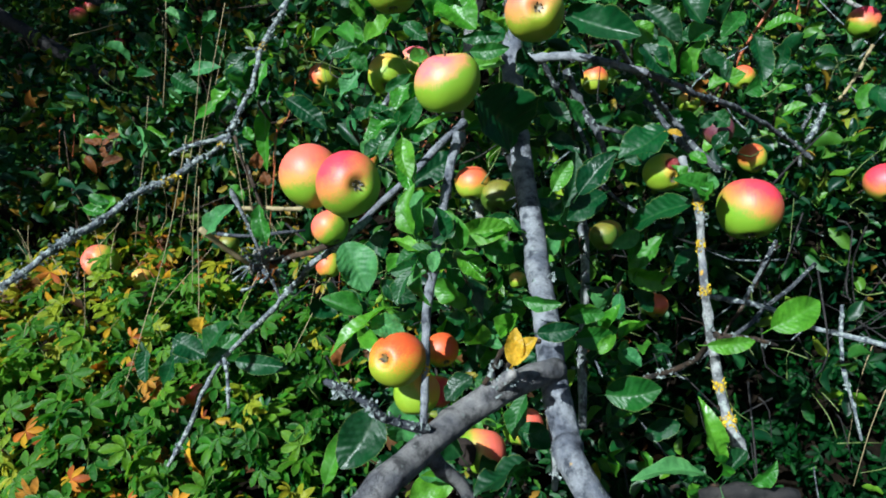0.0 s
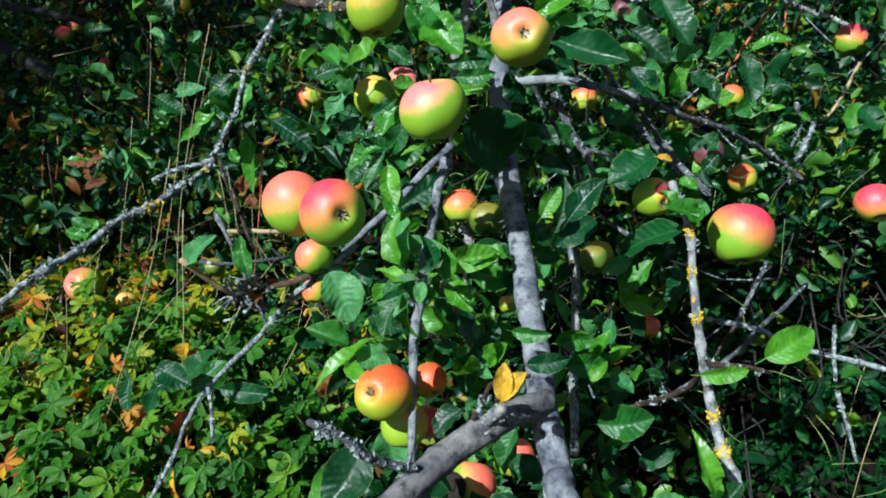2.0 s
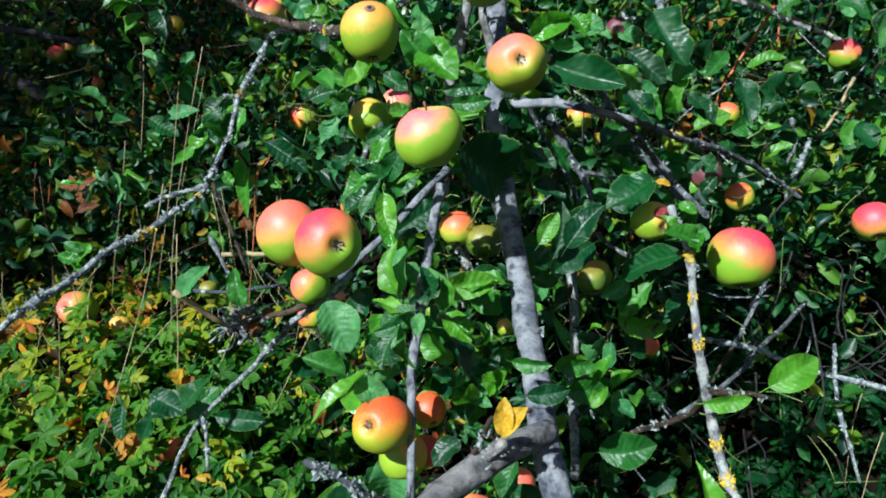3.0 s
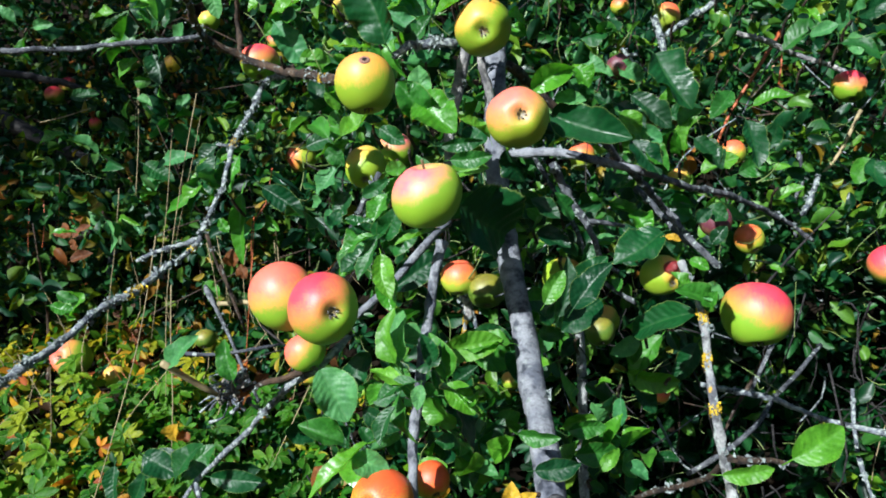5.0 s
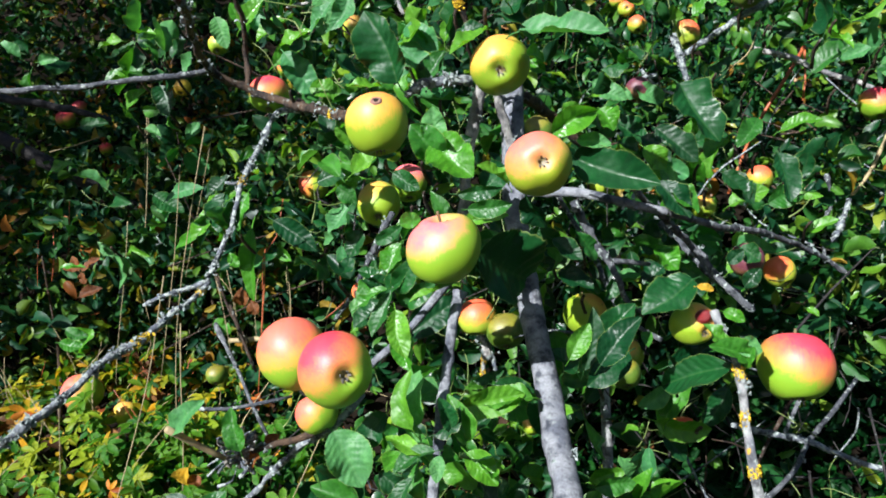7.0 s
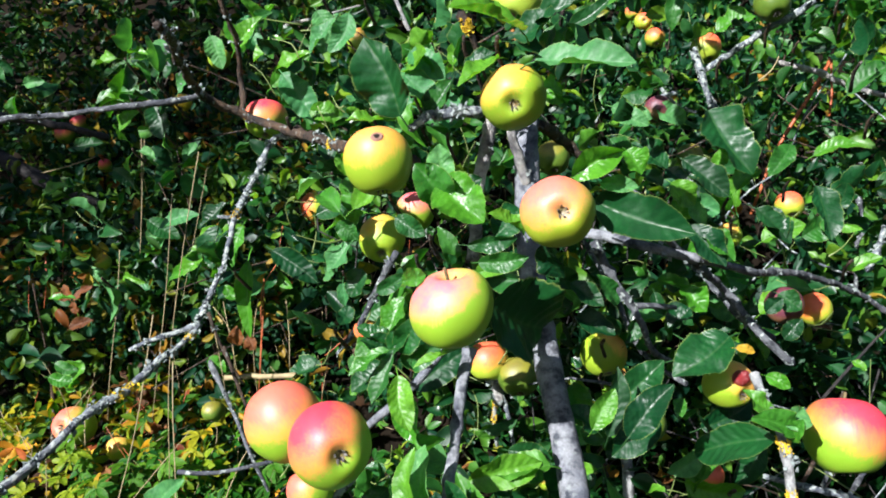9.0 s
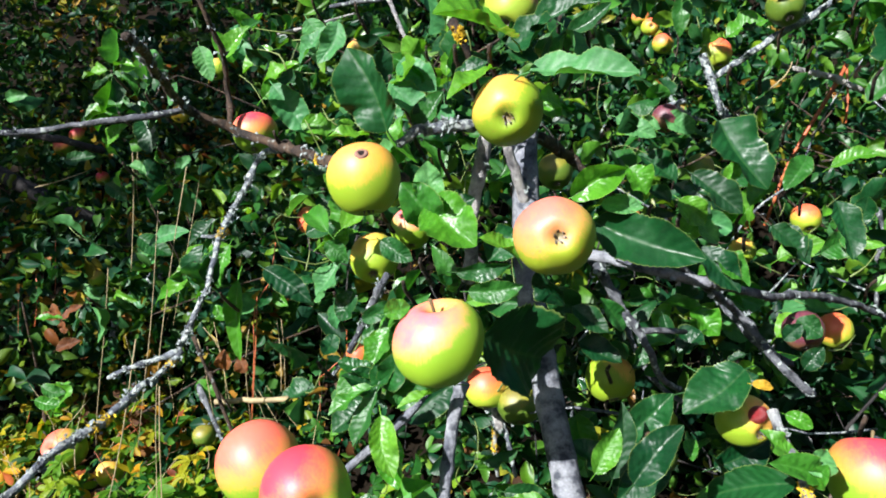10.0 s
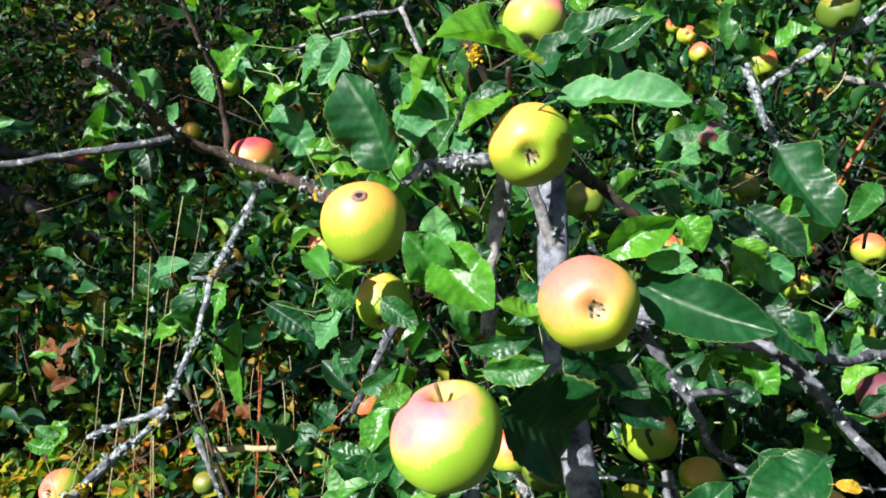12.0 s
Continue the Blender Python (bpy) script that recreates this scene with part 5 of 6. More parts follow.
leaf((0.017, 0.950, 0.950), (0.094, 0.950, 0.965), 0.45, 30, 0.3, 0.1, M_LEAF)
leaf((-0.456, 1.350, 0.729), (-0.516, 1.330, 0.696), 0.75, 10, 0.2, 0.1, M_DARK)
leaf((-0.429, 1.300, 0.703), (-0.376, 1.300, 0.755), 0.61, 10, 0.3, 0.1, M_LEAF)
leaf((-0.392, 1.350, 0.692), (-0.311, 1.350, 0.692), 0.48, 30, 0.3, 0.1, M_DARK)
leaf((-0.642, 1.500, 0.656), (-0.673, 1.500, 0.596), 0.70, 10, 0.2, 0.1, M_DARK)
leaf((-0.555, 1.400, 0.589), (-0.641, 1.400, 0.531), 0.43, 20, 0.2, 0.1, M_DARK)
leaf((-0.491, 1.350, 0.593), (-0.523, 1.350, 0.637), 0.68, 0, 0.3, 0.1, M_RUST)
leaf((-0.472, 1.400, 0.768), (-0.484, 1.400, 0.730), 0.78, 0, 0.7, 0.4, M_GOLD)
leaf((-0.451, 1.400, 0.736), (-0.477, 1.400, 0.750), 0.75, 20, 0.5, 0.3, M_RUST)
leaf((-0.727, 1.900, 1.136), (-0.817, 1.900, 1.151), 0.53, 20, 0.3, 0.1, M_PALE)
leaf((-0.703, 1.900, 1.239), (-0.769, 1.900, 1.246), 0.66, 30, 0.3, 0.1, M_LEAF)
leaf((-0.643, 1.800, 1.254), (-0.700, 1.800, 1.213), 0.67, 20, 0.3, 0.1, M_PALE)
leaf((-0.747, 1.600, 1.133), (-0.804, 1.600, 1.139), 0.31, 40, 0.3, 0.1, M_LIME)
leaf((-0.786, 1.700, 0.989), (-0.847, 1.700, 0.973), 0.55, 20, 0.3, 0.1, M_LIME)
leaf((-0.134, 1.050, 0.761), (-0.159, 1.050, 0.786), 0.94, 0, 0.5, 0.3, M_RUST)
leaf((-0.211, 0.930, 0.914), (-0.223, 0.920, 0.900), 0.83, 0, 0.6, 0.4, M_RUST)
leaf((-0.200, 0.930, 0.920), (-0.189, 0.930, 0.936), 0.74, 0, 0.6, 0.4, M_RUST)
leaf((-0.871, 2.000, 1.183), (-0.934, 2.000, 1.173), 0.83, 0, 0.2, 0.1, M_PALE)
leaf((-0.364, 1.500, 1.029), (-0.377, 1.500, 1.057), 0.78, 0, 0.4, 0.2, M_RUST)
leaf((-0.761, 1.600, 1.074), (-0.718, 1.600, 1.092), 0.52, 10, 0.4, 0.2, M_RUST)
leaf((-0.793, 1.600, 1.007), (-0.748, 1.600, 0.991), 0.51, 0, 0.2, 0.1, M_LEAF)
leaf((-0.807, 1.600, 0.980), (-0.746, 1.600, 0.969), 0.42, 0, 0.3, 0.1, M_LEAF)
leaf((-0.887, 1.900, 1.191), (-0.829, 1.900, 1.157), 0.64, 0, 0.2, 0.1, M_PALE)
leaf((-0.572, 1.600, 1.266), (-0.491, 1.580, 1.289), 0.41, 0, 0.2, 0.1, M_PALE)
leaf((-0.469, 1.500, 1.161), (-0.425, 1.480, 1.237), 0.42, 0, 0.2, 0.1, M_DARK)
leaf((-0.516, 1.500, 1.163), (-0.454, 1.480, 1.216), 0.28, 0, 0.2, 0.1, M_LIME)
leaf((-0.818, 1.700, 1.127), (-0.852, 1.700, 1.139), 0.54, 0, 0.2, 0.1, M_RUST)
leaf((-0.813, 1.700, 1.126), (-0.829, 1.700, 1.160), 0.53, 0, 0.2, 0.1, M_RUST)
leaf((-0.807, 1.700, 1.126), (-0.768, 1.700, 1.155), 0.41, 0, 0.2, 0.1, M_RUST)
leaf((-0.807, 1.700, 1.122), (-0.802, 1.700, 1.096), 0.68, 0, 0.2, 0.1, M_RUST)
leaf((-0.431, 1.450, 1.025), (-0.403, 1.450, 0.998), 0.76, 0, 0.2, 0.1, M_LEAF)
leaf((-0.397, 1.500, 1.121), (-0.415, 1.500, 1.149), 0.66, 0, 0.2, 0.1, M_LIME)
leaf((0.382, 1.030, 1.072), (0.398, 1.020, 1.095), 0.69, 0, 0.3, 0.1, M_LEAF)
leaf((0.367, 1.040, 1.102), (0.383, 1.030, 1.118), 0.75, 20, 0.3, 0.1, M_DARK)
leaf((0.305, 1.150, 0.855), (0.338, 1.150, 0.821), 0.61, 0, 0.3, 0.1, M_DARK)
leaf((-0.589, 1.700, 1.622), (-0.670, 1.700, 1.617), 0.50, 10, 0.3, 0.1, M_LIME)
leaf((-0.575, 1.600, 1.503), (-0.555, 1.580, 1.438), 0.66, 0, 0.2, 0.1, M_LEAF)
leaf((-0.742, 1.800, 1.663), (-0.803, 1.800, 1.653), 0.62, 10, 0.3, 0.1, M_LEAF)
leaf((-0.422, 1.500, 1.605), (-0.404, 1.500, 1.544), 0.58, 0, 0.3, 0.1, M_PALE)
leaf((-0.358, 1.500, 1.637), (-0.328, 1.480, 1.565), 0.56, 0, 0.3, 0.1, M_PALE)
leaf((-0.277, 1.450, 1.576), (-0.338, 1.450, 1.549), 0.54, 20, 0.4, 0.2, M_LIME)
leaf((-0.206, 1.400, 1.605), (-0.180, 1.400, 1.548), 0.64, 0, 0.3, 0.1, M_PALE)
leaf((-0.235, 1.450, 1.448), (-0.173, 1.440, 1.429), 0.60, 20, 0.3, 0.1, M_LEAF)
leaf((-0.406, 1.500, 1.298), (-0.460, 1.500, 1.259), 0.53, 10, 0.3, 0.1, M_LEAF)
leaf((-0.201, 1.300, 1.256), (-0.129, 1.290, 1.271), 0.51, 20, 0.3, 0.1, M_LEAF)
leaf((-0.639, 1.700, 1.287), (-0.573, 1.700, 1.249), 0.56, 0, 0.3, 0.1, M_LEAF)
leaf((-0.901, 1.900, 1.486), (-0.832, 1.900, 1.496), 0.54, 10, 0.3, 0.1, M_LEAF)
leaf((-0.919, 1.900, 1.392), (-0.989, 1.900, 1.375), 0.49, 10, 0.3, 0.1, M_LIME)
leaf((-0.807, 1.900, 1.427), (-0.760, 1.900, 1.384), 0.55, 10, 0.3, 0.1, M_LEAF)
leaf((-0.135, 1.200, 1.208), (-0.172, 1.200, 1.170), 0.65, 10, 0.3, 0.1, M_PALE)
leaf((0.406, 1.600, 1.452), (0.464, 1.600, 1.422), 0.67, 10, 0.3, 0.1, M_PALE)
leaf((0.448, 1.400, 1.306), (0.513, 1.400, 1.322), 0.61, 20, 0.3, 0.1, M_LEAF)
leaf((0.393, 1.500, 1.321), (0.335, 1.500, 1.374), 0.64, 10, 0.3, 0.1, M_DARK)
leaf((0.533, 1.300, 1.188), (0.593, 1.300, 1.206), 0.63, 20, 0.3, 0.1, M_LEAF)
leaf((0.830, 1.700, 1.568), (0.910, 1.700, 1.599), 0.63, 20, 0.3, 0.1, M_LIME)
leaf((0.446, 1.200, 1.089), (0.464, 1.190, 1.106), 0.86, 10, 0.3, 0.1, M_LEAF)
leaf((0.386, 1.050, 1.122), (0.408, 1.040, 1.104), 0.86, 10, 0.3, 0.1, M_LEAF)
leaf((-0.041, 1.000, 1.342), (-0.080, 0.985, 1.427), 0.60, -25, 0.35, 0.10, M_DARK, 0.45)
leaf((0.002, 0.965, 1.262), (0.044, 0.935, 1.221), 0.82, 0, 0.35, 0.15, M_LIME, 0.35)
leaf((0.008, 0.965, 1.239), (-0.024, 0.950, 1.281), 0.72, -20, 0.55, 0.15, M_LEAF, 0.40)
leaf((0.005, 0.970, 1.260), (0.002, 0.955, 1.301), 0.70, 10, 0.30, 0.12, M_PALE, 0.30)
leaf((0.008, 0.975, 1.253), (0.045, 0.965, 1.265), 0.66, 25, 0.30, 0.10, M_LEAF, 0.40)
# dark green carries the apple's shadow on this broad leaf
leaf((0.047, 0.955, 1.129), (0.129, 1.060, 1.087), 0.66, 40, 0.12, 0.08, M_DARK, 0.30)
leaf((0.158, 0.930, 1.232), (0.234, 0.870, 1.198), 0.46, 22, 0.50, 0.12, M_DARK, 0.40)
leaf((0.265, 0.980, 1.204), (0.297, 0.960, 1.161), 0.60, 0, 0.30, 0.10, M_DARK, 0.30)
leaf((0.131, 0.900, 1.254), (0.180, 0.885, 1.274), 0.52, 40, 0.75, 0.15, M_LIME, 0.50)
leaf((0.180, 0.885, 1.276), (0.193, 0.875, 1.254), 0.90, 0, 0.40, 0.25, M_LIME, 0.40)
leaf((0.159, 0.910, 1.248), (0.194, 0.900, 1.243), 0.48, 20, 0.30, 0.10, M_PALE, 0.30)
# strong sheen of this leaf is put into its pale colour
leaf((0.103, 0.930, 1.377), (0.191, 0.880, 1.365), 0.36, -14, 0.5, 0.10, M_PALE, 0.4)
leaf((0.085, 0.860, 1.387), (0.026, 0.805, 1.404), 0.66, 16, 0.2, 0.15, M_LIME, 0.2)
leaf((0.105, 0.930, 1.417), (0.164, 0.900, 1.433), 0.46, -5, 0.50, 0.10, M_DARK, 0.35)
leaf((0.145, 0.970, 1.422), (0.185, 0.950, 1.445), 0.36, 15, 0.40, 0.10, M_LEAF, 0.30)
leaf((0.357, 1.170, 1.362), (0.401, 1.130, 1.277), 0.62, -10, 0.45, 0.15, M_DARK, 0.45)
leaf((-0.031, 1.080, 1.437), (0.009, 1.060, 1.398), 0.62, 0, 0.30, 0.10, M_PALE, 0.30)
leaf((-0.014, 1.050, 1.351), (0.015, 1.040, 1.390), 0.55, 5, 0.50, 0.10, M_LEAF, 0.30)
leaf((0.069, 0.970, 1.393), (0.023, 0.940, 1.364), 0.40, 25, 0.40, 0.12, M_LIME, 0.30)
# bluish sheen painted as pale leaf colour
leaf((-0.130, 1.250, 1.546), (-0.161, 1.240, 1.489), 0.52, -20, 0.30, 0.10, M_PALE, 0.30)
leaf((-0.043, 0.940, 1.142), (-0.059, 0.920, 1.101), 0.56, 0, 0.40, 0.10, M_LEAF, 0.30)
leaf((-0.079, 1.000, 1.093), (-0.107, 0.990, 1.055), 0.62, 0, 0.30, 0.10, M_PALE, 0.30)
leaf((0.084, 0.970, 1.231), (0.055, 0.960, 1.203), 0.85, 0, 0.30, 0.10, M_DARK, 0.40)
leaf((0.034, 0.940, 1.164), (0.080, 0.920, 1.171), 0.42, 20, 0.50, 0.10, M_LEAF, 0.30)
leaf((-0.047, 1.100, 1.020), (0.027, 1.100, 1.069), 0.50, 20, 0.30, 0.10, M_DARK, 0.30)
leaf((0.122, 1.020, 1.364), (0.141, 1.010, 1.350), 0.75, 20, 0.30, 0.10, M_LIME, 0.30)
leaf((0.314, 1.150, 1.296), (0.366, 1.130, 1.245), 0.50, 10, 0.30, 0.10, M_LEAF, 0.40)
leaf((0.304, 1.200, 1.218), (0.346, 1.200, 1.254), 0.60, 20, 0.40, 0.10, M_LIME, 0.40)
leaf((0.413, 1.150, 1.225), (0.429, 1.120, 1.188), 0.70, 0, 0.30, 0.10, M_LEAF, 0.40)
leaf((0.258, 1.300, 1.399), (0.307, 1.280, 1.367), 0.55, 15, 0.30, 0.10, M_PALE, 0.30)
leaf((0.312, 0.900, 0.995), (0.248, 0.960, 0.967), 0.44, 4, 0.55, 0.10, M_DARK, 0.25)
leaf((-0.119, 0.890, 0.945), (-0.088, 0.880, 0.887), 0.74, -10, 0.18, 0.08, M_PALE, 0.30)
leaf((0.255, 1.020, 1.055), (0.323, 1.000, 1.073), 0.45, 15, 0.30, 0.10, M_DARK, 0.40)
leaf((0.189, 1.000, 1.016), (0.230, 0.980, 1.061), 0.60, 10, 0.40, 0.10, M_DARK, 0.40)
leaf((-0.080, 0.850, 0.856), (-0.040, 0.840, 0.845), 0.70, 0, 0.40, 0.20, M_PALE, 0.30)
leaf((-0.072, 0.900, 0.897), (-0.029, 0.890, 0.874), 0.50, 20, 0.40, 0.10, M_LEAF, 0.30)
leaf((-0.060, 0.880, 0.910), (-0.015, 0.870, 0.928), 0.42, 25, 0.50, 0.10, M_LEAF, 0.30)
leaf((0.198, 1.150, 0.910), (0.225, 1.150, 0.937), 0.60, 15, 0.30, 0.10, M_LEAF, 0.30)
leaf((0.179, 1.050, 0.828), (0.226, 1.040, 0.842), 0.45, 35, 0.30, 0.10, M_LEAF, 0.30)
leaf((0.204, 1.050, 0.795), (0.255, 1.040, 0.813), 0.70, 10, 0.30, 0.10, M_LEAF, 0.30)
leaf((0.299, 0.750, 0.725), (0.285, 0.720, 0.787), 0.3, 20, 0.60, 0.50, M_LIME, 0.4)
leaf((0.277, 0.730, 0.717), (0.203, 0.700, 0.738), 0.24, 35, 0.50, 0.30, M_PALE, 0.3)
leaf((0.328, 0.740, 0.705), (0.344, 0.720, 0.730), 0.45, 20, 0.50, 0.30, M_LEAF, 0.40)
leaf((-0.182, 1.100, 0.555), (-0.138, 1.100, 0.653), 0.30, 0, 0.30, 0.10, M_LEAF, 0.30)
leaf((-0.063, 1.150, 0.609), (-0.068, 1.100, 0.684), 0.70, 0, 0.50, 0.20, M_PALE, 0.30)
leaf((0.053, 1.100, 0.940), (0.139, 1.100, 0.927), 0.45, 20, 0.30, 0.10, M_LEAF, 0.30)
leaf((0.113, 1.050, 0.935), (0.124, 1.000, 0.896), 0.50, 0, 0.50, 0.10, M_LEAF, 0.30)
leaf((-0.473, 1.250, 0.755), (-0.408, 1.220, 0.732), 0.60, 0, 0.20, 0.10, M_DARK, 0.30)
leaf((-0.366, 1.100, 0.759), (-0.324, 1.080, 0.815), 0.45, -10, 0.30, 0.10, M_LEAF, 0.30)
leaf((-0.365, 1.250, 0.715), (-0.269, 1.220, 0.712), 0.35, 20, 0.20, 0.10, M_DARK, 0.30)
leaf((-0.544, 1.300, 0.724), (-0.542, 1.280, 0.667), 0.50, 0, 0.30, 0.10, M_DARK, 0.30)
leaf((-0.515, 1.300, 0.661), (-0.490, 1.280, 0.718), 0.50, 0, 0.30, 0.10, M_DARK, 0.30)
leaf((0.523, 1.300, 1.328), (0.481, 1.280, 1.283), 0.50, 0, 0.40, 0.10, M_LEAF, 0.40)
leaf((0.605, 1.400, 1.321), (0.670, 1.380, 1.339), 0.40, -10, 0.30, 0.10, M_LIME, 0.30)
leaf((0.440, 1.220, 1.184), (0.492, 1.200, 1.207), 0.62, -5, 0.50, 0.10, M_LEAF, 0.30)
leaf((0.556, 1.220, 1.139), (0.592, 1.200, 1.158), 0.50, -15, 0.30, 0.10, M_LIME, 0.30)
leaf((0.649, 1.370, 1.414), (0.715, 1.350, 1.461), 0.50, -10, 0.30, 0.10, M_LEAF, 0.30)
leaf((0.500, 1.520, 1.569), (0.563, 1.500, 1.592), 0.60, -10, 0.30, 0.10, M_LIME, 0.30)
leaf((0.378, 1.220, 1.294), (0.394, 1.200, 1.321), 0.60, 0, 0.30, 0.10, M_LIME, 0.30)
leaf((0.325, 1.220, 1.125), (0.353, 1.200, 1.092), 0.75, -10, 0.30, 0.10, M_LIME, 0.30)
leaf((0.214, 1.120, 1.112), (0.189, 1.100, 1.151), 0.45, 0, 0.40, 0.10, M_LEAF, 0.30)
leaf((0.185, 1.020, 1.257), (0.217, 1.000, 1.256), 0.42, -25, 0.30, 0.10, M_PALE, 0.30)
leaf((0.293, 1.150, 1.284), (0.329, 1.130, 1.247), 0.50, -10, 0.40, 0.10, M_LEAF, 0.40)
leaf((0.154, 1.100, 1.144), (0.190, 1.080, 1.116), 0.55, -10, 0.30, 0.10, M_LEAF, 0.30)
leaf((0.166, 1.150, 1.097), (0.213, 1.130, 1.075), 0.60, -10, 0.30, 0.10, M_DARK, 0.30)
leaf((-0.374, 1.360, 1.249), (-0.433, 1.340, 1.175), 0.42, 10, 0.30, 0.10, M_LIME, 0.30)
leaf((-0.358, 1.340, 1.252), (-0.383, 1.330, 1.188), 0.55, 10, 0.30, 0.10, M_DARK, 0.30)
leaf((-0.640, 1.820, 1.288), (-0.691, 1.800, 1.244), 0.55, 15, 0.20, 0.10, M_PALE, 0.30)
leaf((-0.859, 1.920, 1.158), (-0.917, 1.900, 1.172), 0.75, 10, 0.20, 0.10, M_PALE, 0.20)
leaf((-0.646, 1.700, 1.620), (-0.718, 1.680, 1.595), 0.42, 20, 0.30, 0.10, M_LEAF, 0.30)
leaf((-0.720, 1.660, 1.530), (-0.625, 1.640, 1.555), 0.40, -15, 0.30, 0.10, M_LEAF, 0.30)
leaf((-0.349, 1.460, 1.561), (-0.375, 1.440, 1.610), 0.50, 10, 0.40, 0.10, M_LIME, 0.30)
leaf((-0.212, 1.360, 1.523), (-0.175, 1.340, 1.570), 0.45, -10, 0.30, 0.10, M_PALE, 0.30)
leaf((-0.257, 1.320, 1.489), (-0.203, 1.300, 1.511), 0.50, -15, 0.30, 0.10, M_LIME, 0.30)
leaf((-0.601, 1.620, 1.472), (-0.552, 1.600, 1.504), 0.50, 0, 0.20, 0.10, M_PALE, 0.30)
leaf((-0.654, 1.620, 1.461), (-0.609, 1.600, 1.498), 0.60, 0, 0.30, 0.10, M_LEAF, 0.30)
leaf((-0.330, 1.520, 1.208), (-0.245, 1.500, 1.146), 0.42, 10, 0.30, 0.10, M_DARK, 0.30)
leaf((-0.783, 1.620, 0.951), (-0.742, 1.600, 1.004), 0.90, 0, 0.20, 0.10, M_LIME, 0.30)
leaf((-0.348, 1.350, 1.056), (-0.348, 1.340, 1.085), 0.90, 0, 0.50, 0.30, M_RUST, 0.30)

# point near the camera's path; leaves are placed to fit the view from it
VIEW_POINT = np.array((0.03, 0.15, 1.12))
leaf((-0.035, 0.855, 1.162), (-0.013, 0.860, 1.168), 0.75, 20, 0.30, 0.10, M_LEAF, 0.30)
leaf((0.111, 0.930, 1.350), (0.135, 0.950, 1.348), 0.75, 10, 0.20, 0.10, M_LIME, 0.30)
leaf((0.288, 0.940, 1.089), (0.225, 0.925, 1.059), 0.66, 10, 0.20, 0.15, M_DARK, 0.30)
leaf((0.306, 0.900, 1.055), (0.325, 0.890, 1.045), 0.62, 10, 0.30, 0.10, M_LIME, 0.30)
leaf((0.279, 0.900, 1.083), (0.298, 0.900, 1.079), 0.50, 0, 0.30, 0.10, M_GOLD, 0.30)
leaf((0.224, 0.900, 1.037), (0.219, 0.880, 1.025), 0.55, 0, 0.30, 0.10, M_LEAF, 0.30)
leaf((0.467, 1.050, 1.040), (0.478, 1.040, 1.031), 0.60, 0, 0.30, 0.10, M_LIME, 0.30)
leaf((0.319, 0.872, 1.006), (0.278, 0.860, 1.025), 0.50, -10, 0.60, 0.10, M_LEAF, 0.30)
leaf((0.308, 0.870, 1.015), (0.332, 0.875, 1.029), 0.75, 20, 0.50, 0.20, M_PALE, 0.30)
leaf((0.316, 0.875, 0.999), (0.320, 0.860, 1.021), 0.60, -20, 0.40, 0.10, M_LEAF, 0.30)
leaf((-0.039, 1.060, 1.402), (-0.004, 1.050, 1.359), 0.62, 0, 0.30, 0.10, M_PALE, 0.30)
leaf((0.033, 0.990, 1.389), (0.065, 0.980, 1.404), 0.60, 0, 0.30, 0.10, M_DARK, 0.30)


SUNWARD = np.array((-0.48, -0.73, 0.47)) / math.sqrt(0.48 ** 2 + 0.73 ** 2 + 0.47 ** 2)
SUNLIT = [np.array(p) for p in ((0.070, 1.100, 1.371), (0.061, 1.110, 1.332), (0.052, 1.120, 1.292), (0.042, 1.130, 1.233), (0.113, 1.160, 1.371), (0.109, 1.130, 1.298), (0.107, 1.120, 1.255), (0.105, 1.100, 1.214))]


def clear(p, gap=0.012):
    """Keeps leaves off the line between each fruit and the camera's viewpoint, and off the bare sunlit limbs."""
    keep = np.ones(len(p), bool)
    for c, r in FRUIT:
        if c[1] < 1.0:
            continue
        d = VIEW_POINT - c
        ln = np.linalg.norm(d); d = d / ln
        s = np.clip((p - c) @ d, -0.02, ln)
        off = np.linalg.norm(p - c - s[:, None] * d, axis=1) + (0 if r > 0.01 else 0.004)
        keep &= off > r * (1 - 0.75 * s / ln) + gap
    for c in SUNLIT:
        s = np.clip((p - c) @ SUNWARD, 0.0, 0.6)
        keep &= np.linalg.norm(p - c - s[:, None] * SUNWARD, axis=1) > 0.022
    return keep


SPRAY_MESH = []
for j in range(16):
    q = blade(24, 5, 0.50 + 0.05 * (j % 5), 0.1 + 0.22 * (j % 4), 0.5 - 0.23 * (j % 5), 0.34, 0.014, 60 + j, 0.3, 0.16, 0.4, 0.45 * ((j * 5 % 7) / 3 - 1))
    SPRAY_MESH.append(mesh_of("leaf", q[0], q[1], True, q[2]))
    # the pale ones also stand in for leaves with a bluish sheen
    SPRAY_MESH[-1].materials.append((M_LEAF, M_PALE, M_LIME, M_LEAF, M_DARK, M_LEAF, M_PALE, M_LEAF)[j % 8])


def spray(centre, seed, count=5, size=0.045):
    """A spur that bears a rosette of leaves."""
    rnd = np.random.default_rng(seed)
    c = Vector(centre)
    for j in range(count):
        a = Vector(rnd.normal(size=3)) + Vector((0, -0.1, 0))
        a.y *= 0.6
        a.normalize()
        x, y, z = frame_of(a, Vector((-0.3, -0.75, 0.55)) + 0.7 * Vector(rnd.normal(size=3)))
        s = size * rnd.uniform(0.65, 1.3)
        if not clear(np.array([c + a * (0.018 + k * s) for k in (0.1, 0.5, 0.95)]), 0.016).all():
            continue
        ob = on_tree(part("leaf", SPRAY_MESH[rnd.integers(0, 16)], M_LEAF, tree))
        m = Matrix((x * s, y * s, z * s)).transposed().to_4x4()
        m.translation = c + a * 0.018
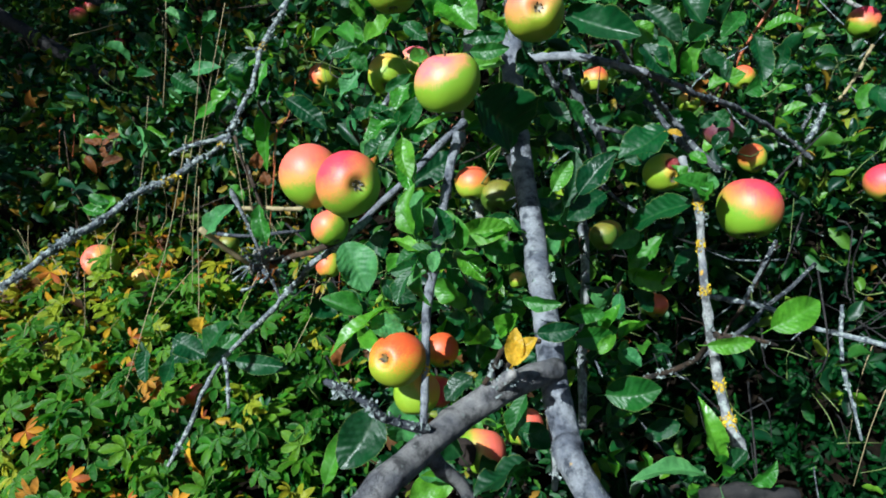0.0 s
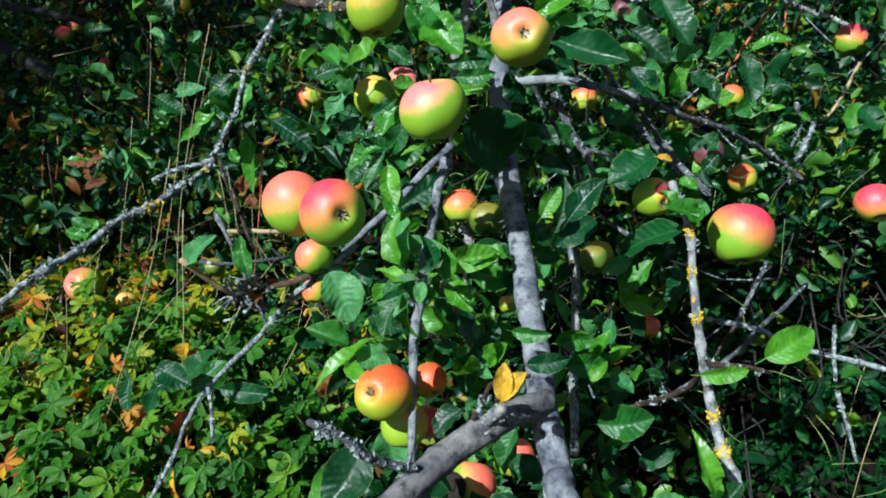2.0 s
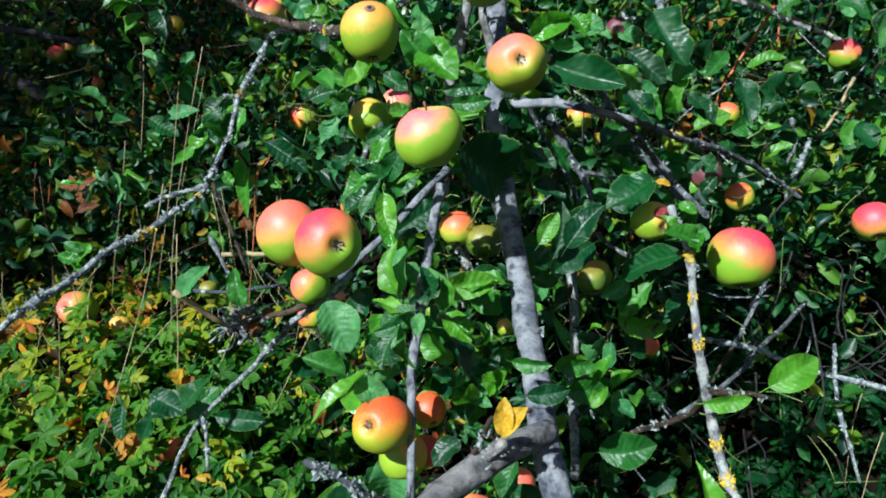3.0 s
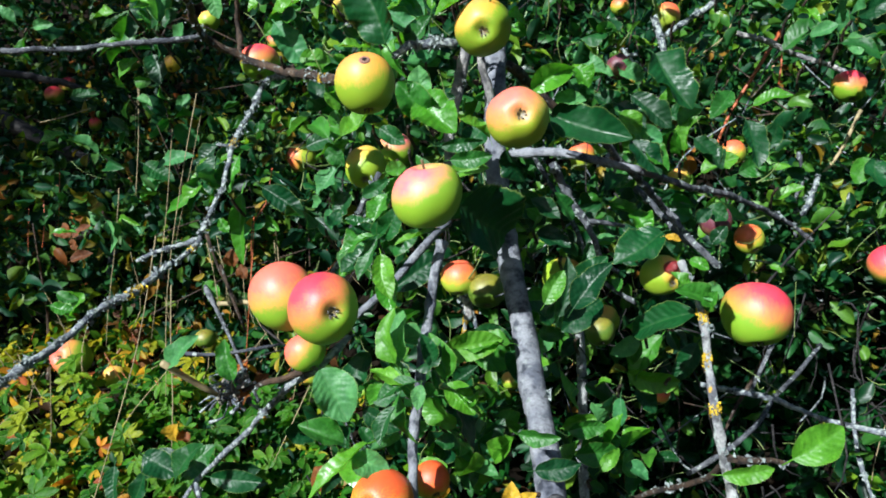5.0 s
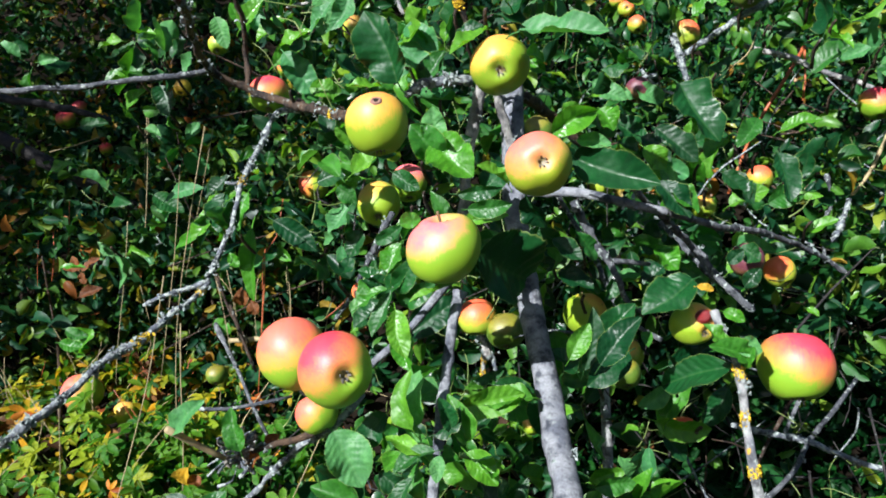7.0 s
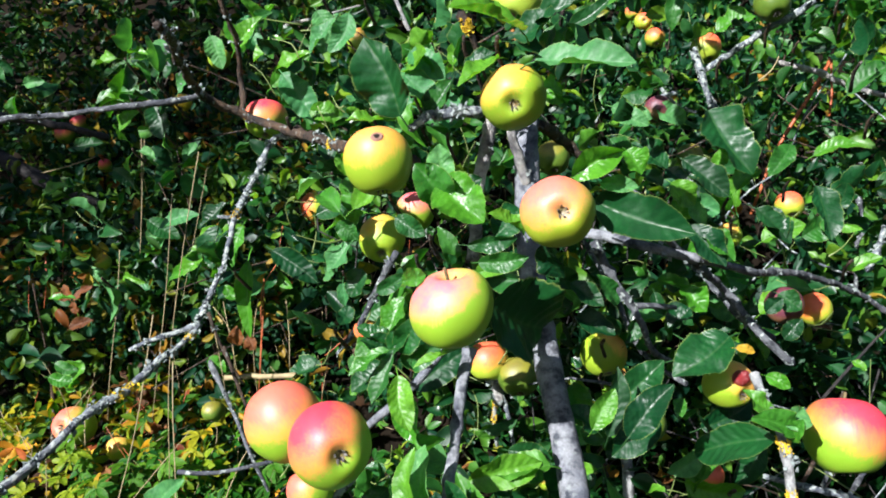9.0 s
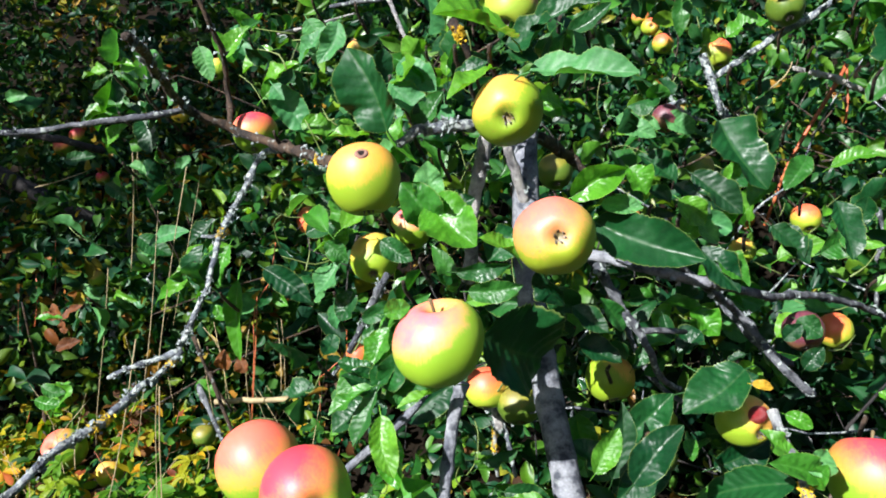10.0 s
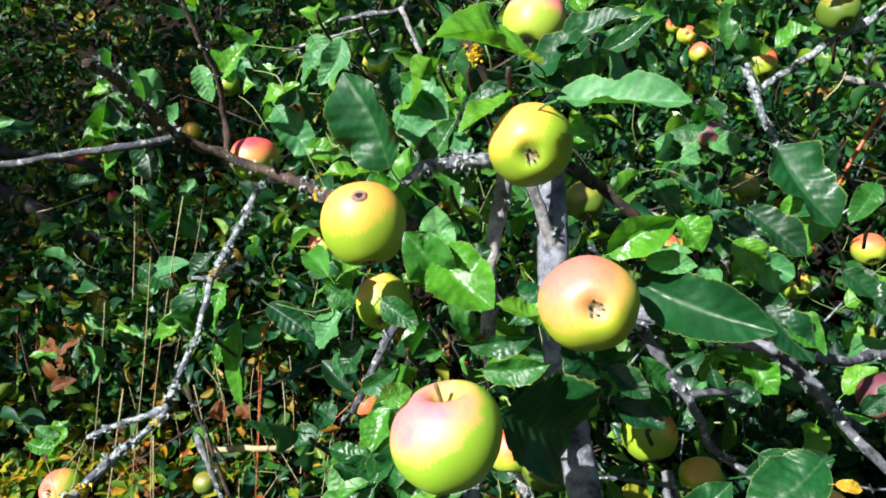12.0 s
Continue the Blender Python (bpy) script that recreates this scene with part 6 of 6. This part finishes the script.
        ob.matrix_basis = m
    v, f, _, _ = tube([tuple(c + Vector((0.01, 0.05, -0.03))), tuple(c + Vector((0, 0.02, -0.01))), centre], 0.0028, 0.0022, 6, 0.02, 0.1, seed)
    on_tree(part("spur", mesh_of("spur", v, f), M_TWIG, tree))


spray((-0.096, 0.950, 1.090), 101)
spray((-0.066, 0.950, 1.111), 102)
spray((-0.125, 1.000, 1.106), 103)
spray((-0.023, 1.200, 1.269), 104)
spray((-0.082, 1.250, 1.280), 105)
spray((-0.024, 0.830, 0.943), 106)
spray((0.028, 0.850, 0.922), 107)
spray((-0.055, 0.900, 0.973), 108)
spray((0.045, 0.950, 0.845), 109)
spray((0.078, 1.000, 0.869), 110)
spray((0.068, 0.950, 0.808), 111)
spray((0.038, 0.950, 0.815), 112)
spray((0.015, 1.000, 0.853), 113)
spray((0.210, 1.200, 1.058), 114)
spray((0.199, 0.950, 1.031), 115)
spray((0.214, 1.250, 1.003), 116)
spray((0.210, 1.250, 0.954), 117)
spray((0.212, 1.100, 0.943), 118)
spray((0.187, 1.100, 0.917), 119)
spray((0.273, 1.100, 0.874), 120)
spray((0.336, 1.080, 0.885), 121)
spray((0.230, 1.050, 0.830), 122)
spray((0.247, 1.050, 0.788), 123)
spray((0.205, 1.000, 0.774), 124)
spray((0.301, 1.100, 0.769), 125)
spray((0.336, 1.300, 1.094), 126)
spray((0.287, 1.000, 0.964), 127)
spray((-0.127, 1.000, 0.837), 128)
spray((-0.089, 0.950, 0.837), 129)
spray((0.035, 0.800, 0.696), 130)
spray((0.087, 0.900, 0.724), 131)
spray((0.099, 0.800, 0.677), 132)
spray((0.230, 1.000, 0.686), 133)
spray((0.270, 1.000, 0.662), 134)
spray((0.286, 0.850, 0.658), 135, 4, 0.035)
spray((0.295, 0.750, 0.700), 136, 4, 0.03)
spray((0.010, 1.050, 1.328), 137)
spray((-0.027, 0.950, 1.186), 138, 5, 0.036)
spray((-0.015, 1.020, 1.208), 140, 3, 0.035)
spray((-0.164, 1.300, 1.167), 141)
spray((0.048, 1.000, 1.396), 142)
spray((0.034, 1.000, 1.427), 143)
spray((0.068, 0.950, 1.410), 144)
spray((0.137, 0.950, 1.433), 145)
spray((0.173, 1.000, 1.446), 146)
spray((0.218, 1.100, 1.259), 147)
spray((0.251, 1.100, 1.257), 148)
spray((0.299, 1.150, 1.249), 149)
spray((0.389, 1.200, 1.245), 150)
spray((0.334, 1.100, 1.197), 151)
spray((0.227, 1.200, 1.235), 152)
spray((0.169, 1.200, 1.110), 153)
spray((0.214, 1.200, 1.133), 154)
spray((-0.046, 1.100, 1.426), 155)
spray((-0.030, 1.100, 1.395), 156)
spray((-0.268, 1.450, 1.549), 157)
spray((-0.302, 1.400, 1.581), 158)
spray((-0.332, 1.300, 1.174), 159)
spray((-0.368, 1.300, 1.221), 160)
spray((-0.112, 1.300, 1.590), 161)
spray((-0.197, 1.400, 1.640), 162)
spray((0.552, 1.500, 1.501), 163)
spray((0.587, 1.500, 1.412), 164)
spray((0.637, 1.500, 1.538), 165)

rnd = np.random.default_rng(83)
for j in range(40):
    x, y = rnd.uniform(0.38, 1.0), rnd.uniform(1.18, 1.55)
    spray((x, y, rnd.uniform(1.09, 1.2 + 0.35 * y)), 200 + j, 5, 0.058)
for j in range(14):
    x, y = rnd.uniform(-0.80, -0.30), rnd.uniform(1.42, 1.85)
    spray((x, y, rnd.uniform(1.16, 1.30 + 0.25 * y)), 280 + j, 5, 0.056)
for j in range(14):
    x, y, z = rnd.uniform(-0.30, 0.02), rnd.uniform(1.15, 1.45), rnd.uniform(1.32, 1.62)
    if abs(x + 0.10) > 0.075 or abs(z - 1.53) > 0.075:
        spray((x, y, z), 250 + j, 5, 0.052)

# ---- foliage ----
TPL_FAR = blade(5, 1, 0.52, 0.45, 0.4, 0.4, 0.0, 3, 0)
TPL_SHRUB = [blade(6, 2, 0.46 + 0.06 * j, 0.2 + 0.25 * j, 0.6 - 0.45 * j, 0.32, 0.0, 13 + j, 0, 0.16, 0.0, 0.5 - 0.45 * j) for j in range(3)]
def sprays(rnd, centres, per, size, spread, out=(-0.2, -0.6, 0.5), drop=0.0):
    """Rosettes of leaves round each centre: places, directions, facings, sizes."""
    n = len(centres) * per
    c = np.repeat(centres, per, 0)
    a = rnd.normal(size=(n, 3)); a /= np.linalg.norm(a, axis=1)[:, None]
    a += np.array((0, -0.15, 0.0 - drop))
    a /= np.linalg.norm(a, axis=1)[:, None]
    f = np.array(out) + 0.95 * rnd.normal(size=(n, 3))
    return c + a * spread * rnd.random((n, 1)), a, f, size * (0.45 + 0.85 * rnd.random(n))


rnd = np.random.default_rng(11)
n = 760
cen = np.stack([rnd.uniform(-0.42, 1.25, n), rnd.uniform(1.15, 1.9, n), rnd.uniform(0.35, 2.05, n)], 1)
cen = cen[(cen[:, 1] > 1.35) | (cen[:, 0] < 0.45)]
cen = cen[((cen[:, 0] < 0.32) | (cen[:, 2] > 0.92) | (rnd.random(len(cen)) < 0.3)) & (cen[:, 2] > bank(cen[:, 0], cen[:, 1]) + 0.05) & ((cen[:, 0] > -0.15) | (cen[:, 1] > 1.4) & (cen[:, 2] > 1.2))]
P_, A_, F_, S_ = sprays(rnd, cen, 6, 0.048, 0.03)
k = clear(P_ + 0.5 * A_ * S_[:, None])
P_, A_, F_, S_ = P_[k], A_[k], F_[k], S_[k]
order = np.argsort(P_[:, 1])
near, rest = order[:200], order[200:]
NEAR_MESH = [mesh_of("leaf", *(lambda q: (q[0], q[1], True, q[2]))(blade(20, 4, 0.48 + 0.04 * j, 0.1 + 0.2 * ((2 * j) % 5), 0.5 - 0.2 * j, 0.32, 0.03, 40 + j, 0.2, 0.14, 1.0, 0.25 * j - 0.5))) for j in range(5)]
for me in NEAR_MESH:
    me.materials.append(M_LEAF)
for j, i in enumerate(near):
    x, y, z = frame_of(A_[i], F_[i])
    ob = on_tree(part("leaf", NEAR_MESH[j % 5], M_LEAF, tree))
    m = Matrix((x * S_[i], y * S_[i], z * S_[i])).transposed().to_4x4()
    m.translation = P_[i]
    ob.matrix_basis = m
for j, (w, fold, curl, wave) in enumerate(((0.48, 0.1, 0.5, 0.3), (0.52, 0.6, 0.25, 0.2), (0.46, 0.3, -0.3, 0.4), (0.54, 0.2, 0.15, 0.3), (0.44, 0.8, 0.4, 0.2))):
    k = rest[j::5]
    on_tree(scattered("foliage", blade(9, 3, w, fold, curl, wave, 0.0, 2 + j, 0), P_[k], A_[k], F_[k], S_[k], M_FILL, tree))

# shrubs that clothe the bank
def fray(rnd, n):
    """Sideways straggling, so that no planting ends in a line."""
    return 0.22 * rnd.normal(size=n) * (rnd.random(n) < 0.35)


def on_bank(rnd, n, x0, x1, y0, y1, lift):
    x, y = rnd.uniform(x0, x1, n) + fray(rnd, n), rnd.uniform(y0, y1, n)
    z = bank(x, y)
    out = lift * rnd.random(n) ** 0.8
    return np.stack([x, y - 0.55 * out, z + 0.85 * out], 1)


def shrub(label, rnd, n, x0, x1, y0, y1, lift, size, material, per=6, drop=0.1):
    c = on_bank(rnd, n, x0, x1, y0, y1, lift)
    p, a, f, s = sprays(rnd, c, per, size, 0.05, (-0.3, -0.6, 0.6), drop)
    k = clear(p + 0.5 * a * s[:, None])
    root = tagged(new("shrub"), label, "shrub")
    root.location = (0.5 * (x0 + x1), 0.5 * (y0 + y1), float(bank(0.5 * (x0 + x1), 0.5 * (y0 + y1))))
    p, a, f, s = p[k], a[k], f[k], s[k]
    for j in range(3):
        ob = scattered("foliage", TPL_SHRUB[j], p[j::3], a[j::3], f[j::3], s[j::3], material, root)
        ob.matrix_parent_inverse = Matrix.Translation(-root.location)
    for j in range(14):
        q = Vector(c[rnd.integers(0, len(c))])
        foot = Vector((q.x + rnd.normal() * 0.1, q.y + 0.15, 0)); foot.z = float(bank(foot.x, foot.y)) - 0.02
        v, fc, _, _ = tube([tuple(foot), tuple((foot + q) / 2 + Vector(rnd.normal(size=3) * 0.03)), tuple(q)], 0.006, 0.002, 6, 0.05, 0.05, j)
        st = part("stem", mesh_of("stem", v, fc), M_TWIG, root)
        st.matrix_parent_inverse = Matrix.Translation(-root.location)
    return root


shrub("dense mixed green shrub on the bank", np.random.default_rng(21), 2100, -0.35, 2.2, 1.8, 3.2, 0.7, 0.048, M_SHRUB)
shrub("dense green shrub high on the bank", np.random.default_rng(22), 1600, -0.6, 2.8, 3.0, 4.6, 0.7, 0.064, M_SHRUB)
shrub("shaded green thicket on the bank", np.random.default_rng(23), 2200, -1.9, -0.3, 2.0, 3.2, 0.55, 0.038, M_BRAMBLE)
shrub("dark green thicket high on the bank", np.random.default_rng(24), 1300, -3.0, -0.5, 3.1, 4.6, 0.6, 0.052, M_BRAMBLE)
# the hollow's shade is in this undergrowth's colour
shrub("green undergrowth below the tree, colour darkened for shade", np.random.default_rng(25), 420, 0.25, 1.5, 1.0, 2.1, 0.16, 0.032, M_SHADEGREEN)


# an unseen tree, added outside the view so that its crown shades the thicket
def shade_tree(x, y, crown, axes, n, seed):
    rnd = np.random.default_rng(seed)
    root = tagged(new("tree"), "unseen broad leafy tree added to shade the thicket", "tree")
    root.location = (x, y, float(bank(x, y)))
    inv = Matrix.Translation(-root.location)
    top = Vector(crown)
    v, f, _, _ = tube([(x, y, root.location.z - 0.1), (x + 0.05, y, root.location.z + 0.8), tuple(top - Vector((0.1, 0, 0.5 * axes[2]))), tuple(top)], 0.09, 0.03, 12, 0.06, 0.05, seed)
    part("trunk", mesh_of("trunk", v, f), M_TWIG, root).matrix_parent_inverse = inv
    for j in range(9):
        a = 2.4 * j
        s = top - Vector((0, 0, axes[2] * (0.5 - 0.1 * j)))
        e = s + Vector((axes[0] * 0.8 * math.cos(a), axes[1] * 0.8 * math.sin(a), 0.35 * axes[2]))
        v, f, _, _ = tube([tuple(s), tuple(s.lerp(e, 0.5) + Vector((0, 0, 0.08))), tuple(e)], 0.03, 0.008, 8, 0.05, 0.05, seed + j)
        part("limb", mesh_of("limb", v, f), M_TWIG, root).matrix_parent_inverse = inv
    d = rnd.normal(size=(n // 6, 3)); d /= np.linalg.norm(d, axis=1)[:, None]
    c = np.array(crown) + d * rnd.random((n // 6, 1)) ** 0.45 * np.array(axes)
    p, a, fc, s = sprays(rnd, c, 6, 0.095, 0.09)
    scattered("crown", TPL_FAR, p, a, fc, s, M_SHRUB, root).matrix_parent_inverse = inv


shade_tree(-3.05, 0.20, (-2.70, 0.26, 3.32), (1.34, 0.60, 1.6), 3300, 51)

# ground cover: palmate leaves on thin stalks
def palmate():
    v, f, uv = [], [], []
    for j in range(5):
        a = radians(-100 + 50 * j)
        lv, lf, lu = blade(6, 1, 0.42, 0.3, 0.22, 0.15, 0, 5, 0)
        lv[:, 0] *= 0.5 + 0.9 * lv[:, 1]
        r = np.array([[math.cos(a), math.sin(a), 0], [-math.sin(a), math.cos(a), 0], [0, 0, 1]])
        b = len(v)
        v += list(lv * (1.0 if j == 2 else 0.85) @ r)
        f += [tuple(i + b for i in q) for q in lf]
        uv += list(lu)
    return np.array(v), f, np.array(uv)


def cover(name, label, rnd, n, x0, x1, y0, y1, lift, size, material, tpl):
    x, y = rnd.uniform(x0, x1, n) + fray(rnd, n), rnd.uniform(y0, y1, n) - abs(fray(rnd, n))
    p = np.stack([x, y - 0.03, bank(x, y) + lift * rnd.random(n)], 1)
    a = rnd.normal(size=(n, 3)) * (1, 0.6, 0.6) + (0, -0.35, 0.1)
    f = np.array((-0.25, -0.55, 0.8)) + 0.6 * rnd.normal(size=(n, 3))
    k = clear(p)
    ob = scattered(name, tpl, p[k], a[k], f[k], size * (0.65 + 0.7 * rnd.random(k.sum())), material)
    return tagged(ob, label, "ground cover")


PALM = palmate()
PALM_MESH = []
for j in range(5):
    PALM_MESH.append(mesh_of("leaf", PALM[0], PALM[1], True, PALM[2]))
    # last pair: brown-red leaves, darkened further for their partial shade
    PALM_MESH[-1].materials.append(leaf_mat("plant_leaf", [[(0.0, (0.016, 0.090, 0.006)), (1.0, (0.050, 0.165, 0.006))], [(0.0, (0.036, 0.14, 0.006)), (1.0, (0.12, 0.25, 0.006))],
                                   [(0.0, (0.18, 0.28, 0.008)), (1.0, (0.38, 0.32, 0.008))], [(0.0, (0.46, 0.22, 0.02)), (1.0, (0.30, 0.07, 0.03))], [(0.0, (0.13, 0.055, 0.012)), (1.0, (0.05, 0.018, 0.010))]][j], 0.55, 0.35, veins=0.6, gloss=0.25))


def plant(x, y, seed, label):
    """A low plant: a thin stem with a few five-fingered leaves."""
    rnd = np.random.default_rng(seed)
    root = tagged(new("cinquefoil_plant"), label, "plant", "low plants on the bank")
    root.location = (x, y, float(bank(x, y)) - 0.01)
    top = Vector((rnd.normal() * 0.02, -0.05 - 0.03 * rnd.random(), 0.09 + 0.07 * rnd.random()))
    v, f, _, _ = tube([(0, 0, 0), tuple(top * 0.5 + Vector((0.008, 0, 0.01))), tuple(top)], 0.0016, 0.001, 5, 0.03, 0.05, seed)
    part("stem", mesh_of("stem", v, f), M_GREENSTEM, root)
    kind = 4 if "brown" in label else 3 if "orange" in label else 2 if "yellowing" in label else seed % 2
    for j in range(4):
        a = Vector((math.cos(1.6 * j + seed), 0.5 * math.sin(1.6 * j + seed) - 0.3, 0.25 * rnd.normal()))
        ax, ay, az = frame_of(a, Vector((-0.25, -0.65, 0.75)) + 0.3 * Vector(rnd.normal(size=3)))
        s = 0.036 * rnd.uniform(0.75, 1.25) * (1.5 if "brown" in label else 1)
        ob = part("leaf", PALM_MESH[kind], M_COVER, root)
        m = Matrix((ax * s, ay * s, az * s)).transposed().to_4x4()
        m.translation = top + a * 0.012 - Vector((0, 0, 0.022 * j))
        ob.matrix_basis = m


rnd = np.random.default_rng(36)
for j in range(150):
    px, py = rnd.uniform(-1.35, -0.22), rnd.uniform(1.2, 1.68)
    pick = rnd.random() * (0.7 if px < -0.7 else 1.5)
    plant(px, py, 300 + j, "low plant with orange-red five-fingered leaves" if pick < 0.08 else "low plant with yellowing five-fingered leaves" if pick < 0.25 else "low plant with bright green five-fingered leaves")
for j in range(34):
    px, py = rnd.uniform(-1.35, -0.72), rnd.uniform(1.68, 2.15)
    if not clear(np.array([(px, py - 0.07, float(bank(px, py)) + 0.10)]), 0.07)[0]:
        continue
    plant(px, py, 500 + j, "low plant with brown-red five-fingered leaves" if rnd.random() < 0.25 else "low plant with yellowing five-fingered leaves")
cover("autumn_leaves", "yellow and orange turning leaves low in the ground cover", np.random.default_rng(37), 80, -1.25, -0.62, 1.08, 1.5, 0.14, 0.034, M_TURN, PALM)
cover("autumn_leaves", "yellow and pinkish turning leaves near the foot of the tree", np.random.default_rng(40), 70, -0.75, -0.30, 0.95, 1.4, 0.15, 0.032, M_TURN, PALM)
cover("ground_cover", "yellow-green five-fingered ground cover on the bank", np.random.default_rng(31), 1100, -1.9, -0.55, 1.0, 1.72, 0.12, 0.030, M_COVER, PALM)
cover("ground_cover", "fresh green five-fingered ground cover on the bank", np.random.default_rng(38), 750, -0.75, -0.15, 0.95, 1.72, 0.12, 0.029, M_COVERGREEN, PALM)
cover("ground_cover", "low green ground cover in shade", np.random.default_rng(32), 1200, -0.7, 0.4, 0.75, 2.0, 0.08, 0.034, M_SHRUB, PALM)
cover("autumn_leaves", "yellow, orange and red turning leaves among the ground cover", np.random.default_rng(33), 90, -1.7, -0.35, 1.1, 2.1, 0.13, 0.034, M_TURN, PALM)
# these low plants carry the hollow's shade in their colour too
cover("ground_cover", "low green plants in the hollow below the tree, colour darkened for shade", np.random.default_rng(35), 2200, 0.2, 1.5, 0.9, 2.3, 0.1, 0.036, M_SHADEGREEN, PALM)
cover("ground_cover", "olive-green ground cover higher on the bank", np.random.default_rng(39), 620, -1.9, -0.5, 1.68, 2.2, 0.16, 0.033, M_COVER, PALM)
cover("leaf_litter", "brown dead leaves lying on the bank", np.random.default_rng(34), 1000, -2.4, 0.6, 0.7, 2.15, 0.06, 0.04, M_LITTER, TPL_FAR)


# ---- fine twigs and dry wisps ----
def wisps(name, label, seed, n, box, length, r, material, fall, parent=None):
    """Many thin crooked stems joined into one mesh."""
    rnd = np.random.default_rng(seed)
    vs, fs = [], []
    (x0, x1), (y0, y1), (z0, z1) = box
    for j in range(n):
        p = np.array((rnd.uniform(x0, x1), rnd.uniform(y0, y1), rnd.uniform(z0, z1)))
        p[2] += bank(p[0], p[1])
        d = np.array((rnd.normal() * 0.6, rnd.normal() * 0.35, fall + 0.4 * rnd.normal()))
        d *= length * rnd.uniform(0.5, 1.4) / np.linalg.norm(d)
        v, f, _, _ = tube([p, p + d * 0.5 + rnd.normal(size=3) * length * 0.11, p + d], r * rnd.uniform(0.6, 1.3), r * 0.5, 5, length / 5, 0.06, seed + j)
        b = len(vs)
        vs += list(v)
        fs += [tuple(i + b for i in q) for q in f]
    ob = part(name, mesh_of(name, vs, fs), material, parent, label, "stuff")
    return ob


on_tree(wisps("brushwood", "fine bare grey-brown twigs, darkened for shade", 71, 120, ((-0.3, 1.1), (1.1, 1.7), (0.05, 0.9)), 0.2, 0.0018, M_SHADEBARK, -0.5, tree))
on_tree(wisps("brushwood", "fine lichened twigs", 72, 12, ((-0.2, 1.1), (1.05, 1.6), (0.05, 0.9)), 0.18, 0.0022, M_GREYTWIG, -0.4, tree))
on_tree(wisps("petiole", "thin yellow-green leaf stalks", 75, 260, ((-0.3, 1.1), (1.15, 1.8), (0.2, 1.1)), 0.07, 0.0012, M_GREENSTEM, 0.3, tree))
on_tree(wisps("brushwood", "pale lichened twigs in the foliage", 76, 60, ((0.1, 1.5), (1.55, 2.1), (0.2, 0.9)), 0.22, 0.0030, M_LICHENED, 0.3, tree))
on_tree(wisps("brushwood", "dark bare twigs in the foliage", 77, 130, ((-0.5, 1.5), (1.6, 2.3), (0.1, 0.9)), 0.28, 0.0026, M_TWIG, 0.4, tree))
tagged(wisps("dry_grass", "pale dry grass wisps on the bank", 73, 60, ((-1.2, -0.1), (1.45, 2.2), (-0.02, 0.1)), 0.22, 0.0011, M_STRAW, 1.0), "", "dry grass")
tagged(wisps("weed_stems", "thin reddish weed stems on the bank", 74, 40, ((-1.3, 0.1), (1.5, 2.3), (-0.02, 0.05)), 0.18, 0.0013, M_REDSTEM, 1.0), "", "weeds")

# withered, lichened blossom spur
rnd = np.random.default_rng(81)
for mat, word, n, reach in ((M_CALYX, "withered dark blossom cluster", 30, 0.016), (M_LICHENED, "tuft of bare grey spurs", 26, 0.030)):
    vs, fs = [], []
    for j in range(n):
        c = np.array((-0.230, 0.925, 0.920)) + 0.006 * rnd.normal(size=3)
        d = rnd.normal(size=3) * (1.2, 0.8, 0.9); d /= np.linalg.norm(d)
        v, f, _, _ = tube([c + 0.003 * d, c + 0.5 * reach * d + 0.004 * rnd.normal(size=3), c + (0.7 + 0.6 * rnd.random()) * reach * d], 0.0011, 0.0019, 5, 0.01, 0.25, j)
        b = len(vs); vs += list(v); fs += [tuple(i + b for i in q) for q in f]
    on_tree(part("withered_blossom", mesh_of("withered_blossom", vs, fs), mat, tree, word))
